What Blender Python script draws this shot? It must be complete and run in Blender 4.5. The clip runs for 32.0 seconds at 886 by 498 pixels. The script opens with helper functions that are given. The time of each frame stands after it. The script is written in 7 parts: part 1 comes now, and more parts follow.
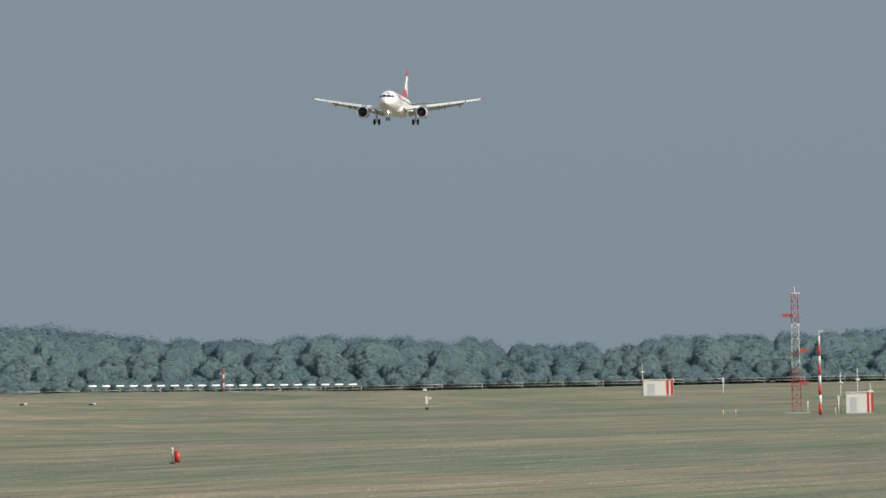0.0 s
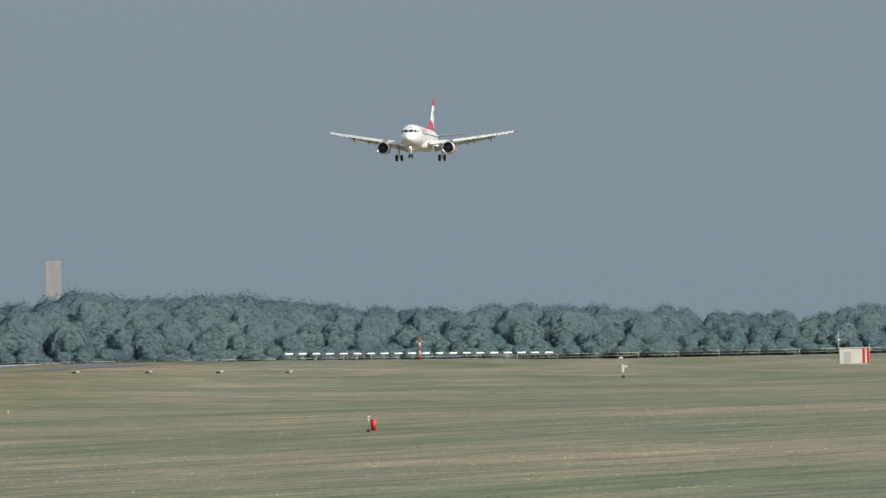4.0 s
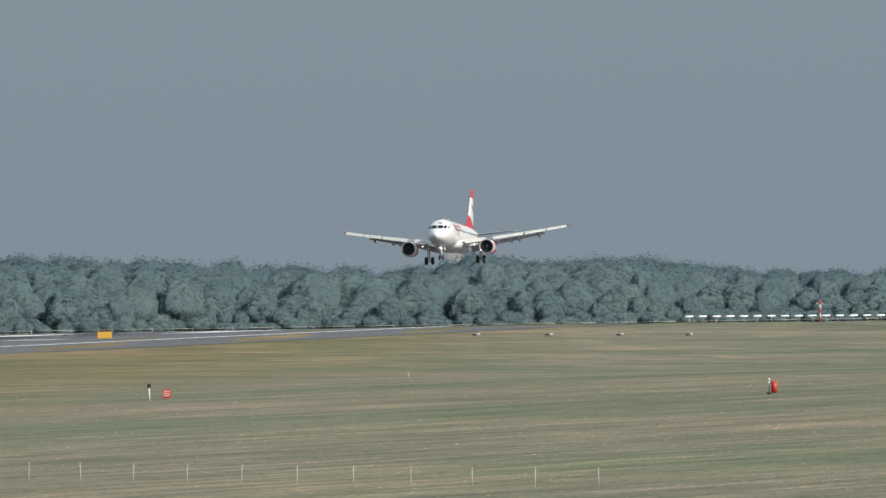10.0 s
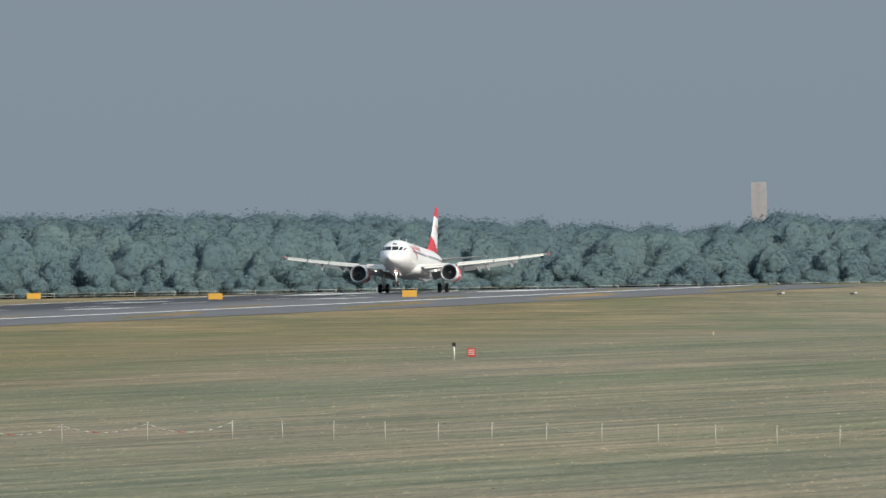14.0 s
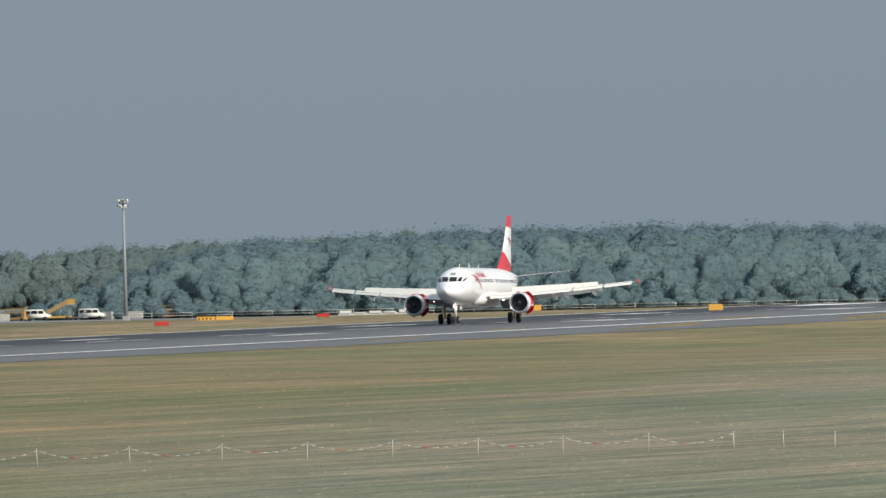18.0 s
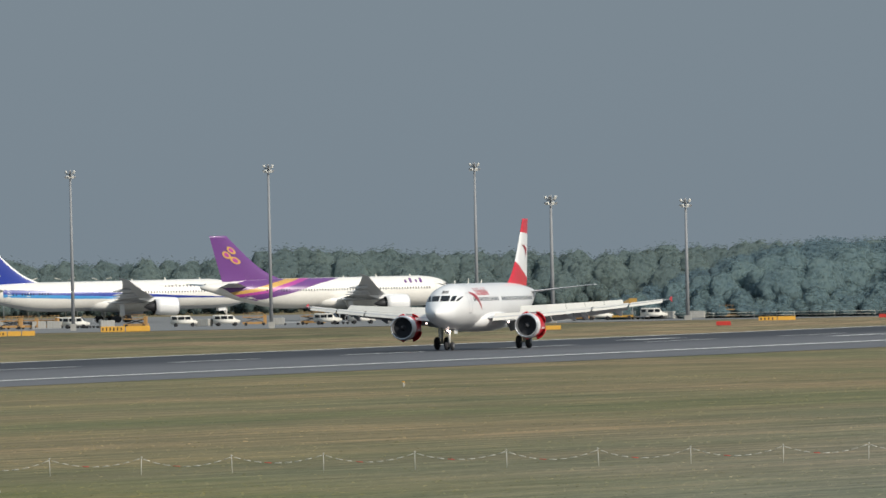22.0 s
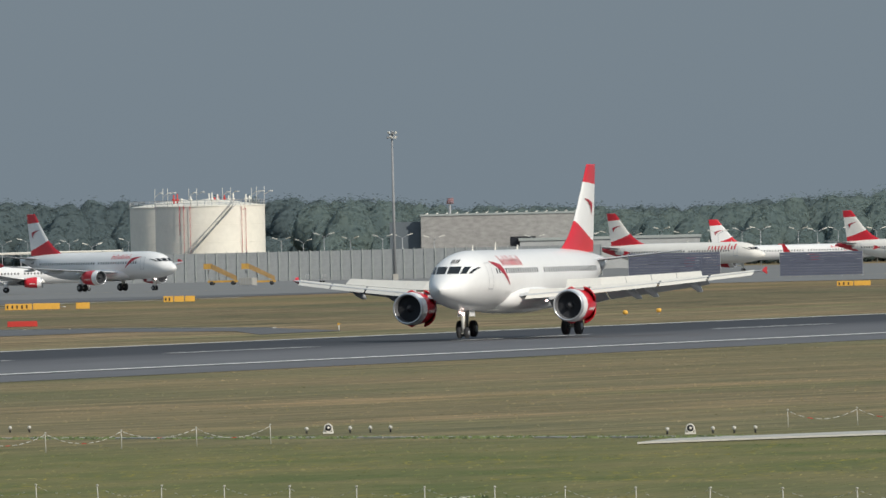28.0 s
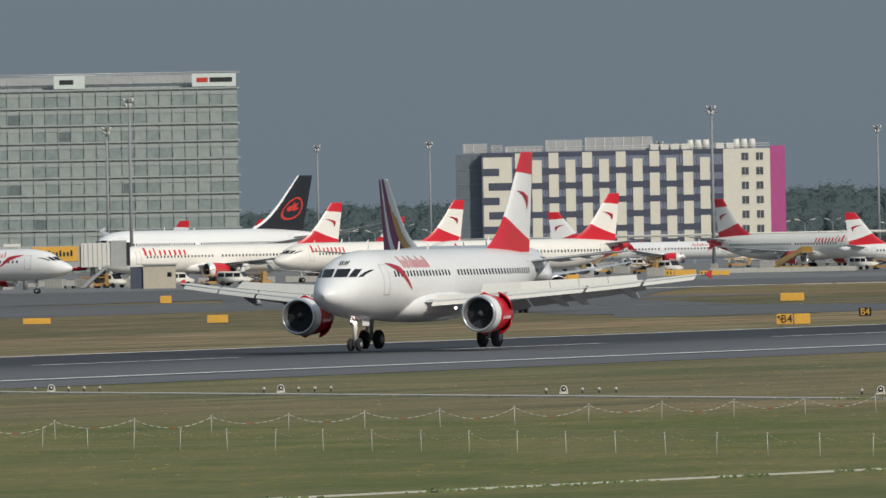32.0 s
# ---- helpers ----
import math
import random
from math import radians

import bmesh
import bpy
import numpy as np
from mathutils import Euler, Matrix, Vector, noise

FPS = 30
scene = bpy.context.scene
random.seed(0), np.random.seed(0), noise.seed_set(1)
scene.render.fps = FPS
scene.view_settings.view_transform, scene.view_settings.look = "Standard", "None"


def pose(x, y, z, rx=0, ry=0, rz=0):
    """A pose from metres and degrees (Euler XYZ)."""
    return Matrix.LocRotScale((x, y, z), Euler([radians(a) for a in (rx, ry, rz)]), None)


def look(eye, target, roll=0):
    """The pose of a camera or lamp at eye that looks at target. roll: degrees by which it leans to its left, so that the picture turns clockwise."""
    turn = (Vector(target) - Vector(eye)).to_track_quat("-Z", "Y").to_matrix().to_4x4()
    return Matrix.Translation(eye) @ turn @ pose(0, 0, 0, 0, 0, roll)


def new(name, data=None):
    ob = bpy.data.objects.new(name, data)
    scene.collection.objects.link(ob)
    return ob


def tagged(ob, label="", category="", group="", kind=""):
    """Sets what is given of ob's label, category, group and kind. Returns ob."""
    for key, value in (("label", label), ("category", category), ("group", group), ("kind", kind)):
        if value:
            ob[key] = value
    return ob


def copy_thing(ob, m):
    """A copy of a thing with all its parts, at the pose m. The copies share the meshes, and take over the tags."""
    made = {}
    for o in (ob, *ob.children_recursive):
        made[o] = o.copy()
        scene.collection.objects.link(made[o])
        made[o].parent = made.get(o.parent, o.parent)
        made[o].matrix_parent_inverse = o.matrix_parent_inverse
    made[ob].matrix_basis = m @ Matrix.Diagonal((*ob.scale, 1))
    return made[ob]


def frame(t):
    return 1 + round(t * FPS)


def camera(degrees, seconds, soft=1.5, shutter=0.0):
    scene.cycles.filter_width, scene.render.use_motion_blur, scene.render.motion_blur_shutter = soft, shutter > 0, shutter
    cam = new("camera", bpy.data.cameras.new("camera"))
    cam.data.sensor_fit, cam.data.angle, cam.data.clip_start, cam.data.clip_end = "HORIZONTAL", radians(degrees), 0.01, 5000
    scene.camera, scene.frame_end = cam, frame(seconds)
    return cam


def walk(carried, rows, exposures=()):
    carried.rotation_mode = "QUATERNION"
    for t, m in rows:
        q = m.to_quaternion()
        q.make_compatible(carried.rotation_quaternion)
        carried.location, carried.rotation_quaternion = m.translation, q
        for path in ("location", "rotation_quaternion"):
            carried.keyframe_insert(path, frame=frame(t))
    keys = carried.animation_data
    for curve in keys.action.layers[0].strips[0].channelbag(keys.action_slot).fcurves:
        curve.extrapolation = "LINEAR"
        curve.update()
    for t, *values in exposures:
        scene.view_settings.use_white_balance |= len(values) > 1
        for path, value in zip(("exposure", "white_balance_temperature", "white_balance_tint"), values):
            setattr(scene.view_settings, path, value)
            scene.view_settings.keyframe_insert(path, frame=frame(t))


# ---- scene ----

# ---------------------------------------------------------------- camera
# a long lens on a tripod, panning with the landing aircraft; it draws back a little at the end
EYE_Z = 7.17
FOV = 3.376
PATH = [
    (0, 0.00, 0.00, -0.0116, 0.3023, 1.200), (0.5, 0.00, 0.00, 0.0899, 0.2983, 1.121), (1, 0.00, 0.00, 0.2179, 0.2820, 1.156),
    (1.5, 0.00, 0.00, 0.3182, 0.2682, 1.188), (2, 0.00, 0.00, 0.3851, 0.2552, 1.173), (2.5, 0.00, 0.00, 0.4427, 0.2361, 1.154),
    (4.5, 0.00, 0.00, 0.8686, 0.1876, 1.166), (5, 0.00, 0.00, 1.0287, 0.1823, 1.154), (5.5, 0.00, 0.00, 1.2521, 0.1821, 1.207),
    (6, 0.00, 0.00, 1.4216, 0.1901, 1.159), (6.5, 0.00, 0.00, 1.4667, 0.2103, 1.140), (7, 0.00, 0.00, 1.4422, 0.2268, 1.165),
    (7.5, 0.00, 0.00, 1.4469, 0.2278, 1.199), (8, 0.00, 0.00, 1.5348, 0.2250, 1.179), (8.5, 0.00, 0.00, 1.6875, 0.2135, 1.227),
    (9, 0.00, 0.00, 1.8569, 0.1527, 1.259), (9.5, 0.00, 0.00, 2.0639, 0.0950, 1.209), (10, 0.00, 0.00, 2.2628, 0.0834, 1.187),
    (10.5, 0.00, 0.00, 2.4221, 0.0698, 1.178), (11, 0.00, 0.00, 2.5957, 0.0606, 1.157), (11.5, 0.00, 0.00, 2.7805, 0.0582, 1.175),
    (12, 0.00, 0.00, 2.9261, 0.0571, 1.144), (12.5, 0.00, 0.00, 3.0213, 0.0370, 1.123), (13, 0.00, 0.00, 3.1173, -0.0263, 1.130),
    (13.5, 0.00, 0.00, 3.2620, -0.0601, 1.151), (15.5, 0.00, 0.00, 4.0914, 0.0136, 1.174), (16, 0.00, 0.00, 4.3907, 0.0248, 1.217),
    (16.5, 0.00, 0.00, 4.6120, 0.0288, 1.246), (17, 0.00, 0.00, 4.7933, 0.0275, 1.330), (17.5, 0.00, 0.00, 5.0416, 0.0275, 1.405),
    (18, 0.00, 0.00, 5.3316, 0.0349, 1.469), (18.5, 0.00, 0.00, 5.6133, 0.0374, 1.531), (19, 0.00, 0.00, 5.8438, 0.0450, 1.602),
    (19.5, 0.00, 0.00, 6.1183, 0.0580, 1.571), (20, 0.00, 0.00, 6.4514, 0.0714, 1.537), (20.5, 0.00, 0.00, 6.7102, 0.0769, 1.531),
    (21, 0.00, 0.00, 6.9314, 0.0803, 1.411), (21.5, 0.00, 0.00, 7.2018, 0.0829, 1.341), (22, 0.00, 0.00, 7.4746, 0.0842, 1.239),
    (22.5, 0.00, 0.00, 7.7115, 0.0793, 1.164), (23, 0.00, 0.00, 7.9526, 0.0643, 1.135), (23.5, 0.00, 0.00, 8.2311, 0.0523, 1.140),
    (24, 0.00, 0.00, 8.4596, 0.0339, 1.200), (24.5, 0.00, 0.00, 8.5862, 0.0218, 1.237), (26.5, 0.00, 0.00, 10.1974, 0.0041, 1.307),
    (27, 0.00, 0.00, 10.8895, 0.0038, 1.313), (27.5, 0.00, 0.00, 11.4732, -0.0153, 1.315), (28, 0.00, 0.00, 11.9427, -0.0503, 1.331),
    (28.5, 0.00, 0.00, 12.3829, -0.0696, 1.347), (29, 0.00, 0.00, 12.8288, -0.0688, 1.299), (29.5, 0.00, 0.00, 13.2733, -0.0631, 1.355),
    (30, 0.00, 0.00, 13.7279, -0.0572, 1.341), (30.5, 0.53, -1.93, 14.1537, -0.0577, 1.202), (30.75, 2.12, -7.71, 14.3634, -0.0575, 1.178),
    (31, 4.25, -15.43, 14.5712, -0.0566, 1.155), (31.25, 6.64, -24.10, 14.7983, -0.0587, 1.133), (31.5, 9.03, -32.78, 15.0211, -0.0607, 1.111),
    (31.75, 11.42, -41.46, 15.2902, -0.0641, 1.102), (32, 13.81, -50.13, 15.5537, -0.0675, 1.094),
]

cam = camera(FOV, 32.0, soft=1.55)
walk(cam, [(t, pose(x, y, EYE_Z, 90 + tilt, lean, turn)) for t, x, y, turn, tilt, lean in PATH],
     exposures=[(0.0, 0.0), (13.0, 0.0), (16.0, 0.07), (17.5, 0.07), (20.0, -0.04), (24.0, -0.27), (29.0, -0.28), (31.0, -0.48), (32.0, -0.52)])

# ---------------------------------------------------------------- sky and sun
SUN_TURN, SUN_HIGH = 124.0, 33.0      # compass turn from +y to the right, and elevation
world = bpy.data.worlds.new("hazy_sky")
scene.world = world
world.use_nodes = True
wn, wl = world.node_tree.nodes, world.node_tree.links
wn.clear()
sky = wn.new("ShaderNodeTexSky")
sky.sky_type, sky.sun_disc = "NISHITA", False
sky.sun_elevation, sky.sun_rotation = radians(SUN_HIGH), radians(SUN_TURN)
sky.altitude, sky.air_density, sky.dust_density, sky.ozone_density = 180, 1.0, 2.5, 3.0
haze = wn.new("ShaderNodeMix")                  # thick summer haze over the clear sky
haze.data_type = "RGBA"
haze.inputs[0].default_value = 0.9
haze.inputs[7].default_value = (2.33, 2.92, 3.46, 1)
aloft = wn.new("ShaderNodeTexCoord")            # lit haze grows paler overhead
rise = wn.new("ShaderNodeSeparateXYZ")
veil = wn.new("ShaderNodeMapRange")
veil.inputs[1].default_value, veil.inputs[2].default_value = 0.05, 0.75
veil.inputs[3].default_value, veil.inputs[4].default_value = 1.0, 1.75
wl.new(aloft.outputs["Generated"], rise.inputs[0])
wl.new(rise.outputs[2], veil.inputs[0])
bgr = wn.new("ShaderNodeBackground")
lift = wn.new("ShaderNodeMath")
lift.operation = "MULTIPLY"
lift.inputs[1].default_value = 0.1
wl.new(veil.outputs[0], lift.inputs[0])
wl.new(lift.outputs[0], bgr.inputs[1])
wout = wn.new("ShaderNodeOutputWorld")
wl.new(sky.outputs[0], haze.inputs[6])
wl.new(haze.outputs[2], bgr.inputs[0])
wl.new(bgr.outputs[0], wout.inputs[0])
sun = new("sun", bpy.data.lights.new("sun", "SUN"))
sun.data.energy, sun.data.angle, sun.data.color = 4.1, radians(2.5), (1.0, 0.93, 0.82)
st, sh = radians(SUN_TURN), radians(SUN_HIGH)
sun.matrix_world = look((0, 0, 0), (-math.sin(st) * math.cos(sh), -math.cos(st) * math.cos(sh), -math.sin(sh)))
sun.location = (0, 0, 300)


# ---------------------------------------------------------------- materials
def mat(name, col, rough=0.6, metal=0.0, var=0.12, scale=1.5, bump=0.0, coat=0.0, glow=0.0, stretch=(1, 1, 1), other=None, fine=9.0, spin=0.0):
    """A surface with broad and fine variation of its colour and roughness."""
    m = bpy.data.materials.new(name)
    m.use_nodes = True
    nt = m.node_tree
    n, l = nt.nodes, nt.links
    b = n["Principled BSDF"]
    b.inputs["Roughness"].default_value, b.inputs["Metallic"].default_value = rough, metal
    b.inputs["Coat Weight"].default_value = coat
    tc, mp = n.new("ShaderNodeTexCoord"), n.new("ShaderNodeMapping")
    mp.inputs["Scale"].default_value = stretch
    mp.inputs["Rotation"].default_value = (0, 0, spin)
    l.new(tc.outputs["Object"], mp.inputs[0])
    big, small = n.new("ShaderNodeTexNoise"), n.new("ShaderNodeTexNoise")
    for tex, s, d in ((big, scale, 4), (small, scale * fine, 3)):
        tex.inputs["Scale"].default_value, tex.inputs["Detail"].default_value = s, d
        l.new(mp.outputs[0], tex.inputs["Vector"])
    add = n.new("ShaderNodeMath")
    add.operation = "ADD"
    l.new(big.outputs[0], add.inputs[0])
    l.new(small.outputs[0], add.inputs[1])
    ramp = n.new("ShaderNodeValToRGB")
    lo = tuple(c * (1 - var) for c in col) if other is None else other
    hi = tuple(min(1, c * (1 + var)) for c in col)
    ramp.color_ramp.elements[0].position, ramp.color_ramp.elements[1].position = 0.33, 0.67
    ramp.color_ramp.elements[0].color, ramp.color_ramp.elements[1].color = (*lo, 1), (*hi, 1)
    half = n.new("ShaderNodeMath")
    half.operation = "MULTIPLY"
    half.inputs[1].default_value = 0.5
    l.new(add.outputs[0], half.inputs[0])
    l.new(half.outputs[0], ramp.inputs[0])
    l.new(ramp.outputs[0], b.inputs["Base Color"])
    if bump:
        bp = n.new("ShaderNodeBump")
        bp.inputs["Strength"].default_value, bp.inputs["Distance"].default_value = bump, 0.05
        l.new(half.outputs[0], bp.inputs["Height"])
        l.new(bp.outputs[0], b.inputs["Normal"])
    if glow:
        b.inputs["Emission Color"].default_value = (*col, 1)
        b.inputs["Emission Strength"].default_value = glow
    return m


WHITE = mat("aircraft_white", (0.84, 0.84, 0.83), 0.32, var=0.03, scale=0.25, coat=0.3)
# white of the parked jets, warm sunlight put into the colour
WARMWHITE = mat("sun_warmed_white", (0.86, 0.83, 0.765), 0.36, var=0.05, scale=0.3, coat=0.25)
RED = mat("aircraft_red", (0.62, 0.02, 0.035), 0.32, var=0.06, scale=0.5, coat=0.3)
DEEPRED = mat("dark_red", (0.42, 0.02, 0.04), 0.4, var=0.06, scale=0.5)
GREYPAINT = mat("wing_grey", (0.52, 0.53, 0.54), 0.38, var=0.06, scale=0.4)
SLATMET = mat("polished_aluminium", (0.72, 0.73, 0.75), 0.3, 0.8, var=0.04, scale=0.6)
DARKMET = mat("dark_metal", (0.045, 0.046, 0.05), 0.5, 0.4, var=0.2, scale=1.2)
STEEL = mat("galvanised_steel", (0.42, 0.43, 0.44), 0.5, 0.5, var=0.12, scale=0.8)
# the intake's inner shade is put into the fan's dark colour
FANDARK = mat("fan_intake_shade", (0.040, 0.043, 0.050), 0.9, var=0.2, scale=1.2)
LINER = mat("intake_liner", (0.13, 0.135, 0.145), 0.8, var=0.12, scale=1.0)
TYRE = mat("tyre_rubber", (0.025, 0.025, 0.027), 0.8, var=0.2, scale=2)
GLASS = mat("dark_window_glass", (0.015, 0.018, 0.022), 0.08, var=0.1, scale=0.4)
BLUE = mat("deep_blue_paint", (0.02, 0.045, 0.30), 0.32, var=0.06, scale=0.4, coat=0.3)
SKYBLUE = mat("light_blue_paint", (0.06, 0.30, 0.62), 0.32, var=0.06, scale=0.4, coat=0.3)
PURPLE = mat("purple_paint", (0.155, 0.052, 0.225), 0.32, var=0.06, scale=0.4, coat=0.3)
MAGENTA = mat("magenta_paint", (0.42, 0.06, 0.30), 0.4, var=0.06, scale=0.4)
GOLD = mat("gold_paint", (0.62, 0.36, 0.10), 0.35, var=0.08, scale=0.4)
BLACKP = mat("black_paint", (0.02, 0.022, 0.028), 0.35, var=0.1, scale=0.4)
YELLOW = mat("signal_yellow", (0.76, 0.42, 0.07), 0.5, var=0.1, scale=1.0)
SIGNRED = mat("signal_red", (0.55, 0.045, 0.035), 0.5, var=0.1, scale=1.0)
OFFWHITE = mat("weathered_white", (0.72, 0.70, 0.64), 0.6, var=0.06, scale=0.7)
CREAM = mat("cream_tank_paint", (0.80, 0.765, 0.67), 0.55, var=0.06, scale=0.12)
CONCRETE = mat("concrete", (0.38, 0.37, 0.34), 0.85, var=0.12, scale=0.15, bump=0.2)
PANELGREY = mat("grey_corrugated_panel", (0.40, 0.41, 0.41), 0.6, var=0.10, scale=0.2)
LAMPGLOW = mat("lit_landing_lamp", (1.0, 0.74, 0.68), 0.3, glow=7.0)
EDGEGLOW = mat("lit_runway_lamp", (1.0, 0.80, 0.48), 0.3, glow=2.0)
APPROACH = mat("white_lit_approach_lamp", (1.0, 0.98, 0.92), 0.4, glow=0.7)


def part(name, bm, material, parent, label="", smooth=True):
    """Links a bmesh as one mesh object under a thing or a part."""
    me = bpy.data.meshes.new(name)
    if smooth:
        for fc in bm.faces:
            fc.smooth = True
    bm.to_mesh(me)
    bm.free()
    for m in (material if isinstance(material, (list, tuple)) else [material]):
        me.materials.append(m)
    ob = new(name, me)
    ob.parent = parent
    if label:
        ob["label"] = label
    return ob


def soft_edges(ob, degrees=35):
    me = ob.data
    me.set_sharp_from_angle(angle=radians(degrees))
    return ob


def thing(name, label, category, group="", m=None, kind=""):
    ob = new(name)
    ob.empty_display_size = 0.5
    tagged(ob, label, category, group, kind)
    if m is not None:
        ob.matrix_basis = m
    return ob


def box(bm, x0, x1, y0, y1, z0, z1, m=None, mi=0):
    v = [bm.verts.new((x, y, z)) for x in (x0, x1) for y in (y0, y1) for z in (z0, z1)]
    for q in ((0, 1, 3, 2), (4, 6, 7, 5), (0, 4, 5, 1), (2, 3, 7, 6), (0, 2, 6, 4), (1, 5, 7, 3)):
        fc = bm.faces.new([v[i] for i in q])
        fc.material_index = mi
    if m is not None:
        bmesh.ops.transform(bm, matrix=m, verts=v)
    return v


def loft(bm, rings, mi=0, caps=True, closed=True):
    """Skins a list of rings of points."""
    vs = [[bm.verts.new(p) for p in r] for r in rings]
    k = len(rings[0])
    out = []
    for a, b in zip(vs, vs[1:]):
        for i in range(k if closed else k - 1):
            j = (i + 1) % k
            fc = bm.faces.new((a[i], a[j], b[j], b[i]))
            fc.material_index = mi
            out.append(fc)
    if caps:
        for r in (vs[0][::-1], vs[-1]):
            fc = bm.faces.new(r)
            fc.material_index = mi
    return out


def tube(bm, a, b, r0, r1=None, n=8, mi=0):
    a, b = Vector(a), Vector(b)
    q = (b - a).to_track_quat("Z", "Y").to_matrix()
    r1 = r0 if r1 is None else r1
    loft(bm, [[p + q @ Vector((r * math.cos(i * math.tau / n), r * math.sin(i * math.tau / n), 0)) for i in range(n)] for p, r in ((a, r0), (b, r1))], mi)


def turned(bm, prof, n=24, axis="X", centre=(0, 0, 0), mi=None, caps=False):
    """A profile of (along, radius) turned round an axis."""
    c = Vector(centre)
    rings = []
    for s, r in prof:
        ring = []
        for i in range(n):
            a = i * math.tau / n
            u, v = r * math.cos(a), r * math.sin(a)
            ring.append(c + (Vector((s, u, v)) if axis == "X" else Vector((u, s, v)) if axis == "Y" else Vector((u, v, s))))
        rings.append(ring)
    vs = [[bm.verts.new(p) for p in r] for r in rings]
    for k, (a, b) in enumerate(zip(vs, vs[1:])):
        for i in range(n):
            j = (i + 1) % n
            fc = bm.faces.new((a[i], a[j], b[j], b[i]))
            fc.material_index = 0 if mi is None else mi[k]
    if caps:
        for r, k in ((vs[0], 0), (vs[-1], len(prof) - 2)):
            fc = bm.faces.new(r)
            fc.material_index = 0 if mi is None else mi[k]
    bmesh.ops.recalc_face_normals(bm, faces=bm.faces)


def foil(le, chord, thick, droop=0.0, n=9):
    """A ring of points of a wing section; le is the nose, chord runs aft (-x)."""
    top, bot = [], []
    for i in range(n):
        s = (i / (n - 1)) ** 1.6
        h = thick * chord * (1.48 * math.sqrt(max(s, 0)) * (1 - s) * 0.9 + 0.02 * (1 - s))
        top.append((le[0] - s * chord, le[1], le[2] + h * 0.62 - droop * s * chord))
        bot.append((le[0] - s * chord, le[1], le[2] - h * 0.38 - droop * s * chord))
    return top + bot[::-1][:-1]


def smooth01(x):
    x = min(1.0, max(0.0, x))
    return x * x * (3 - 2 * x)


# ---------------------------------------------------------------- the lie of the land
RUN = radians(6.01)                                   # the runway's bearing
UX, UY = -math.sin(RUN), -math.cos(RUN)               # along the landing roll
NX, NY = math.cos(RUN), -math.sin(RUN)                # across it, to the camera's side
OFF = 313.6                                           # camera to centreline


def on_runway(s, r=0.0):
    """The place s metres along the roll (negative: still to come) and r metres to the near side."""
    return (s * UX + (r - OFF) * NX, s * UY + (r - OFF) * NY)


def land(x, y):
    """Height of the ground: level at the runway, dipping slowly beyond."""
    r = OFF + x * NX + y * NY
    near = smooth01((y - 900) / 800) * smooth01((r - 25) / 110)
    q = min(1.0, max(0.08, 1 + (x / max(y, 1.0) + 0.014) * 3.9))
    far = smooth01((y - 1900) / 650) * q
    return -3.9 * max(near, far) if y > 0 else 0.0


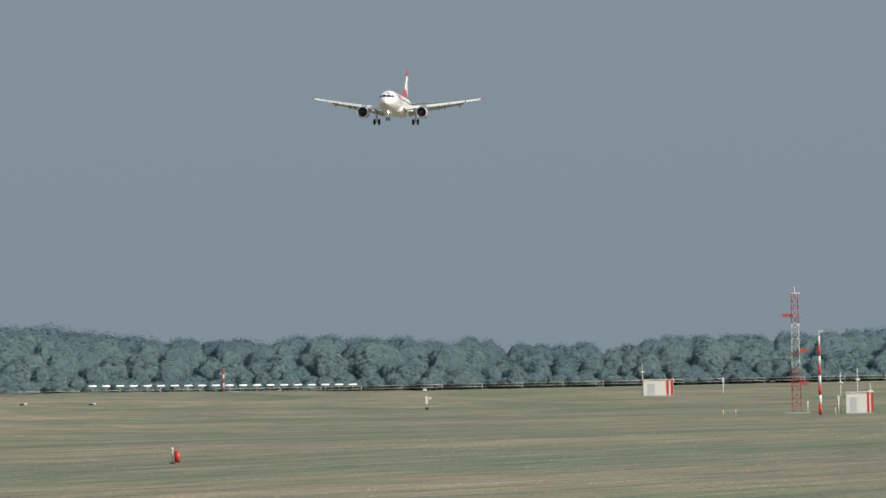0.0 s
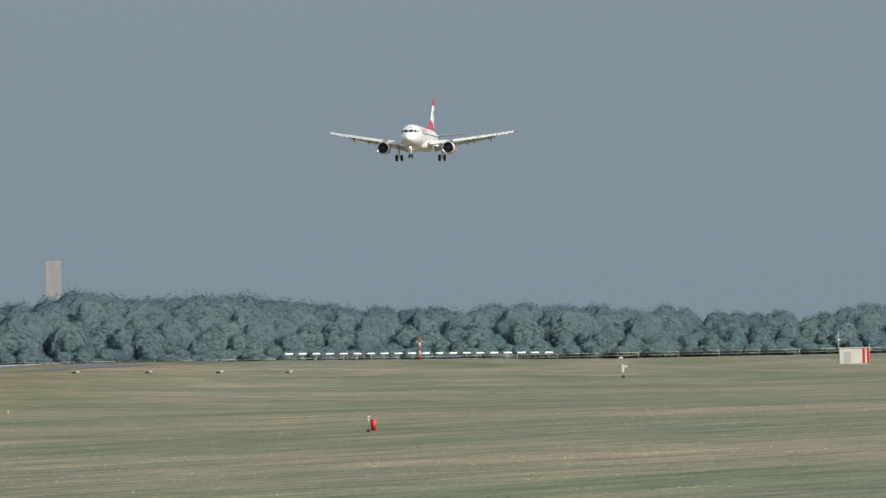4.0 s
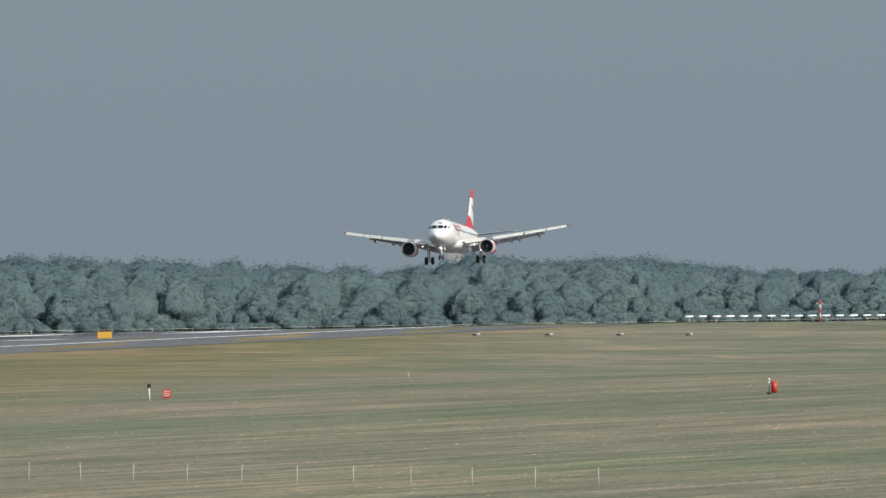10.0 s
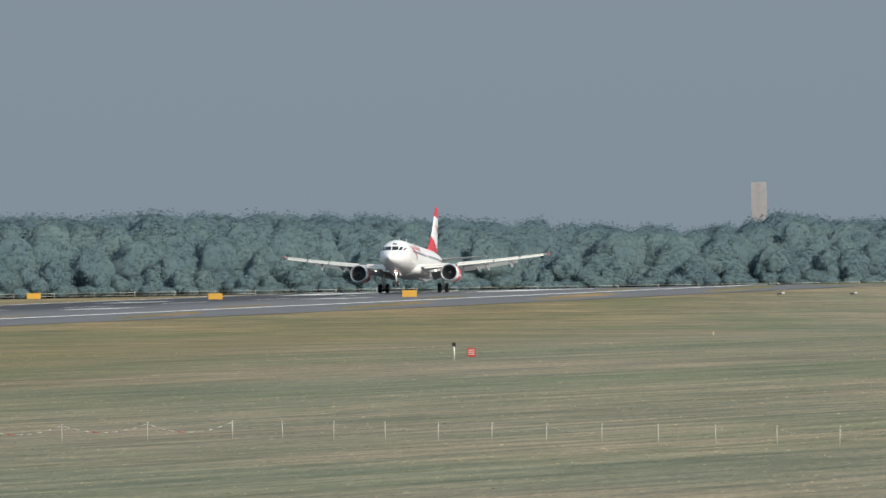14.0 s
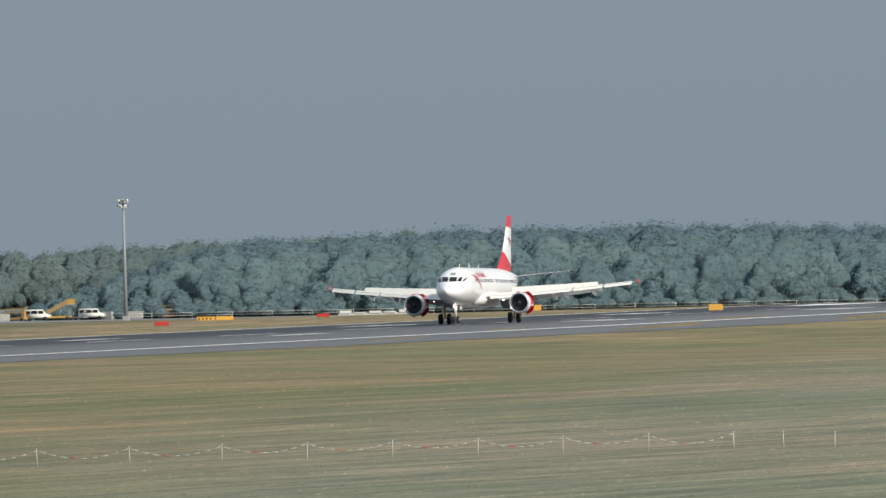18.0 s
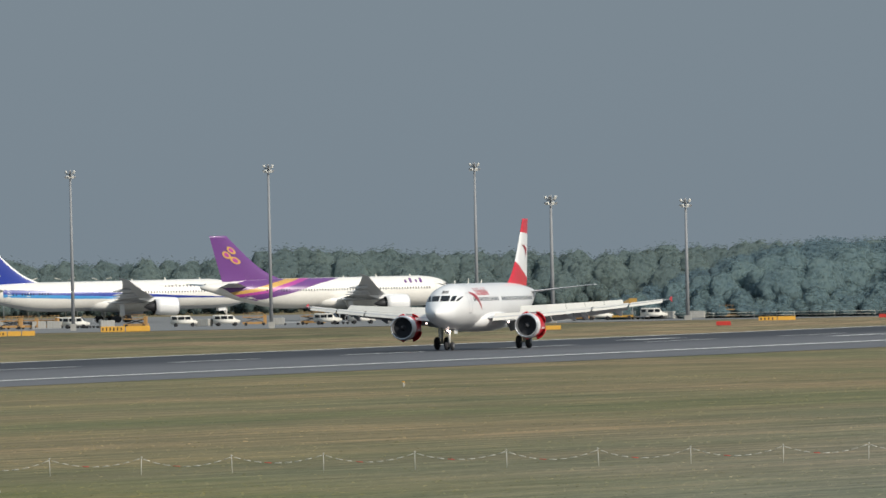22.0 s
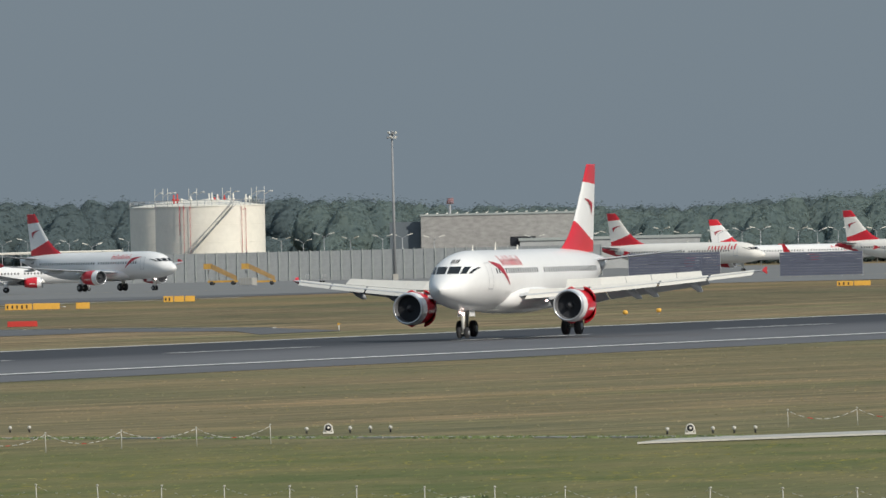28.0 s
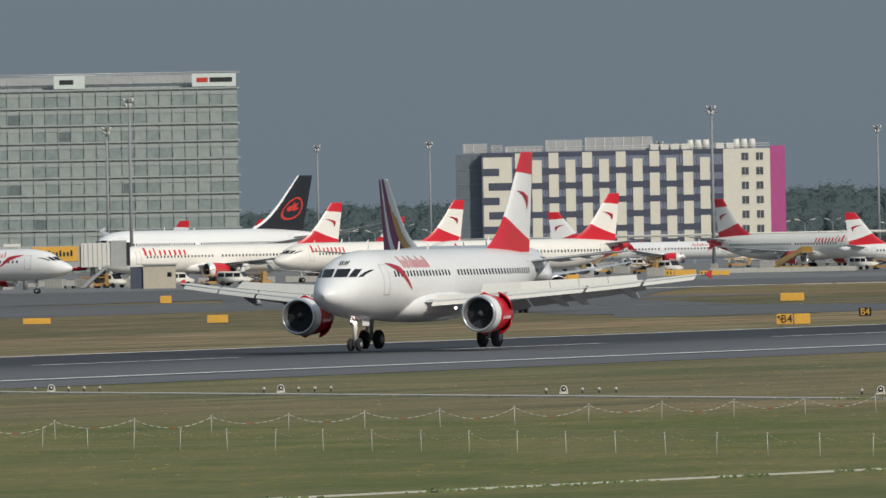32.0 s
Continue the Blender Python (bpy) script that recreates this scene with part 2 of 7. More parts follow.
# ---------------------------------------------------------------- ground, runway, taxiways
def grass_material(tufts=False, name="mown_dry_grass", tint=None):
    m = bpy.data.materials.new("grass_tufts" if tufts else name)
    m.use_nodes = True
    n, l = m.node_tree.nodes, m.node_tree.links
    b = n["Principled BSDF"]
    b.inputs["Roughness"].default_value = 0.95
    b.inputs["Specular IOR Level"].default_value = 0.1
    tc = n.new("ShaderNodeTexCoord")

    def noise_at(sx, sy, detail, rough=0.55, turn=0.0):
        mp = n.new("ShaderNodeMapping")
        mp.vector_type = "TEXTURE"                     # turned first, then stretched
        mp.inputs["Scale"].default_value = (1 / sx, 1 / sy, 1)
        mp.inputs["Rotation"].default_value = (0, 0, -turn)
        tx = n.new("ShaderNodeTexNoise")
        tx.inputs["Scale"].default_value, tx.inputs["Detail"].default_value, tx.inputs["Roughness"].default_value = 1.0, detail, rough
        l.new(tc.outputs["Object"], mp.inputs[0])
        l.new(mp.outputs[0], tx.inputs["Vector"])
        return tx.outputs[0]

    def ramp(src, stops):
        r = n.new("ShaderNodeValToRGB")
        e = r.color_ramp.elements
        e[0].position, e[0].color = stops[0][0], (*stops[0][1], 1)
        e[1].position, e[1].color = stops[-1][0], (*stops[-1][1], 1)
        for p, c in stops[1:-1]:
            q = e.new(p)
            q.color = (*c, 1)
        l.new(src, r.inputs[0])
        return r.outputs[0]

    def mix(fac, a, b2, kind="MIX", amount=None):
        x = n.new("ShaderNodeMix")
        x.data_type, x.blend_type = "RGBA", kind
        if amount is not None:
            x.inputs[0].default_value = amount
        else:
            l.new(fac, x.inputs[0])
        for k, v in ((6, a), (7, b2)):
            if isinstance(v, tuple):
                x.inputs[k].default_value = (*v, 1)
            else:
                l.new(v, x.inputs[k])
        return x.outputs[2]

    broad = ramp(noise_at(0.016, 0.010, 4, turn=0.05), [(0.36, (0.180, 0.186, 0.144)), (0.5, (0.216, 0.200, 0.158)), (0.64, (0.254, 0.218, 0.176))])
    swath = ramp(noise_at(0.060, 0.012, 5, 0.65, turn=0.24), [(0.35, (0.84, 0.87, 0.84)), (0.52, (1, 1, 1)), (0.68, (1.18, 1.13, 1.06))])
    rake = ramp(noise_at(0.62, 0.016, 5, 0.7, turn=0.27), [(0.36, (0.70, 0.75, 0.72)), (0.64, (1.32, 1.27, 1.22))])
    blade = ramp(noise_at(3.4, 0.22, 4, 0.8), [(0.30, (0.74, 0.76, 0.74)), (0.70, (1.28, 1.26, 1.22))])
    green = ramp(noise_at(0.030, 0.006, 4, 0.6, turn=0.25), [(0.50, (0, 0, 0)), (0.66, (0.6, 0.6, 0.6))])
    c = mix(None, broad, swath, "MULTIPLY", 0.85)
    c = mix(green, c, (0.130, 0.162, 0.108))
    c = mix(None, c, rake, "MULTIPLY", 0.75)
    c = mix(None, c, blade, "MULTIPLY", 0.8)
    dash = ramp(noise_at(0.60, 0.060, 6, 0.8, turn=0.28), [(0.36, (0.60, 0.68, 0.62)), (0.52, (1.0, 1.0, 0.98)), (0.68, (1.55, 1.40, 1.28))])
    c = mix(None, c, dash, "MULTIPLY", 0.85)
    windrow = ramp(noise_at(0.20, 0.007, 4, 0.65, turn=0.27), [(0.38, (0.76, 0.82, 0.78)), (0.62, (1.26, 1.18, 1.10))])
    c = mix(None, c, windrow, "MULTIPLY", 0.6)
    # a broad strip of lusher turf with yellow flowers nearer the spotters' bank
    sep = n.new("ShaderNodeSeparateXYZ")
    l.new(tc.outputs["Object"], sep.inputs[0])
    strip = n.new("ShaderNodeMapRange")
    strip.inputs[1].default_value, strip.inputs[2].default_value = 535.0, 490.0
    l.new(sep.outputs[1], strip.inputs[0])
    left = n.new("ShaderNodeMapRange")
    left.inputs[1].default_value, left.inputs[2].default_value = -50.0, -85.0
    l.new(sep.outputs[0], left.inputs[0])
    both = n.new("ShaderNodeMath")
    both.operation = "MULTIPLY"
    l.new(strip.outputs[0], both.inputs[0])
    l.new(left.outputs[0], both.inputs[1])
    c = mix(left.outputs[0], c, mix(None, c, (0.96, 0.88, 0.71), "MULTIPLY", 1.0))
    lush = mix(None, ramp(noise_at(0.14, 0.06, 4, 0.65), [(0.38, (0.118, 0.138, 0.055)), (0.6, (0.190, 0.175, 0.082))]), blade, "MULTIPLY", 1.0)
    bloom = ramp(noise_at(2.4, 0.55, 2), [(0.58, (0, 0, 0)), (0.67, (0.85, 0.85, 0.85))])
    field = ramp(noise_at(0.08, 0.04, 3), [(0.47, (0, 0, 0)), (0.58, (0.7, 0.7, 0.7))])
    dots = mix(None, bloom, field, "MULTIPLY", 1.0)
    lush = mix(dots, lush, (0.38, 0.30, 0.03))
    c = mix(both.outputs[0], c, lush)
    side, reach = n.new("ShaderNodeVectorMath"), n.new("ShaderNodeMath")      # dry reddish border along the runway, ragged
    side.operation, reach.operation = "DOT_PRODUCT", "MULTIPLY_ADD"
    side.inputs[1].default_value = (NX, NY, 0)
    l.new(tc.outputs["Object"], side.inputs[0])
    l.new(noise_at(0.09, 0.03, 4, 0.7), reach.inputs[0])
    reach.inputs[1].default_value = -44.0
    l.new(side.outputs["Value"], reach.inputs[2])
    border = n.new("ShaderNodeMapRange")
    border.inputs[1].default_value, border.inputs[2].default_value = 52 - 22 - OFF, 30 - 22 - OFF
    border.inputs[4].default_value = 0.8
    l.new(reach.outputs[0], border.inputs[0])
    if not tint:
        c = mix(border.outputs[0], c, mix(None, c, (1.08, 0.97, 0.93), "MULTIPLY", 1.0))
    if tufts:                                          # every tuft has a tone of its own
        geo = n.new("ShaderNodeNewGeometry")
        c = mix(None, c, ramp(geo.outputs["Random Per Island"], [(0.0, (0.88, 0.91, 0.88)), (0.5, (1.0, 1.0, 1.0)), (1.0, (1.12, 1.10, 1.10))]), "MULTIPLY", 1.0)
    if tint:                                           # rougher, unmown growth
        c = mix(None, c, tint, "MULTIPLY", 1.0)
        c = mix(None, c, ramp(noise_at(0.30, 0.035, 4, 0.7, turn=0.1), [(0.37, (0.64, 0.64, 0.64)), (0.63, (1.36, 1.32, 1.28))]), "MULTIPLY", 1.0)
    l.new(c, b.inputs["Base Color"])
    return m


GRASS, TUFT = grass_material(), grass_material(True)
VERGE = grass_material(name="dry_verge", tint=(1.16, 1.10, 1.17))
VERGE2 = grass_material(name="dry_grass_strip", tint=(0.84, 0.85, 0.90))


def runway_material():
    """Grey asphalt, with the rubber that landing tyres leave in a soft-edged band along the far half, and joints between the paving lanes."""
    m = mat("runway_asphalt", (0.125, 0.125, 0.131), 0.72, var=0.16, scale=0.05, stretch=(1, 0.06, 1), fine=16, spin=RUN)
    n, l = m.node_tree.nodes, m.node_tree.links
    b = n["Principled BSDF"]
    base = b.inputs["Base Color"].links[0].from_socket
    tc, dot, off = n.new("ShaderNodeTexCoord"), n.new("ShaderNodeVectorMath"), n.new("ShaderNodeMath")
    dot.operation, off.operation = "DOT_PRODUCT", "ADD"
    dot.inputs[1].default_value = (NX, NY, 0)
    off.inputs[1].default_value = OFF
    l.new(tc.outputs["Object"], dot.inputs[0])
    l.new(dot.outputs["Value"], off.inputs[0])
    mp, tx = n.new("ShaderNodeMapping"), n.new("ShaderNodeTexNoise")
    mp.inputs["Rotation"].default_value = (0, 0, RUN)
    mp.inputs["Scale"].default_value = (0.30, 0.006, 1)
    tx.inputs["Scale"].default_value, tx.inputs["Detail"].default_value = 1.0, 5
    l.new(tc.outputs["Object"], mp.inputs[0])
    l.new(mp.outputs[0], tx.inputs["Vector"])
    wob = n.new("ShaderNodeMath")
    wob.operation = "MULTIPLY_ADD"
    wob.inputs[1].default_value = 13.0
    l.new(tx.outputs[0], wob.inputs[0])
    l.new(off.outputs[0], wob.inputs[2])
    band = n.new("ShaderNodeValToRGB")
    span = n.new("ShaderNodeMapRange")
    span.inputs[1].default_value, span.inputs[2].default_value = -30.0, 50.0
    l.new(wob.outputs[0], span.inputs[0])
    e = band.color_ramp.elements
    e[0].position, e[0].color = 0.05, (0.25, 0.25, 0.25, 1)
    e[1].position, e[1].color = 0.72, (0.0, 0.0, 0.0, 1)
    for p, c in ((0.16, 0.92), (0.40, 0.88), (0.52, 0.32), (0.62, 0.10)):
        q = e.new(p)
        q.color = (c, c, c, 1)
    l.new(span.outputs[0], band.inputs[0])
    x = n.new("ShaderNodeMix")
    x.data_type = "RGBA"
    x.inputs[7].default_value = (0.020, 0.021, 0.026, 1)
    l.new(band.outputs[0], x.inputs[0])
    l.new(base, x.inputs[6])
    l.new(x.outputs[2], b.inputs["Base Color"])
    return m


ASPHALT = runway_material()
TAXI = mat("taxiway_asphalt", (0.115, 0.116, 0.118), 0.75, var=0.2, scale=0.04, stretch=(1, 0.06, 1), fine=14)
APRON = mat("apron_concrete", (0.185, 0.187, 0.183), 0.8, var=0.12, scale=0.03, fine=16)
LINE = mat("white_runway_paint", (0.74, 0.73, 0.70), 0.6, var=0.1, scale=0.3)
YLINE = mat("yellow_taxi_paint", (0.55, 0.40, 0.06), 0.6, var=0.1, scale=0.3)
SLAB = mat("pale_concrete_slab", (0.46, 0.45, 0.41), 0.85, var=0.1, scale=0.3)


def sheet(name, xs, ys, z0, material, label, category="ground"):
    bm = bmesh.new()
    grid = [[bm.verts.new((x, y, land(x, y) + z0)) for x in xs] for y in ys]
    for a, b in zip(grid, grid[1:]):
        for i in range(len(xs) - 1):
            bm.faces.new((a[i], a[i + 1], b[i + 1], b[i]))
    return tagged(part(name, bm, material, None), label, category, kind="structure")


gx = [-4900, -3000, -2000, -1500, -1200, *range(-1000, 401, 14), 600, 1000, 2000, 4900]
gy = [-4900, -2000, -800, -300, 0, 200, 350, *range(400, 3001, 16), 3200, 3600, 4200, 4950]
sheet("ground", gx, gy, 0.0, GRASS, "wide airfield of mown dry green and tan grass", "grass")


def ribbon(name, s0, s1, r0, r1, z0, material, label, category, step=16, kind="structure", parent=None):
    """A strip laid along the runway's bearing."""
    bm = bmesh.new()
    k = max(1, int(abs(s1 - s0) / step))
    w = max(1, int(abs(r1 - r0) / 14))
    rows = []
    for i in range(k + 1):
        s = s0 + (s1 - s0) * i / k
        row = []
        for j in range(w + 1):
            x, y = on_runway(s, r0 + (r1 - r0) * j / w)
            row.append(bm.verts.new((x, y, land(x, y) + z0)))
        rows.append(row)
    for a, b in zip(rows, rows[1:]):
        for j in range(w):
            bm.faces.new((a[j], b[j], b[j + 1], a[j + 1]))
    bmesh.ops.recalc_face_normals(bm, faces=bm.faces)
    ob = part(name, bm, material, parent)
    if ob.data.polygons[0].normal.z < 0:
        ob.data.flip_normals()
    return tagged(ob, label, category, kind=kind)


ribbon("runway", -2330, 200, -29, 48, 0.02, ASPHALT, "long grey asphalt runway darkened by tyre rubber", "runway")
ribbon("runway_edge_line", -2320, 200, 32.6, 34.3, 0.06, LINE, "white painted edge line of the runway", "line")
ribbon("runway_edge_line", -2320, 200, -27.6, -26.2, 0.06, LINE, "worn white painted edge line of the runway", "line")
ribbon("verge", -2300, 200, -92, -29, 0.03, VERGE, "dry tan verge along the runway", "verge")
for i in range(31):
    s = -2200 + i * 60
    ribbon("centre_stripe", s, s + 30, -0.45, 0.45, 0.065, LINE, "white painted centreline stripe", "line", step=40)
for i in range(5):                                     # touchdown zone bars
    for side in (-1, 1):
        for j in range(3 if i < 2 else 2 if i < 4 else 1):
            r = side * (10.5 + j * 3.3)
            ribbon("touchdown_bar", -2050 + i * 150, -2027 + i * 150, r - 1.2, r + 1.2, 0.07, LINE, "white painted touchdown zone bar", "line", step=40)
# wide aiming points
for side in (-1, 1):
    ribbon("aiming_point", -1900, -1850, side * 12 - 4, side * 12 + 4, 0.075, LINE, "broad white aiming point marking", "line", step=60)
ribbon("taxiway", -2700, 200, -560, -300, 0.04, TAXI, "broad grey asphalt taxiway before the apron", "taxiway")
ribbon("verge", -1900, 200, -205, -92, 0.032, VERGE2, "dry brown grass between the taxiways", "verge")
ribbon("taxiway", -1420, 200, -300, -205, 0.042, TAXI, "dark asphalt taxiway junction", "taxiway")
for off, s0 in ((-430, -2600), (-250, -1400)):
    ribbon("taxi_line", s0, 150, off - .25, off + .25, 0.07, YLINE, "yellow taxiway centreline", "line")


# pale strip puts the reflection off the taxiway's edge into colour
ribbon("taxi_edge_glint", -1780, -1480, -291.0, -288.4, 0.07, SLAB, "pale strip painted as the taxiway edge's glint", "line")


def exit_road(edges, z0=.05):
    """The paved exit road that bends away round a grass island: its two edges, pair by pair."""
    bm = bmesh.new()
    rows = [[bm.verts.new((x, y, land(x, y) + z0)) for x, y in ((xa, ya), (xb, yb))] for xa, ya, xb, yb in edges]
    for q, r in zip(rows, rows[1:]):
        bm.faces.new((q[0], q[1], r[1], r[0]))
    bm.normal_update()
    for f in bm.faces:
        if f.normal.z < 0:
            f.normal_flip()
    ob = part("taxiway", bm, TAXI, None, smooth=False)
    tagged(ob, "grey asphalt exit road bending round a grass tip", "taxiway", kind="structure")


exit_road(((-309, 1154, -290, 1181), (-340, 1230, -305, 1245), (-359, 1275, -327, 1275), (-414, 1406, -372, 1406),
           (-461, 1562, -410, 1562), (-502, 1704, -441, 1704), (-556, 1890, -500, 1890)))


exit_road(((-343, 1290, -294, 1106), (-327.6, 1264.5, -286.5, 1106), (-306.3, 1239.6, -281, 1137), (-286.1, 1220.5, -275.2, 1174), (-264, 1182, -260, 1150), (-247, 1130, -248, 1105)), .06)



def grass_tufts():
    """Short uneven tufts that stand out of the mown sward, thinning with the distance; one mesh."""
    rng = np.random.default_rng(31)
    spots = []
    for x0, x1, y0, y1, count in ((-215, 30, 370, 520, 42000), (-240, 50, 520, 700, 30000), (-290, 70, 700, 1000, 24000)):
        p = np.stack([rng.uniform(x0, x1, count), rng.uniform(y0, y1, count)], 1)
        side = OFF + p[:, 0] * NX + p[:, 1] * NY
        az = np.degrees(np.arctan2(p[:, 0], p[:, 1]))
        spots.append(p[(side > 46) & (az > -18.5) & (az < 4.5)])
    p = np.concatenate(spots)
    k = len(p)
    z = np.array([land(x, y) for x, y in p])
    verts, faces = [], []
    out = np.empty((k, 5, 3))
    turn = rng.uniform(-.7, .7, k)
    w = rng.uniform(.04, .125, k) * (1 + (p[:, 1] - 400) / 1400)
    h = rng.uniform(.014, .045, k) * (1 + (p[:, 1] - 400) / 2500)
    cx, cy = np.cos(turn) * w, np.sin(turn) * w
    lean = rng.uniform(-.6, .6, k)
    for i, (a, up) in enumerate(((-1.0, 0), (1.0, 0), (-.6, .8), (.0, 1.0), (.7, .7))):
        out[:, i, 0] = p[:, 0] + cx * (a + lean * up * .5)
        out[:, i, 1] = p[:, 1] + cy * (a + lean * up * .5) + up * .05
        out[:, i, 2] = z - .02 + h * up * (1 + .3 * rng.uniform(-1, 1, k))
    me = bpy.data.meshes.new("grass_tufts")
    me.vertices.add(k * 5)
    me.vertices.foreach_set("co", out.astype(np.float32).ravel())
    idx = (np.arange(k)[:, None] * 5 + np.array([0, 1, 4, 3, 2])).astype(np.int32)
    me.loops.add(k * 5)
    me.loops.foreach_set("vertex_index", idx.ravel())
    me.polygons.add(k)
    me.polygons.foreach_set("loop_start", np.arange(0, k * 5, 5, dtype=np.int32))
    me.update(calc_edges=True)
    me.materials.append(TUFT)
    tagged(new("grass_tufts", me), "short dry tufts standing out of the mown grass", "grass", kind="stuff")


grass_tufts()


# ---------------------------------------------------------------- airliners
# local axes: x forward, y to the aircraft's left, z up; the origin lies on the ground between the main wheels
NARROW_BODY = dict(L=37.57, w=1.975, h=2.07, zc=3.78, xm=17.71, xn=5.07, root=11.3, croot=7.2, kink=6.4, ckink=3.9, tipy=16.9, ctip=1.6, sweep=0.545, wz=2.75,
            dihed=0.082, engx=10.55, engy=5.75, engz=2.06, engr=1.1, engl=4.6, fin0=29.0, fin1=35.0, fint0=33.9, fint1=35.9, finz=11.76, st0=31.9, stc=3.9,
            sty=6.22, stt=35.4, stct=1.5, stz=5.0, stup=0.6, wheel=0.58, track=3.8, win0=6.9, win1=31.0, tip="fence", wr=0.46)
LANDER_BODY = dict(NARROW_BODY, zc=3.89, zwin=0.64)
REGIONAL = dict(NARROW_BODY, L=38.65, w=1.5, h=1.62, zc=3.1, xm=19.2, xn=4.2, root=13.2, croot=5.6, kink=5.2, ckink=3.2, tipy=14.0, ctip=1.35, wz=2.05, engx=12.6, engy=4.6,
            engz=1.75, engr=0.95, engl=3.9, fin0=30.6, fin1=36.6, fint0=35.4, fint1=37.3, finz=10.55, st0=33.0, stc=3.2, sty=6.0, stt=36.3, stct=1.4, stz=4.0,
            wheel=0.5, track=2.95, win0=6.0, win1=31.5, tip="winglet", wr=0.36)
LONG_NARROW = dict(NARROW_BODY, L=44.5, xm=22.3, xn=5.07, root=15.6, engx=14.8, fin0=35.9, fin1=41.9, fint0=40.8, fint1=42.8, st0=38.8, stt=42.3, win1=37.5)
WIDE_BODY = dict(NARROW_BODY, L=56.7, w=2.88, h=2.97, zc=5.4, xm=26.6, xn=5.4, root=16.6, croot=11.5, kink=10.4, ckink=6.6, tipy=29.6, ctip=1.3, sweep=0.67, wz=4.0, dihed=0.15,
            engx=16.6, engy=9.8, engz=3.05, engr=1.75, engl=6.2, fin0=41.5, fin1=52.0, fint0=51.0, fint1=54.6, finz=16.95, st0=46.5, stc=6.6, sty=9.8, stt=53.2,
            stct=2.1, stz=6.7, stup=0.9, wheel=0.7, track=4.9, win0=8.0, win1=46.0, tip="raked", wr=0.75)

LONG_WIDE = dict(WIDE_BODY, L=62.8, xm=29.8, root=19.8, engx=19.8, fin0=47.6, fin1=58.1, fint0=57.1, fint1=60.7, st0=52.6, stt=59.3, win1=52.0)


def hull(sp, x):
    """Half width, half height and centre height of the fuselage at a station behind the nose."""
    k = sp["w"] / 1.975
    L = sp["L"]
    nose = [(0, .02, -.52, -.60), (.12, .14, -.30, -.82), (.35, .28, -.10, -1.02), (.8, .445, .14, -1.25), (1.45, .61, .42, -1.48), (2.0, .71, .84, -1.62), (2.5, .78, 1.24, -1.72),
            (3.2, .86, 1.60, -1.84), (4.6, .96, 1.94, -1.98), (6.2, 1, 2.07, -2.07)]
    tail = [(13.6, 1, 0), (11.5, .985, .03), (9.2, .90, .16), (6.8, .75, .37), (4.4, .55, .63), (2.3, .36, .86), (.8, .21, 1.0), (0, .10, 1.05)]
    t = [(a * k, r, (u - d) / 4.14, (u + d) / 2) for a, r, u, d in nose] + [(L - a * k, r, r, d) for a, r, d in tail]
    for (x0, r0, h0, d0), (x1, r1, h1, d1) in zip(t, t[1:]):
        if x <= x1:
            q = max(0.0, (x - x0) / (x1 - x0))
            return sp["w"] * (r0 + (r1 - r0) * q), sp["h"] * (h0 + (h1 - h0) * q), sp["zc"] + (d0 + (d1 - d0) * q) * k
    return sp["w"] * .1, sp["h"] * .1, sp["zc"] + 1.05 * k


def brow(sp, ang, z):
    """The station at which the nose reaches the height z at that angle from the top."""
    lo, hi = 0.0, 6.2 * sp["w"] / 1.975
    for _ in range(30):
        mid = (lo + hi) / 2
        w, h, c = hull(sp, mid)
        lo, hi = (mid, hi) if c + h * math.cos(radians(ang)) < z else (lo, mid)
    return hi


def skin(sp, x, ang, out=0.0):
    """A point of the fuselage; ang in degrees from the top towards the aircraft's left."""
    w, h, c = hull(sp, x)
    a = radians(ang)
    return (sp["xm"] - x, (w + out) * math.sin(a), c + (h + out) * math.cos(a))


def ang_at(sp, x, z):
    w, h, c = hull(sp, x)
    return math.degrees(math.acos(max(-1, min(1, (z - c) / h))))


def decal(bm, sp, outline, side, out=0.02, mi=0, fine=False):
    """A patch laid on the fuselage's side: outline is two polylines of (x, z) that bound it."""
    a, b = ([(p[0] + (q[0] - p[0]) * i / 4, p[1] + (q[1] - p[1]) * i / 4) for p, q in zip(e, e[1:]) for i in range(4)] + [e[-1]] if fine else e for e in outline)
    rows = []
    for (xa, za), (xb, zb) in zip(a, b):
        rows.append([bm.verts.new(skin(sp, xa + (xb - xa) * q, side * ang_at(sp, xa + (xb - xa) * q, za + (zb - za) * q), out)) for q in (0, .25, .5, .75, 1)])
    for r0, r1 in zip(rows, rows[1:]):
        for i in range(4):
            bm.faces.new((r0[i], r0[i + 1], r1[i + 1], r1[i])).material_index = mi


def wing_section(sp, y):
    """Nose point and chord of the wing at y."""
    y0 = sp["w"] * 0.9
    le = sp["root"] + (y - y0) * sp["sweep"]
    if y < sp["kink"]:
        c = sp["croot"] + (sp["ckink"] - sp["croot"]) * (y - y0) / (sp["kink"] - y0)
    else:
        c = sp["ckink"] + (sp["ctip"] - sp["ckink"]) * (y - sp["kink"]) / (sp["tipy"] - sp["kink"])
    q = (y - y0) / (sp["tipy"] - y0)
    return sp["xm"] - le, c, sp["wz"] + (y - y0) * sp["dihed"] * (0.75 + 0.35 * q)


def mirror(bm, side):
    if side < 0:
        bmesh.ops.scale(bm, vec=(1, -1, 1), verts=bm.verts)
        bmesh.ops.reverse_faces(bm, faces=bm.faces)
    return bm


def recalc(bm):
    bmesh.ops.recalc_face_normals(bm, faces=bm.faces)
    return bm


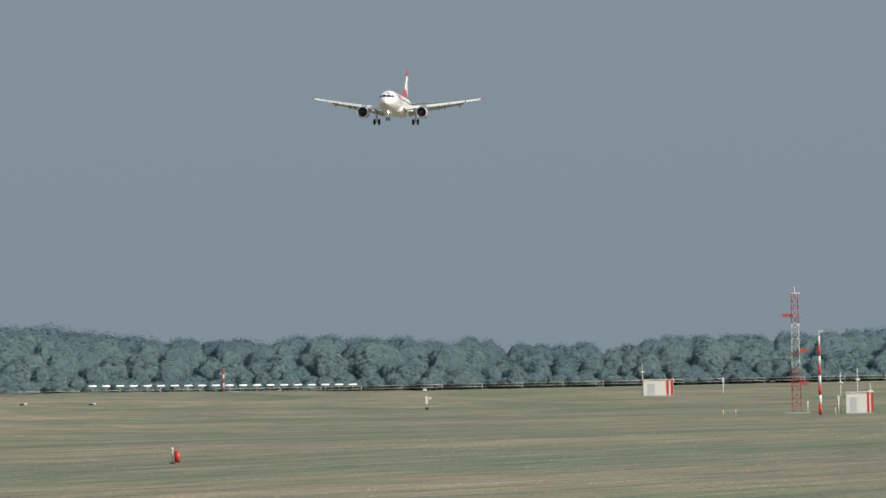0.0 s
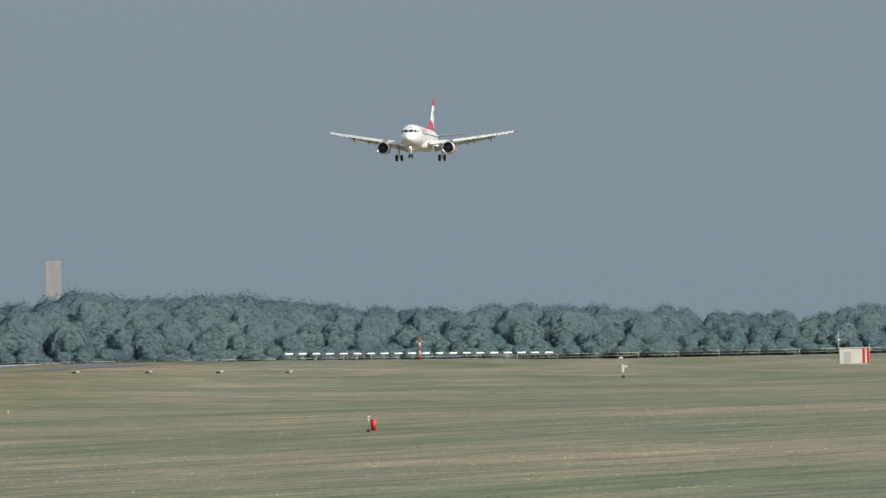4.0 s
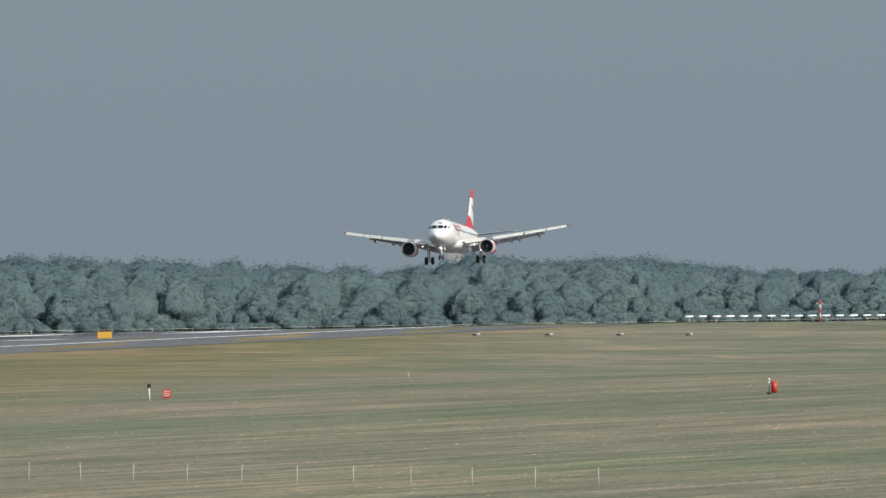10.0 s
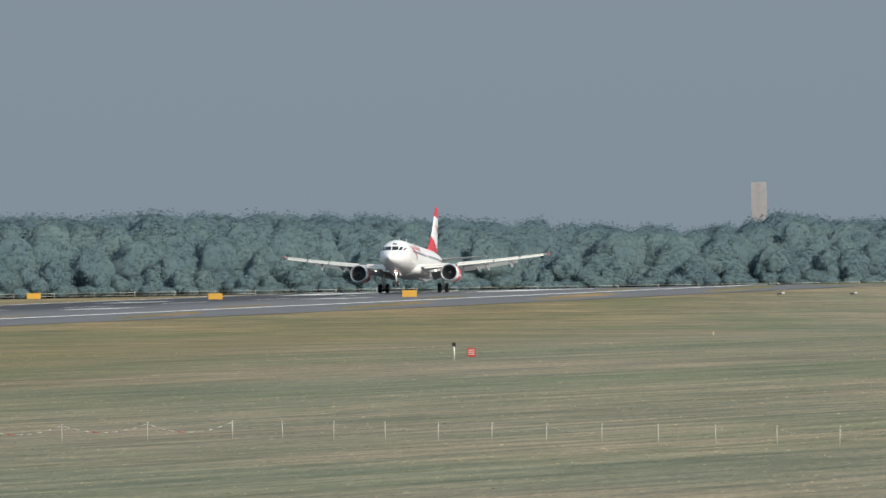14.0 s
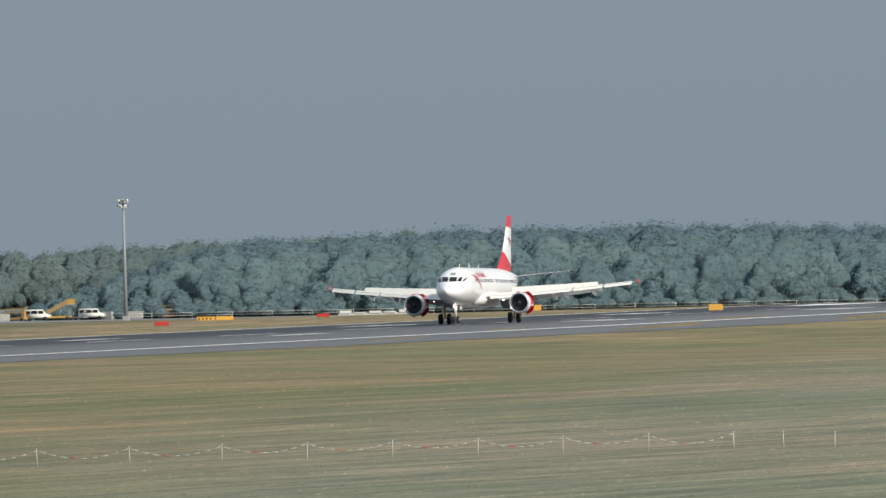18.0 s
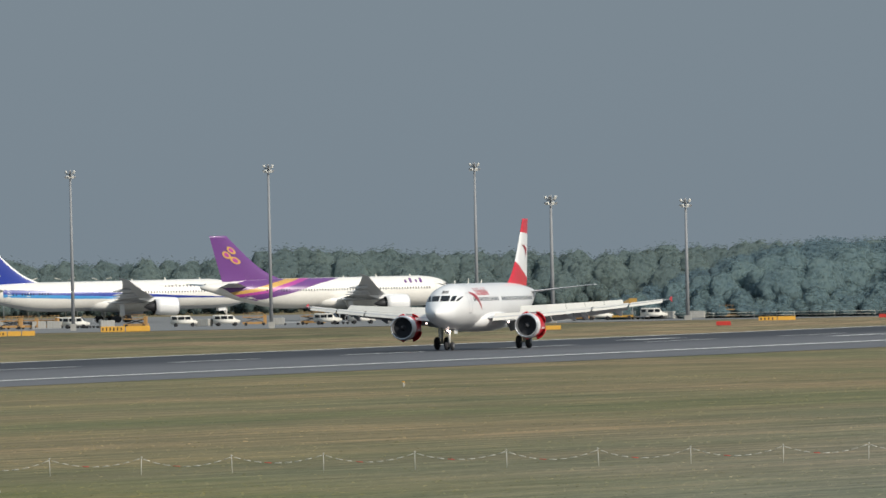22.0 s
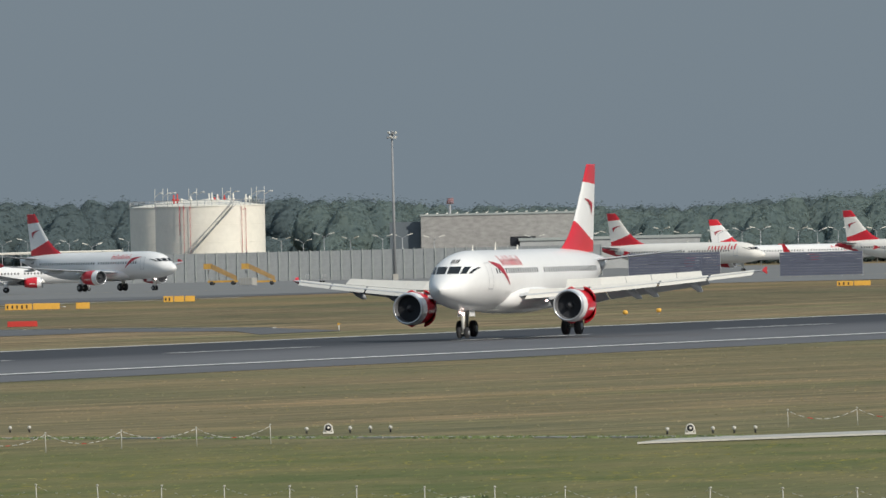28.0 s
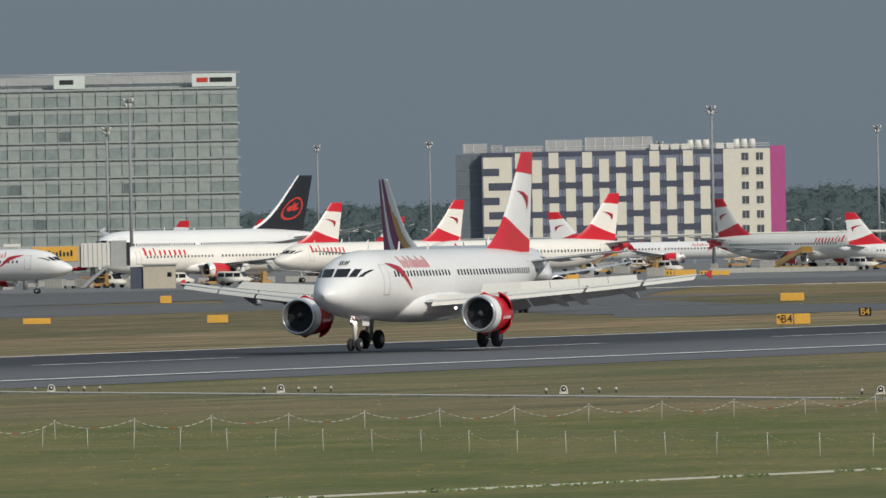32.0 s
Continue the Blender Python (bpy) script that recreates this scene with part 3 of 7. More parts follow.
def airliner(name, label, sp, livery, m, group="", landing=False):
    """livery: hull(x share, z over centre, angle) -> slot, hull_mats, fin(u along, v up) -> slot, fin_mats, cowl mats, decals."""
    root = thing(name, label, "airliner", group, m)
    fine = 3 if landing else 1
    xm = sp["xm"]
    k = sp["w"] / 1.975
    # fuselage
    bm = bmesh.new()
    L = sp["L"]
    xs = [0, .06, .15, .3, .5, .8, 1.1, 1.5, 1.9, 2.3, 2.8, 3.4, 4.2, 5.2, 6.2]
    xs = [x * k for x in xs]
    n_mid, n_end = (70, 14) if fine == 3 else (40, 10)
    xs += [xs[-1] + (L - 13.6 * k - xs[-1]) * i / n_mid for i in range(1, n_mid + 1)]
    xs += [L - 13.6 * k + 13.6 * k * i / n_end for i in range(1, n_end + 1)]
    na = 40 if fine == 3 else 28
    rings = []
    for x in xs:
        rings.append([bm.verts.new(skin(sp, x, 360 * i / na)) for i in range(na)])
    for ra, rb, xa, xb in zip(rings, rings[1:], xs, xs[1:]):
        for i in range(na):
            fc = bm.faces.new((ra[i], ra[(i + 1) % na], rb[(i + 1) % na], rb[i]))
            a = 360 * (i + .5) / na
            fc.material_index = livery["hull"](0.5 * (xa + xb) / L, math.cos(radians(a)), a)
    bm.faces.new(rings[-1]).material_index = 0
    recalc(bm)
    part("fuselage", bm, livery["hull_mats"], root)
    # belly fairing
    bm = bmesh.new()
    r = []
    for i in range(13):
        q = i / 12
        x = sp["root"] - 1.9 * k + q * (sp["croot"] + 4.9 * k)
        s = math.sin(math.pi * q) ** 0.40
        r.append([(xm - x, sp["w"] * (0.55 + 0.62 * s) * math.copysign(abs(math.cos(a)) ** .72, math.cos(a)), sp["zc"] - sp["h"] * 0.61 + sp["h"] * (0.26 + 0.25 * s) * math.copysign(abs(math.sin(a)) ** .85, math.sin(a))) for a in [j * math.tau / 20 for j in range(20)]])
    loft(bm, r)
    part("belly_fairing", recalc(bm), livery["hull_mats"][0], root)
    # cabin windows
    bm = bmesh.new()
    zwin = sp["zc"] + sp.get("zwin", 0.42) * k
    step = 0.533 if fine == 3 else 0.6
    x = sp["win0"]
    wh = 0.17 if sp["w"] < 2.8 else 0.24
    while x < sp["win1"]:
        for side in (1, -1):
            if not (abs(x - sp["win0"] - (sp["win1"] - sp["win0"]) * .40) < 0.5):
                decal(bm, sp, ([(x, zwin - wh), (x + .24, zwin - wh)], [(x, zwin + wh), (x + .24, zwin + wh)]), side, 0.012)
                if landing:                             # each pane by itself
                    part("cabin_window", recalc(bm), GLASS, root)
                    bm = bmesh.new()
        x += step
    if not landing:
        tagged(part("cabin_window_row", recalc(bm), GLASS, root, "row of small dark cabin windows"), kind="stuff")
    # cockpit windows
    for side in (1, -1):
        for a0, a1, z0, z1 in ((2.5, 36, .50, .99), (39, 55, .50, .97), (57.5, 64, .51, .91)):
            bm = bmesh.new()
            rows = []
            for i in range(4):
                z = sp["zc"] + (z0 + (z1 - z0) * i / 3) * k
                cut = 1 - .10 * i / 3 if a0 < 57 else 1 - .06 * i / 3
                rows.append([bm.verts.new(skin(sp, brow(sp, side * (a0 + (a1 * cut - a0) * j / 6), z), side * (a0 + (a1 * cut - a0) * j / 6), 0.02)) for j in range(7)])
            for ra, rb in zip(rows, rows[1:]):
                for j in range(6):
                    bm.faces.new((ra[j], ra[j + 1], rb[j + 1], rb[j]))
            part("cockpit_window", recalc(bm), GLASS, root)
    if landing:
        for a in (2, 6.5, 12, 16.5):                    # short dark bars over the windscreen
            bm = bmesh.new()
            rows = [[bm.verts.new(skin(sp, brow(sp, a + da, sp["zc"] + z), a + da, .03)) for da in (0, 3.0)] for z in (1.20, 1.44)]
            bm.faces.new((rows[0][0], rows[0][1], rows[1][1], rows[1][0]))
            part("brow_bar", recalc(bm), DARKMET, root, smooth=False)
    # doors as fine raised outlines
    for xd in (sp["win0"] - 1.35 * k, sp["win1"] + 0.7 * k):
        for side in (1, -1):
            bm = bmesh.new()
            z0, z1, wd = sp["zc"] - 0.62 * k, sp["zc"] + 1.22 * k, 0.42 * k
            for e in (-1, 1):
                zz = [z0 + (z1 - z0) * i / 5 for i in range(6)]
                decal(bm, sp, ([(xd + e * wd - .035, z) for z in zz], [(xd + e * wd + .035, z) for z in zz]), side, 0.014)
            decal(bm, sp, ([(xd - wd, z0), (xd + wd, z0)], [(xd - wd, z0 + .09), (xd + wd, z0 + .09)]), side, 0.015)
            decal(bm, sp, ([(xd - wd, z1), (xd + wd, z1)], [(xd - wd, z1 - .05), (xd + wd, z1 - .05)]), side, 0.015)
            part("cabin_door", recalc(bm), GREYPAINT, root, "outlined white cabin door")
    # painted marks
    for nm, lab, mt, shapes in livery.get("decals", ()):
        bm = bmesh.new()
        for sd, outline in shapes:
            decal(bm, sp, outline, sd, 0.022, fine=len(outline[0]) > 2)
        tagged(part(nm, recalc(bm), mt, root, lab), kind="stuff")
    # wings
    y0, yt = sp["w"] * 0.55, sp["tipy"]
    for side in (1, -1):
        bm = bmesh.new()
        ys = [y0, sp["w"] * 1.1, sp["kink"] * .7, sp["kink"], *[sp["kink"] + (yt - sp["kink"]) * i / 4 for i in range(1, 5)]]
        rs = []
        for y in ys:
            x, c, z = wing_section(sp, y)
            rs.append(foil((x, y, z), c * (0.86 if landing and y < yt * .78 else 1), 0.115 if y < sp["kink"] else 0.10))
        loft(bm, rs)
        wing = part("wing", recalc(mirror(bm, side)), GREYPAINT, root)
        if landing:
            WINGS.append((wing, side, sp["wz"]))
        soft_edges(wing, 50)
        # slats along the leading edge
        bm = bmesh.new()
        spans = ((sp["w"] * 1.25, sp["engy"] - .5 * k), (sp["engy"] + .55 * k, yt * .62), (yt * .63, yt * .80), (yt * .81, yt * .97))
        for a, b in spans:
            rs = []
            for i in range(4):
                y = a + (b - a) * i / 3
                x, c, z = wing_section(sp, y)
                d = 0.19 * k if landing else 0.03
                rs.append(foil((x + d + (.12 if landing else 0), y, z - d * (1.25 if landing else .55)), c * .11 + (.46 if landing else .25) * k, 0.16, droop=-0.55 if landing else 0, n=6))
            loft(bm, rs)
        soft_edges(part("slats", recalc(mirror(bm, side)), SLATMET if not landing else OFFWHITE, wing, "pale leading-edge slats"), 50)
        # flaps
        for a, b in ((sp["w"] * 1.15, sp["kink"]), (sp["kink"] + .1, yt * .77)):
            bm = bmesh.new()
            rs = []
            for i in range(4):
                y = a + (b - a) * i / 3
                x, c, z = wing_section(sp, y)
                if landing:
                    rs.append(foil((x - c * .84, y, z - .05 * c), c * .26, 0.13, droop=0.50, n=6))
                else:
                    rs.append(foil((x - c * .80, y, z + .008), c * .22, 0.05, n=6))
            loft(bm, rs)
            soft_edges(part("flap", recalc(mirror(bm, side)), GREYPAINT, wing, "lowered grey flap" if landing else ""), 50)
        # flap track fairings
        for y in (sp["kink"] * .62, sp["kink"] * 1.28, yt * .55, yt * .72):
            bm = bmesh.new()
            x, c, z = wing_section(sp, y)
            rs = []
            for q, rr in ((0, .02), (.15, .20), (.4, .33), (.7, .28), (1, .04)) if landing else ((0, .02), (.15, .16), (.4, .24), (.7, .20), (1, .03)):
                xx = x - c * .42 - q * (c * .55 + 1.6 * k)
                zz = z - (.30 if landing else .22) * k - (0.75 if landing else .12) * k * max(0, q - .3)
                rs.append([(xx, y + rr * k * .7 * math.cos(t), zz + rr * k * math.sin(t)) for t in [j * math.tau / 8 for j in range(8)]])
            loft(bm, rs)
            part("flap_fairing", recalc(mirror(bm, side)), GREYPAINT, wing)
        # wing tip
        x, c, z = wing_section(sp, yt)
        bm = bmesh.new()
        if sp["tip"] == "fence":
            pts = [(x - .1, z), (x - .95, z + .40), (x - 1.5, z + .43), (x - 1.45, z), (x - 1.75, z - .34), (x - 1.4, z - .36), (x - .4, z - .1)]
        elif sp["tip"] == "winglet":
            pts = [(x + .1, z - .05), (x - 1.2, z + 1.7), (x - 1.75, z + 1.75), (x - 1.35, z - .05)]
        else:
            pts = [(x + .1, z - .05), (x - 2.4, z + .5), (x - 2.9, z + .52), (x - 1.3, z - .03)]
        if landing:                                    # small dark fences
            pts = [(x + (px - x) * .72, z + (pz - z) * .6) for px, pz in pts]
        lean = 0.06 if sp["tip"] == "fence" else 0.45 if sp["tip"] == "winglet" else 2.2
        for e in (-.035, .035):
            bm.faces.new([bm.verts.new((px, yt + .03 + e + (pz - z) * lean, pz)) for px, pz in pts])
        f0, f1 = list(bm.faces)[:2]
        for i in range(len(pts)):
            j = (i + 1) % len(pts)
            bm.faces.new((f0.verts[i], f0.verts[j], f1.verts[j], f1.verts[i]))
        part("wingtip_fence", recalc(mirror(bm, side)), livery.get("tip", GREYPAINT), wing, "red wingtip fence" if livery.get("tip") is RED else "", smooth=False)
        # spoilers
        for i in range(5 if landing else 0):
            a = sp["kink"] * (.62 if i == 0 else 1) + (0 if i == 0 else .06 + (i - 1) * (yt * .76 - sp["kink"]) / 4)
            b = sp["kink"] * 1.0 if i == 0 else a + (yt * .76 - sp["kink"]) / 4 - .03
            bm = bmesh.new()
            xa, ca, za = wing_section(sp, a)
            xb, cb, zb = wing_section(sp, b)
            pa, pb = Vector((xa - ca * .60, side * a, za + .052 * ca)), Vector((xb - cb * .60, side * b, zb + .052 * cb))
            da, db = min(.95, ca * .24), min(.95, cb * .24)
            along = (pb - pa).length * side
            for e in (0, .04):
                bm.faces.new([bm.verts.new(p) for p in ((0, 0, e), (0, along, e), (-db, along, e - .05), (-da, 0, e - .05))])
            sweep_turn = math.degrees(math.atan2(-(pb.x - pa.x) * side, (pb.y - pa.y) * side))
            rise = math.degrees(math.asin((pb.z - pa.z) / (pb - pa).length)) * side
            f0, f1 = list(bm.faces)[:2]
            for q in range(4):
                bm.faces.new((f0.verts[q], f0.verts[(q + 1) % 4], f1.verts[(q + 1) % 4], f1.verts[q]))
            s = part("spoiler", recalc(bm), OFFWHITE, wing, "white raised spoiler panel", smooth=False)
            s.matrix_basis = pose(*pa, rise, 0, sweep_turn)
            SPOILERS.append((s, tuple(pa), rise, sweep_turn))
    # engines
    for side in (1, -1):
        ey, ez, er, el = side * sp["engy"], sp["engz"], sp["engr"], sp["engl"]
        x0 = xm - sp["engx"]
        bm = bmesh.new()
        prof = [(-.95, .78), (-.6, .80), (-.25, .815), (-.06, .86), (0, .91), (-.05, .965), (-.22, 1.0), (-.5, 1.02), (-1.0, 1.035), (-1.5, 1.03), (-2.2, 1.0), (-3.0, .93), (-3.7, .83), (-3.68, .77), (-3.0, .74)]
        q = el / 4.6
        pr = [(a * q * 1.0, b * er) for a, b in prof]
        turned(bm, pr, 28, "X", (x0, ey, ez), mi=[2, 2, 2, 1, 1, 1, 0, 0, 3, 3, 3, 3, 2, 2])
        nac = part("engine", bm, livery["cowl"], root, livery.get("cowl_label", ""))
        bm = bmesh.new()
        turned(bm, [(-.62 * q, .80 * er), (-.66 * q, .25 * er)], 28, "X", (x0, ey, ez))
        for b in range(22):
            a = b * math.tau / 22
            v = [bm.verts.new((x0 - .55 * q + dx, ey + r * er * math.cos(a + da), ez + r * er * math.sin(a + da))) for r, da, dx in ((.24, 0, .006), (.24, .16, -.006), (.79, .26, -.006), (.79, .06, .006))]
            bm.faces.new(v)
        tagged(part("fan", bm, FANDARK, nac, "dark fan blades", smooth=False), kind="stuff")
        bm = bmesh.new()
        turned(bm, [(-.12 * q, .01), (-.2 * q, .07 * er), (-.38 * q, .18 * er), (-.6 * q, .26 * er)], 16, "X", (x0, ey, ez))
        part("spinner", bm, FANDARK, nac)
        bm = bmesh.new()
        turned(bm, [(-2.9 * q, .60 * er), (-4.0 * q, .50 * er), (-4.6 * q, .36 * er), (-5.2 * q, .10 * er), (-5.4 * q, .01)], 18, "X", (x0, ey, ez))
        part("exhaust", bm, DARKMET, nac)
        bm = bmesh.new()
        x, c, z = wing_section(sp, sp["engy"])
        loft(bm, [[(x0 - 1.1 * q, s * .10, ez + er * .98), (x0 - 1.1 * q, s * .10 + .01, ez + er * 1.03), (x0 - 3.6 * q, s * .13, z + .10), (x - c * .5, s * .10, z - .02), (x - c * .5, s * .10, z - .3), (x0 - 4.4 * q, s * .12, ez + er * .55), (x0 - 2.4 * q, s * .12, ez + er * .8)] for s in (-1, 1)])
        bmesh.ops.translate(bm, vec=(0, sp["engy"], 0), verts=bm.verts)
        part("pylon", recalc(mirror(bm, side)), WHITE, root, smooth=False)
        if livery.get("cowl_bars"):
            bm = bmesh.new()
            for i in range(8):
                a0 = radians(-18 + (i % 2) * 2)
                xx = x0 - (1.35 + i * .16) * q
                for s in (1, -1):
                    v = [bm.verts.new((xx - dx, ey + s * er * 1.045 * math.cos(aa), ez + er * 1.045 * math.sin(aa))) for dx, aa in ((0, a0), (.1, a0), (.1, a0 + .16), (0, a0 + .16))]
                    bm.faces.new(v)
            tagged(part("cowl_mark", recalc(bm), WHITE, nac, "row of small white bars on the red cowl", smooth=False), kind="stuff")
        if landing:
            for d in range(4):
                a = radians(45 + 90 * d)
                bm = bmesh.new()
                rr, w0, ln = er * .985, radians(33), 1.25
                rs = []
                for i in range(5):
                    xx = ln * .5 - ln * i / 4
                    taper = 1 - .06 * i / 4
                    rs.append([(xx, er * (taper * 1.0) * t * math.sin(w) , er * taper * t * math.cos(w) - rr) for w, t in [(-w0 + 2 * w0 * j / 6, 1.0) for j in range(7)] + [(w0 - 2 * w0 * j / 6, .95) for j in range(7)]])
                loft(bm, rs)
                door = part("reverser_door", recalc(bm), RED, nac, "red reverser door, open on the roll")
                REVERSERS.append((door, x0 - 2.75 * q, ey, ez, rr, 45 + 90 * d))
    # fin and tailplane
    bm = bmesh.new()
    nu, nv = (22, 44) if fine == 3 else (14, 28)
    zb = sp["zc"] + sp["h"] * .85
    bands = livery.get("fin_bands")
    if bands:
        nv = 12 * (len(bands) - 1)
    for s in (1, -1):
        rows = []
        for j in range(nv + 1):
            row = []
            for i in range(nu + 1):
                u = i / nu
                v = j / nv
                if bands:                              # rows follow the painted borders
                    q = v * (len(bands) - 1)
                    b = min(int(q), len(bands) - 2)
                    lo, hi = (bands[c][0] + bands[c][1] * u for c in (b, b + 1))
                    v = lo + (hi - lo) * (q - b)
                x0 = sp["fin0"] + (sp["fint0"] - sp["fin0"]) * v - (1 - v) ** 6 * 2.2 * k
                x1 = sp["fin1"] + (sp["fint1"] - sp["fin1"]) * v
                z = zb + (sp["finz"] - zb) * v
                th = (.32 - .20 * v) * k * 1.48 * math.sqrt(u) * (1 - u) * 1.25
                row.append(bm.verts.new((xm - (x0 + (x1 - x0) * u), s * (th + .004), z)))
            rows.append(row)
        for j in range(nv):
            for i in range(nu):
                fc = bm.faces.new((rows[j][i], rows[j][i + 1], rows[j + 1][i + 1], rows[j + 1][i]))
                fc.material_index = livery["fin"]((i + .5) / nu, (j + .5) / nv) if not bands else livery["fin_slots"][j // 12]
        if s == 1:
            lid = [rows[-1][i] for i in range(nu + 1)]
        else:
            other = [rows[-1][i] for i in range(nu + 1)]
    for i in range(nu):
        bm.faces.new((lid[i], lid[i + 1], other[i + 1], other[i])).material_index = livery["fin"]((i + .5) / nu, .99)
    fin = part("fin", recalc(bm), livery["fin_mats"], root)
    for nm, lab, mt, polys in livery.get("fin_marks", ()):
        bm = bmesh.new()
        for poly in polys:
            for s in (1, -1):
                vs = []
                for u, v in poly:
                    x0 = sp["fin0"] + (sp["fint0"] - sp["fin0"]) * v - (1 - v) ** 6 * 2.2 * k
                    x1 = sp["fin1"] + (sp["fint1"] - sp["fin1"]) * v
                    th = (.32 - .20 * v) * k * 1.48 * math.sqrt(max(u, 0)) * (1 - u) * 1.25
                    vs.append(bm.verts.new((xm - (x0 + (x1 - x0) * u), s * (th + (.07 if "heart" not in nm else .09)), zb + (sp["finz"] - zb) * v)))
                bm.faces.new(vs)
        tagged(part(nm, recalc(bm), mt, fin, lab, smooth=False), kind="stuff")
    for side in (1, -1):
        bm = bmesh.new()
        rs = []
        for i in range(5):
            q = i / 4
            rs.append(foil((xm - (sp["st0"] + (sp["stt"] - sp["st0"]) * q), .3 + (sp["sty"] - .3) * q, sp["stz"] + sp["stup"] * q), sp["stc"] + (sp["stct"] - sp["stc"]) * q, .09))
        loft(bm, rs)
        soft_edges(part("tailplane", recalc(mirror(bm, side)), GREYPAINT, root), 50)
    # aerials
    for x, z in ((7.5, .35), (12.6, .5), (17.5, .32)):
        bm = bmesh.new()
        p = skin(sp, x * k, 0)
        loft(bm, [[(p[0] + .16, -.015, p[2] - .05), (p[0] + .16, .015, p[2] - .05), (p[0] - .16, .015, p[2] - .05), (p[0] - .16, -.015, p[2] - .05)],
                  [(p[0] - .05, -.01, p[2] + z), (p[0] - .05, .01, p[2] + z), (p[0] - .2, .01, p[2] + z), (p[0] - .2, -.01, p[2] + z)]])
        part("aerial", recalc(bm), OFFWHITE, root, smooth=False)
    # undercarriage
    wr = sp["wheel"]

    def leg(name, x, y, radius, gap, top, lean, twin=1):
        bm = bmesh.new()
        tube(bm, (x, y, radius), (x - lean, y, top), .10 * k, .15 * k, 10)
        tube(bm, (x, y - gap, radius), (x, y + gap, radius), .07 * k, None, 8)
        tube(bm, (x, y, radius + .5 * k), (x - lean - 1.0 * k, y, top), .06 * k, None, 8)
        g = part(name, recalc(bm), OFFWHITE, root)
        for t in range(twin):
            dx = 0 if twin == 1 else (t * 2 - 1) * .78 * k
            for e in (-1, 1):
                bm = bmesh.new()
                wdt = .20 * radius / .58
                turned(bm, [(-wdt, .45 * radius), (-wdt, .85 * radius), (-wdt * .7, .98 * radius), (0, radius), (wdt * .7, .98 * radius), (wdt, .85 * radius), (wdt, .45 * radius)], 20, "Y", (x + dx, y + e * gap, radius), caps=True)
                w = part("wheel", bm, TYRE, g, "black rubber tyre")
        for e in (-1, 1):
            bm = bmesh.new()
            turned(bm, [(-.03, .01), (-.03, .42 * radius), (.03, .40 * radius), (.03, .01)], 14, "Y", (x, y + e * (gap + .2 * radius / .58), radius))
            part("hub", bm, STEEL, g)
        if abs(y) > 0.1:
            bm = bmesh.new()
            sg = 1 if y > 0 else -1
            box(bm, x - .35 * k, x + .35 * k, y + sg * .22 - .02, y + sg * .22 + .02, radius * 1.8, top - .05)
            part("gear_door", recalc(bm), WHITE, g, smooth=False)
        else:
            for e in (-1, 1):
                bm = bmesh.new()
                box(bm, x - 1.3 * k, x - .2 * k, e * .42 * k - .02, e * .42 * k + .02, top - .75 * k, top + .1)
                part("gear_door", recalc(bm), WHITE, g, smooth=False)
        return g
    big = sp["w"] > 2.8
    for side in (1, -1):
        leg("main_gear", 0, side * sp["track"], wr, sp["wr"], sp["wz"] + .25, .15, 2 if big else 1)
    ng = leg("nose_gear", xm - sp["xn"], 0, wr * .65, .26 * k, sp["zc"] - sp["h"] * .8, -.1)
    if livery.get("lit"):
        lx, _, lz = wing_section(sp, 3.8)
        for (x, y, z, r, p) in ((xm - sp["xn"] + .22, .1, 1.66 * k, .105 * k, ng), (xm - sp["xn"] + .24, -.12, 1.78 * k, .06 * k, ng), (lx + .42, 3.8, lz - .46, .08 * k, root), (lx + .42, -3.8, lz - .46, .06 * k, root)):
            bm = bmesh.new()
            turned(bm, [(0, .01), (0, r), (-.12, r * .8), (-.2, .01)], 14, "X", (x, y, z))
            part("landing_light", bm, LAMPGLOW, p, "lit round landing light")
    return root


SPOILERS, REVERSERS, WINGS = [], [], []


# liveries
def fin_red_white(u, v):
    if v > .80 - .03 * u:
        return 1
    return 1 if v < .36 - .24 * u else 0


def bars(x0, x1, z0, z1, n, side, seed=1):
    """A row of plain upright bars that stands for a name."""
    rnd = random.Random(seed)
    out = []
    w = (x1 - x0) / n
    for i in range(n):
        a = x0 + i * w
        h = z1 if i == 0 or rnd.random() < .35 else z0 + (z1 - z0) * .68
        b = a + w * (.30 + .2 * rnd.random())
        out.append((side, ([(a, z0), (b, z0)], [(a, h), (b, h)])))
    return out


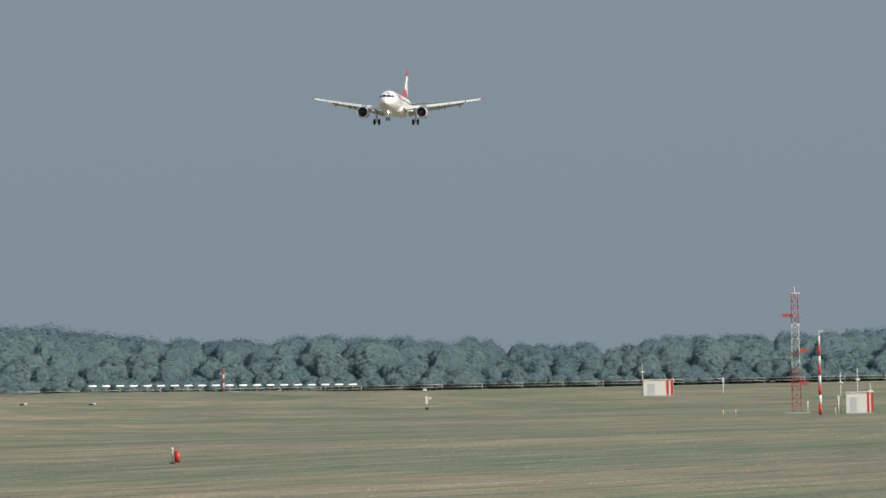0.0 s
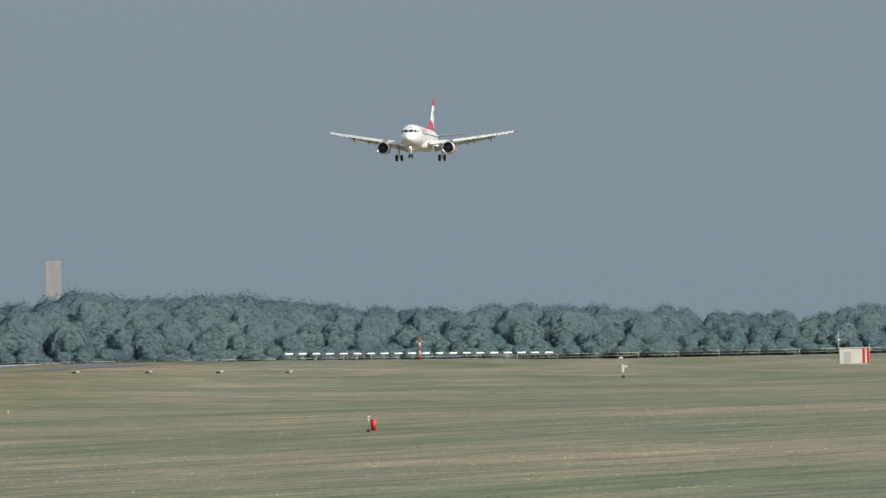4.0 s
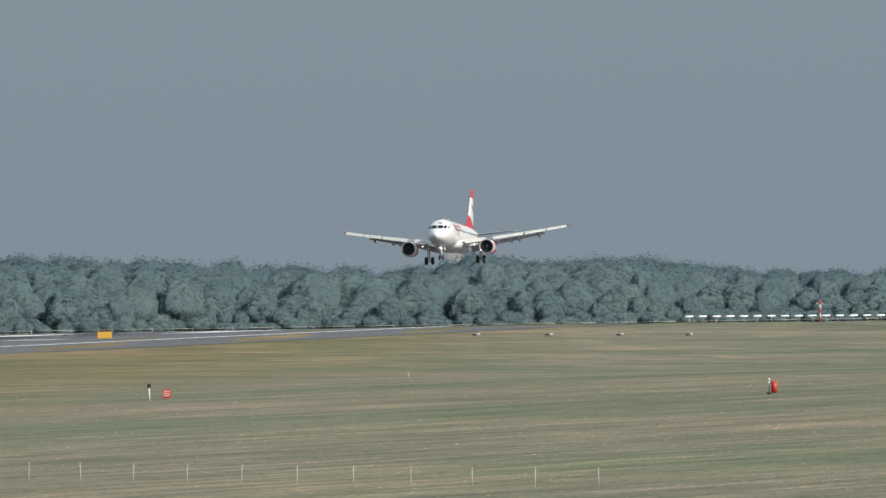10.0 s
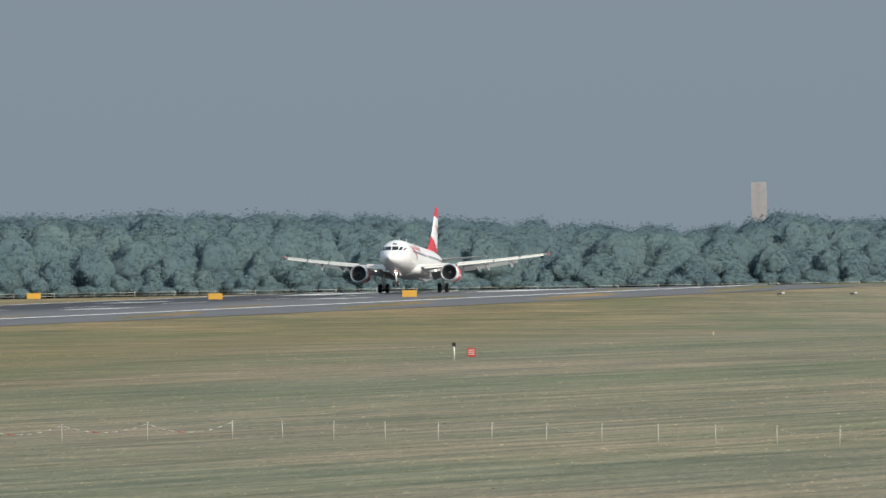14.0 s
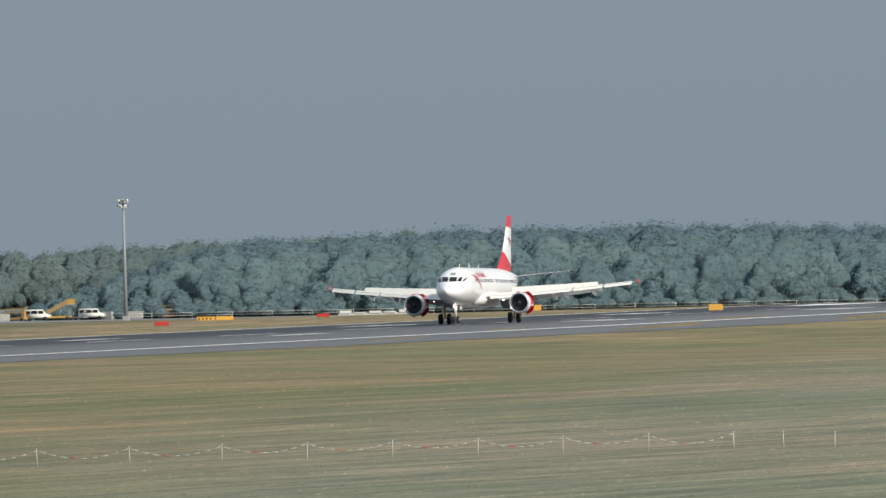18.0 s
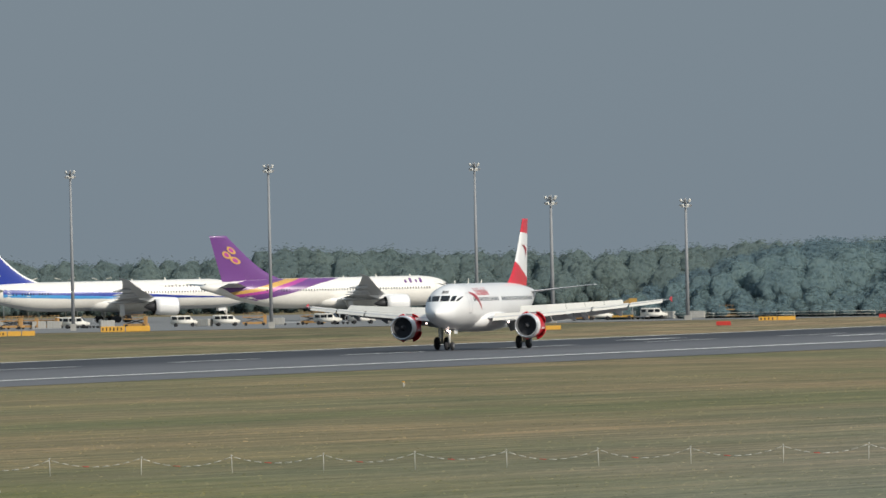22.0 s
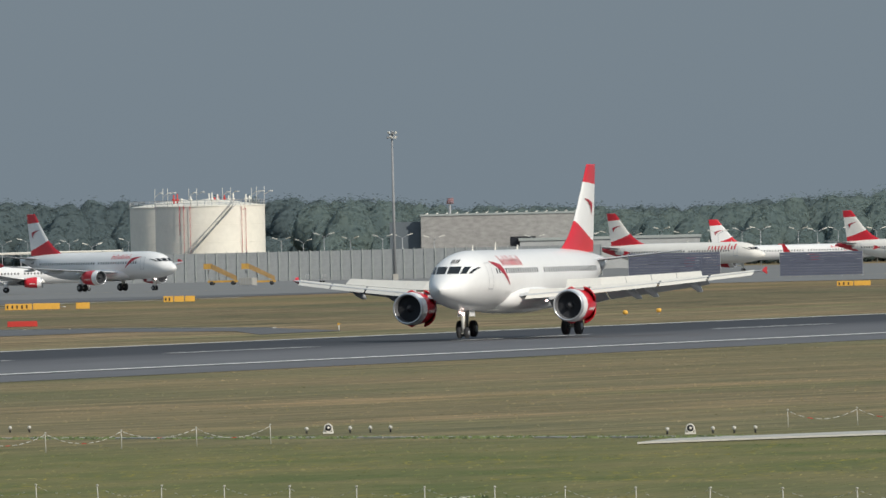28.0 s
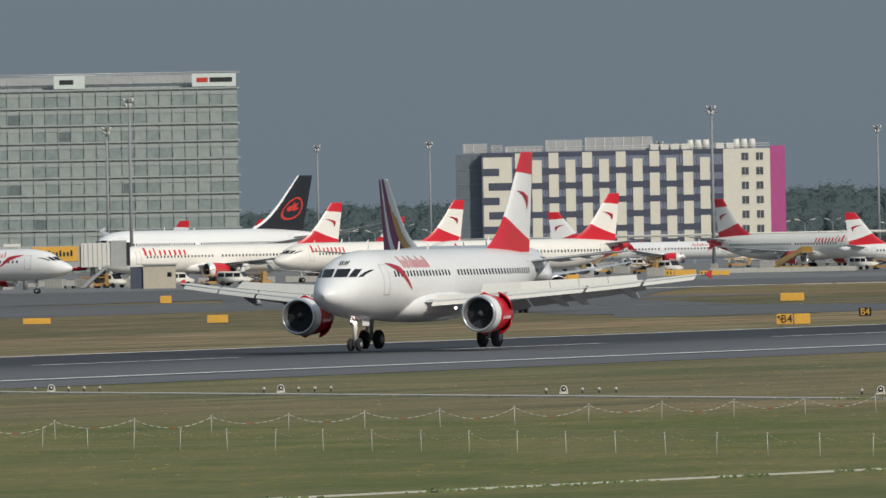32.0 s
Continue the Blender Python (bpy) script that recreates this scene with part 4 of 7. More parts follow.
def red_white_livery(sp, cone=False):
    zc, k = sp["zc"], sp["w"] / 1.975
    mk, chev = [], []
    for s in (1, -1):
        mk += bars(sp["win0"] + 1.9 * k, sp["win0"] + 6.5 * k, zc + .98 * k, zc + 1.66 * k, 12, s, seed=3)
        w0 = sp["win0"]
        chev.append((s, ([(w0 + a * k, zc + b * k) for a, b in ((-.75, 1.30), (.4, 1.23), (1.45, 1.04))], [(w0 + a * k, zc + b * k) for a, b in ((-.75, 1.26), (.3, .92), (1.2, .54))])))
        chev.append((s, ([(w0 + a * k, zc + b * k) for a, b in ((1.2, .54), (1.9, .12), (2.65, -.32))], [(w0 + a * k, zc + b * k) for a, b in ((1.47, 1.0), (2.15, .28), (2.75, -.30))])))
    reg = []
    for s in (1, -1):
        reg += bars(sp["win1"] + 2.0 * k, sp["win1"] + 3.1 * k, zc + .55 * k, zc + .85 * k, 4, s, seed=5)
    return dict(hull=lambda q, c, a: 1 if cone and q > .90 + .06 * c else 0, hull_mats=[WHITE, RED], fin=fin_red_white, fin_bands=((0, 0), (.36, -.24), (.80, -.03), (1, 0)), fin_slots=(1, 0, 1), fin_mats=[WHITE, RED], tip=RED, cowl=[WHITE, SLATMET, LINER, RED],
                cowl_label="engine with bare metal lip and red cowl", cowl_bars=True, lit=False,
                decals=[("fuselage_name", "plain red bars where the name stands", RED, mk), ("fuselage_chevron", "red swooping chevron", DEEPRED, chev), ("small_bars", "small dark bars by the tail", DARKMET, reg)],
                fin_marks=[("fin_chevron", "dark red chevron on the fin", DEEPRED, [[(.16, .615), (.46, .60), (.76, .555), (.70, .51), (.44, .575)], [(.56, .56), (.76, .555), (.78, .49), (.76, .42), (.70, .49)]])])


BANDS = [[(54, 7.0), (40, 6.5), (28, 5.9), (16, 5.2), (6, 4.75)], [(54, 6.1), (40, 5.6), (28, 5.15), (16, 4.72), (6, 4.6)], [(54, 5.5), (40, 4.95), (28, 4.75), (22, 4.65), (20, 4.68)]]
BLUE_STRIPE = dict(hull=lambda q, c, a: 1 if c < -.75 else 0, hull_mats=[WARMWHITE, GREYPAINT], fin=lambda u, v: 2 if u > .88 else 0 if u < .05 else 1, fin_mats=[WHITE, BLUE, SKYBLUE],
           cowl=[WHITE, SLATMET, DARKMET, WHITE], decals=[("blue_band", "deep blue band tapering to the nose", BLUE, [(s, (BANDS[0], BANDS[1])) for s in (1, -1)]), ("light_blue_band", "light blue band below", SKYBLUE, [(s, (BANDS[1][:4], BANDS[2][:4])) for s in (1, -1)]), ("fuselage_name", "small dark bars along the roof line", DARKMET, bars(9, 20, 6.9, 7.35, 14, -1) + bars(9, 20, 6.9, 7.35, 14, 1))],
           fin_marks=[("fin_name", "white slanted bars on the blue fin", WHITE, [[(u + a, v + b) for a, b in bar] for u, v in ((.26, .60), (.39, .40), (.53, .20)) for bar in
                       (((-.02, 0), (.075, .02), (.14, .20), (.06, .20)), ((.12, .02), (.20, .04), (.24, .20), (.16, .20)))])])


CIRC = [(math.cos(i * math.tau / 14), math.sin(i * math.tau / 14)) for i in range(14)]
SWOOSH = [[(27.0, 8.25), (32, 7.2), (38, 5.5), (45.5, 4.1)], [(33.5, 8.3), (37.5, 7.1), (43, 5.6), (49, 4.9)], [(35.5, 8.3), (39.3, 7.3), (44.2, 6.0), (50, 5.3)], [(38.5, 8.3), (42, 7.5), (46, 6.5), (51, 5.8)], [(44, 8.36), (47, 8.1), (50, 7.5), (53, 7.0)]]
PURPLE_GOLD = dict(hull=lambda q, c, a: 0, hull_mats=[WARMWHITE], fin=lambda u, v: 0, fin_mats=[PURPLE], cowl=[WHITE, SLATMET, DARKMET, WHITE],
            decals=[("swoosh", lab, mt, [(s, (SWOOSH[i], SWOOSH[i + 1])) for s in (1, -1)]) for i, (lab, mt) in enumerate((("purple band sweeping to the tail", PURPLE), ("magenta band", MAGENTA), ("gold band sweeping to the tail", GOLD), ("purple rear band", PURPLE)))] + [("fuselage_name", "plain purple bars where the name stands", PURPLE, bars(9.5, 14.0, 7.0, 7.9, 4, -1, seed=2) + bars(9.5, 14, 7.0, 7.9, 4, 1, seed=2))],
            fin_marks=[("fin_rosette", "gold and magenta rosette on the purple fin", GOLD, [[(.36 + .13 * a, .68 + .085 * b) for a, b in CIRC], [(.46 + .13 * a, .46 + .085 * b) for a, b in CIRC], [(.62 + .13 * a, .58 + .085 * b) for a, b in CIRC]]),
                       ("fin_rosette_heart", "magenta hearts of the rosette", MAGENTA, [[(x + .075 * a, y + .05 * b) for a, b in CIRC] for x, y in ((.36, .68), (.46, .46), (.62, .58))])])
BLACK_FIN = dict(hull=lambda q, c, a: 1 if c < -.55 else 0, hull_mats=[WHITE, BLACKP], fin=lambda u, v: 0 if u < .10 else 1, fin_mats=[WHITE, BLACKP], cowl=[BLACKP, SLATMET, DARKMET, BLACKP],
          fin_marks=[("fin_roundel", "red ring with a leaf shape on the black fin", SIGNRED, [[(.54 + r0 * CIRC[i % 14][0], .40 + .68 * r0 * CIRC[i % 14][1]) if e else (.54 + r1 * CIRC[i % 14][0], .40 + .68 * r1 * CIRC[i % 14][1]) for e, i in ((0, j), (0, j + 1), (1, j + 1), (1, j))] for j in range(14) for r0, r1 in ((.26, .31),)] + [[(.54 + q * CIRC[j % 14][0], .40 + .68 * q * CIRC[j % 14][1]) for j, q in zip(range(14), (.2, .1, .2, .11, .2, .1, .16, .2, .16, .1, .05, .05, .1, .11))]]), ])
SILVER_HULL = dict(hull=lambda q, c, a: 0, hull_mats=[mat("silver_grey_paint", (0.66, 0.66, 0.68), 0.35, var=0.04, scale=0.3, coat=0.3)],
          fin=lambda u, v: 2 if u < .12 else ((3 if v < .25 + 1.2 * u else 2) if u < .36 else 1 if u < .62 else 2 if u < .76 else 1), fin_mats=[mat("silver_fin_paint", (0.55, 0.55, 0.57), 0.35, var=0.04), mat("burgundy_paint", (0.22, 0.03, 0.14), 0.35, var=0.06), WHITE, GOLD],
          cowl=[GREYPAINT, SLATMET, DARKMET, GREYPAINT], lit=True,
          decals=[("fuselage_name", "plain burgundy bars where the name stands", bpy.data.materials["burgundy_paint"], bars(9.0, 14.5, 4.6, 5.3, 14, -1, seed=7) + bars(9.0, 14.5, 4.6, 5.3, 14, 1, seed=7))])

def big_name(sp, a, b, z0, z1):
    """The older scheme: a large name near the nose, no chevron."""
    lv = red_white_livery(sp, True)
    zc, k = sp["zc"], sp["w"] / 1.975
    lv["hull_mats"], lv["fin_mats"] = [WARMWHITE, RED], [WARMWHITE, RED]
    lv["decals"] = [("fuselage_name", "large plain red bars where the name stands", RED, sum((bars(a, b, zc + z0 * k, zc + z1 * k, 9, sd, seed=6) for sd in (1, -1)), [])), lv["decals"][2]]
    return lv


arrivals = red_white_livery(LANDER_BODY)
arrivals["lit"] = True


def headed(x, y, bearing, z=None):
    """Pose of an aircraft on the ground; bearing: degrees that its nose points to the left of straight away from the camera."""
    return pose(x, y, land(x, y) + 0.06 if z is None else z, 0, 0, 90 + bearing)


lander = airliner("landing_airliner", "white twin-engined airliner with red and white fin, wheels down, landing", LANDER_BODY, arrivals, headed(-60, 2900, 174), landing=True)


# ---------------------------------------------------------------- woods
def foliage(name, dark, light, porous=0.0, even=0.0):
    m = bpy.data.materials.new(name)
    m.use_nodes = True
    n, l = m.node_tree.nodes, m.node_tree.links
    b = n["Principled BSDF"]
    b.inputs["Roughness"].default_value = 0.85
    b.inputs["Specular IOR Level"].default_value = 0.1
    b.inputs["Sheen Weight"].default_value, b.inputs["Sheen Roughness"].default_value = 0.3, 0.6
    geo, tc = n.new("ShaderNodeNewGeometry"), n.new("ShaderNodeTexCoord")
    total = None
    for size, weight in ((0.075, 0.36), (0.30, 0.26), (1.05, 0.38)):      # stands of trees, boughs, tufts
        tx, ad = n.new("ShaderNodeTexNoise"), n.new("ShaderNodeMath")
        tx.inputs["Scale"].default_value, tx.inputs["Detail"].default_value = size, 3
        l.new(tc.outputs["Object"], tx.inputs["Vector"])
        ad.operation = "MULTIPLY_ADD"
        ad.inputs[1].default_value = weight
        l.new(tx.outputs[0], ad.inputs[0])
        if total is None:
            ad.inputs[2].default_value = 0.0
        else:
            l.new(total, ad.inputs[2])
        total = ad.outputs[0]
    own = n.new("ShaderNodeMath")
    own.operation = "MULTIPLY_ADD"
    own.inputs[1].default_value = 0.05
    l.new(geo.outputs["Random Per Island"], own.inputs[0])
    l.new(total, own.inputs[2])
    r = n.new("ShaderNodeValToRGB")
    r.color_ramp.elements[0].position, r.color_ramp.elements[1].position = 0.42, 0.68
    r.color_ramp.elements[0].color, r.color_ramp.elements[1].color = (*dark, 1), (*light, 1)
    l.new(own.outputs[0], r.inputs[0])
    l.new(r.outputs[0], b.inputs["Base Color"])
    bp = n.new("ShaderNodeBump")
    bp.inputs["Strength"].default_value, bp.inputs["Distance"].default_value = 0.6, 0.8
    l.new(total, bp.inputs["Height"])
    if even:                                           # shading normal bent towards one direction, flattening shade on crowns as haze does
        lean = n.new("ShaderNodeMix")
        lean.data_type = "VECTOR"
        lean.inputs[0].default_value, lean.inputs[5].default_value = even, (0.1, -0.65, 0.75)
        l.new(bp.outputs[0], lean.inputs[4])
        l.new(lean.outputs[1], b.inputs["Normal"])
    else:
        l.new(bp.outputs[0], b.inputs["Normal"])
    tr = n.new("ShaderNodeBsdfTranslucent")            # light that comes through the leaves
    l.new(r.outputs[0], tr.inputs[0])
    mx = n.new("ShaderNodeMixShader")
    mx.inputs[0].default_value = 0.4
    l.new(b.outputs[0], mx.inputs[1])
    l.new(tr.outputs[0], mx.inputs[2])
    if porous:                                         # a clump of leaves is full of small gaps
        gap, px = n.new("ShaderNodeBsdfTransparent"), n.new("ShaderNodeMixShader")
        px.inputs[0].default_value = porous
        l.new(mx.outputs[0], px.inputs[1])
        l.new(gap.outputs[0], px.inputs[2])
        l.new(px.outputs[0], n["Material Output"].inputs[0])
    else:
        l.new(mx.outputs[0], n["Material Output"].inputs[0])
    return m


def leaf_pair(name, dark, light, even=0.0):
    """The dense inside of the crowns, and the loose clumps round it."""
    return foliage(name + "_inside", dark, light, 0.0, even), foliage(name + "_clumps", dark, light, 0.45, even)


# haze is put into these leaf colours, paler and bluer than foliage
LEAF = leaf_pair("hazed_mixed_green", (0.134, 0.212, 0.240), (0.194, 0.278, 0.274), 0.85)
LEAF_DEEP = leaf_pair("hazed_deep_green", (0.110, 0.182, 0.218), (0.142, 0.218, 0.240), 0.85)
LEAF_FAR = leaf_pair("hazed_distant_green", (0.126, 0.182, 0.186), (0.178, 0.236, 0.216), 0.75)
LEAF_RIDGE = leaf_pair("hazed_ridge_green", (0.104, 0.150, 0.162), (0.126, 0.174, 0.180), 0.85)
BARK = mat("grey_bark", (0.10, 0.085, 0.07), 0.9, var=0.3, scale=1.0)


def puff(n):
    """A unit ball of n x n quads a side, as points and quads."""
    pts, quads, seen = [], [], {}
    g = [math.tan((2 * i / n - 1) * math.pi / 4) for i in range(n + 1)]

    def at(a, b, axis, sign):
        p = [0.0, 0.0, 0.0]
        p[axis], p[(axis + 1) % 3], p[(axis + 2) % 3] = sign, a * sign, b
        k = tuple(round(v, 5) for v in p)
        if k not in seen:
            seen[k] = len(pts)
            pts.append(p)
        return seen[k]
    for axis in range(3):
        for sign in (-1, 1):
            for i in range(n):
                for j in range(n):
                    quads.append([at(g[i], g[j], axis, sign), at(g[i + 1], g[j], axis, sign), at(g[i + 1], g[j + 1], axis, sign), at(g[i], g[j + 1], axis, sign)])
    p = np.array(pts)
    return p / np.linalg.norm(p, axis=1, keepdims=True), np.array(quads)


def tree_kinds(count, fine, leaves, size_of, seed):
    """Some crowns of unit height: (points, quads of the boughs' dense inner mass, triangles of the leaf clumps that coat it)."""
    rng = np.random.default_rng(seed)
    ball, quads = puff(fine)
    kinds = []
    for k in range(count):
        off = Vector(rng.uniform(-50, 50, 3))
        lean = rng.uniform(-.05, .05, 2)

        def crown(d):
            q = Vector(d)
            r = .85 + noise.noise(q * 1.9 + off) * .17 + abs(noise.noise(q * 4.4 + off)) * .18 + abs(noise.noise(q * 9.5 + off)) * .12
            up = d[2]
            wide = .44 * (1 - .20 * max(0, up)) * (1.05 if up > -.3 else .9)
            return (d[0] * r * wide + lean[0] * up, d[1] * r * wide + lean[1] * up, min(1.02, max(0.0, .47 + d[2] * r * .55)))
        v = (np.array([crown(d) for d in ball]) - (0, 0, .45)) * .90 + (0, 0, .45)
        d = rng.normal(size=(leaves, 3)) + (0, 0, .15)
        d /= np.linalg.norm(d, axis=1, keepdims=True)
        p = (np.array([crown(e) for e in d]) - (0, 0, .45)) * rng.uniform(.90, 1.005, leaves)[:, None] + (0, 0, .45) + rng.normal(scale=.012, size=d.shape)
        nrm = d + (0, 0, .25) + rng.normal(scale=.32, size=d.shape)
        nrm /= np.linalg.norm(nrm, axis=1, keepdims=True)
        a = np.cross(nrm, rng.normal(size=d.shape))
        a /= np.linalg.norm(a, axis=1, keepdims=True)
        b = np.cross(nrm, a)
        s = size_of * rng.uniform(.014, .030, leaves)[:, None]
        q = np.stack([p + a * s, p - a * s * .5 + b * s * .87, p - a * s * .6 - b * s * .8], 1)
        kinds.append((np.concatenate([v, q.reshape(-1, 3)]), quads, len(v) + np.arange(leaves * 3).reshape(-1, 3)))
    return kinds


def wood(name, label, rows, material, kinds, seed, sink=0.0, fade=None):
    """A belt of trees as one mesh. rows: (bearing from, bearing to, distance, spacing, share of full height)."""
    rng = np.random.default_rng(seed)
    verts, masses, sprays, used = [], [], [], 0
    trunks = bmesh.new()
    for b0, b1, dist, gap, share in rows:
        n = int(abs(radians(b1 - b0)) * dist / gap)
        for i in range(n):
            az = b0 + (b1 - b0) * (i + rng.uniform(-.4, .4)) / n
            d = dist + rng.uniform(-3, 3)
            x, y = d * math.sin(radians(az)), d * math.cos(radians(az))
            g = land(x, y) - sink
            top = EYE_Z + d * math.tan(radians(np.interp(az, CANOPY_AZ, CANOPY_EL)))
            h = (top - g) * share * (rng.uniform(.95, 1.03) if share > .85 else rng.uniform(.66, 1.2)) * (1 if fade is None else smooth01((az - fade) / 1.3))
            if h < 1.6:
                continue
            p, f, tri = (kinds if h > 8 else KINDS_LOW)[rng.integers(9)]
            t = rng.uniform(0, math.tau)
            ct, sn = math.cos(t), math.sin(t)
            w = max(h, 4.5) * rng.uniform(.9, 1.25)
            verts.append(np.stack([(p[:, 0] * ct - p[:, 1] * sn) * w + x, (p[:, 0] * sn + p[:, 1] * ct) * w + y, p[:, 2] * h + g], -1))
            masses.append(f + used)
            sprays.append(tri + used)
            used += len(p)
            tube(trunks, (x, y, g - .2), (x, y, g + h * .6), .018 * h, .006 * h, 5)
    v, f, tri = np.concatenate(verts), np.concatenate(masses), np.concatenate(sprays)
    me = bpy.data.meshes.new(name)
    me.vertices.add(len(v))
    me.vertices.foreach_set("co", v.astype(np.float32).ravel())
    me.loops.add(f.size + tri.size)
    me.loops.foreach_set("vertex_index", np.concatenate([f.ravel(), tri.ravel()]).astype(np.int32))
    me.polygons.add(len(f) + len(tri))
    me.polygons.foreach_set("loop_start", np.concatenate([np.arange(0, f.size, 4), f.size + np.arange(0, tri.size, 3)]).astype(np.int32))
    me.polygons.foreach_set("use_smooth", np.ones(len(f) + len(tri), dtype=bool))
    me.update(calc_edges=True)
    for mt in material:
        me.materials.append(mt)
    me.polygons.foreach_set("material_index", np.concatenate([np.zeros(len(f)), np.ones(len(tri))]).astype(np.int32))
    root = thing(name, label, "woods", kind="stuff")
    for nm, data in (("crowns", me),):
        ob = new(nm, data)
        ob.parent = root
        tagged(ob, kind="stuff")
    tagged(part("trunks", trunks, BARK, root), kind="stuff")
    return root


# the canopy's skyline: bearing from +y, elevation over the eye
CANOPY_AZ = (-16.4, -14.2, -13.4, -13.0, -12.5, -12.2, -11.9, -11.4, -10.9, -10.5, -9.95, -9.5, -9.1, -8.4, -8.04, -7.4, -6.85, -6.5, -6.1, -5.8, -5.1, -4.7, -4.2, -3.5, -2.9,
             -2.5, -2.3, -2.1, -1.97, -1.9, -1.82, -1.62, -1.3, -1.02, -.7, -.5, -.2, -.06, .06, .2, .4, .6, .71, .86, 1.08, 1.2, 1.5, 2.4)
CANOPY_EL = (.105, .158, .178, .168, .163, .152, .120, .108, .100, .133, .160, .116, .080, .078, .108, .088, .074, .092, .108, .104, .132, .120, .120, .082, .050,
             .018, .046, .078, .054, .064, .044, .054, .026, -.009, -.016, -.003, -.018, -.036, -.026, -.038, -.066, -.054, -.072, -.035, -.029, -.045, -.027, -.036)
KINDS = tree_kinds(9, 6, 1500, 1.0, 4)
KINDS_FAR = tree_kinds(9, 5, 700, 1.3, 9)
KINDS_LOW = tree_kinds(9, 4, 620, 2.3, 17)
FRONT = ((2699, 1.9, .13), (2701, 2.4, .22), (2704, 3.2, .34), (2707, 4.2, .48), (2711, 5.0, .64), (2716, 5.4, .79), (2722, 5.6, .90))
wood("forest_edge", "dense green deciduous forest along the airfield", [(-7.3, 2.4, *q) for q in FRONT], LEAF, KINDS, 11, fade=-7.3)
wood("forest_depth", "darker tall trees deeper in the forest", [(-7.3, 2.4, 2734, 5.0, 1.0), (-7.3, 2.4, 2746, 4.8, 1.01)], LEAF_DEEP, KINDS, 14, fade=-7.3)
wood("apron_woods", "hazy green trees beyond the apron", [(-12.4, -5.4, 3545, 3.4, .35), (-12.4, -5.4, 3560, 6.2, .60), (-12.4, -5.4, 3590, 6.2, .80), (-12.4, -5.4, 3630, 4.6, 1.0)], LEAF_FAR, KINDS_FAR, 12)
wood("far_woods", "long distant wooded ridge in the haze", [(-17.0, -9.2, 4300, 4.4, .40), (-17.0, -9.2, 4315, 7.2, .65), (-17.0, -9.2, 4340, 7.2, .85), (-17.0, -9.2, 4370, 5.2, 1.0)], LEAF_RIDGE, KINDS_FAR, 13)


# ---------------------------------------------------------------- apron: parked and taxiing airliners
def apron_sheet():
    bm = bmesh.new()
    quad = [(-175, 2120), (-300, 3350), (-1350, 3350), (-900, 1620)]
    n = 20
    g = []
    for i in range(n + 1):
        u = i / n
        row = []
        for j in range(n + 1):
            v = j / n
            a = [quad[0][c] + (quad[1][c] - quad[0][c]) * v for c in (0, 1)]
            b = [quad[3][c] + (quad[2][c] - quad[3][c]) * v for c in (0, 1)]
            x, y = a[0] + (b[0] - a[0]) * u, a[1] + (b[1] - a[1]) * u
            row.append(bm.verts.new((x, y, land(x, y) + .05)))
        g.append(row)
    for r0, r1 in zip(g, g[1:]):
        for j in range(n):
            bm.faces.new((r0[j], r0[j + 1], r1[j + 1], r1[j]))
    bmesh.ops.recalc_face_normals(bm, faces=bm.faces)
    ob = part("apron", bm, APRON, None)
    if ob.data.polygons[0].normal.z < 0:
        ob.data.flip_normals()
    tagged(ob, "wide pale concrete apron", "apron", kind="structure")


apron_sheet()
home_narrow, home_regional = big_name(NARROW_BODY, 5.6, 12.2, .62, 1.65), red_white_livery(REGIONAL)
NARROW_LABEL = "white parked airliner with red and white fin"
airliner("parked_airliner", "white parked airliner with red chevron beside a jet bridge", NARROW_BODY, red_white_livery(NARROW_BODY), headed(-572.8, 1817.0, -97), "parked airliners")
REGIONAL_LABEL = "slim white regional jet with red and white fin"
PARKED = [
    ("parked_widebody", "white and purple wide-body airliner with gold swoosh and rosette fin", WIDE_BODY, PURPLE_GOLD, -403.8, 2920.4, -56),
    ("parked_widebody", "white wide-body airliner with blue stripe and blue fin", LONG_WIDE, BLUE_STRIPE, -457.5, 2977.5, -60),
    ("parked_widebody", "white wide-body airliner with black fin and red roundel", WIDE_BODY, BLACK_FIN, *(-681.8, 2300.3), 154),
    ("parked_long_airliner", "long white airliner with red name bars and red and white fin", LONG_NARROW, big_name(LONG_NARROW, 6.6, 14.4, .62, 1.75), *(-615.5, 2091.3), 139),
]
for nm, lab, sp, lv, x, y, b in PARKED:
    airliner(nm, lab, sp, lv, headed(x, y, b), "parked airliners")
seed_narrow = airliner("parked_airliner", NARROW_LABEL, NARROW_BODY, home_narrow, headed(*(-537.2, 3012.5), -105), "parked airliners")
seed_regional = airliner("parked_regional_jet", REGIONAL_LABEL, REGIONAL, home_regional, headed(*(-542.6, 3234.8), -80), "parked airliners")
for (x, y), b in (((-586.6, 2321.0), -119), ((-513.5, 1881.2), 146), ((-592.6, 2087.5), 144), ((-705.3, 2241.7), -74), ((-548.3, 2817.2), -112)):
    copy_thing(seed_narrow, headed(x, y, b))
for (x, y), b in (((-604.1, 3223.9), -78), ((-688.1, 2610.8), -80), ((-829.4, 2883.1), 105), ((-864.9, 3184.7), 100), ((-871.2, 2870.7), 100), ((-855.7, 2875.4), 96)):
    copy_thing(seed_regional, headed(x, y, b))
copy_thing(seed_regional, headed(-558.0, 2304.5, -78) @ Matrix.Scale(.87, 4))
taxi_lit = red_white_livery(NARROW_BODY)
taxi_lit["lit"] = True
taxier = airliner("taxiing_airliner", "white airliner with red and white fin taxiing past the fuel tanks", NARROW_BODY, taxi_lit, headed(-514.1, 2184.3, -129), "taxiing airliners")
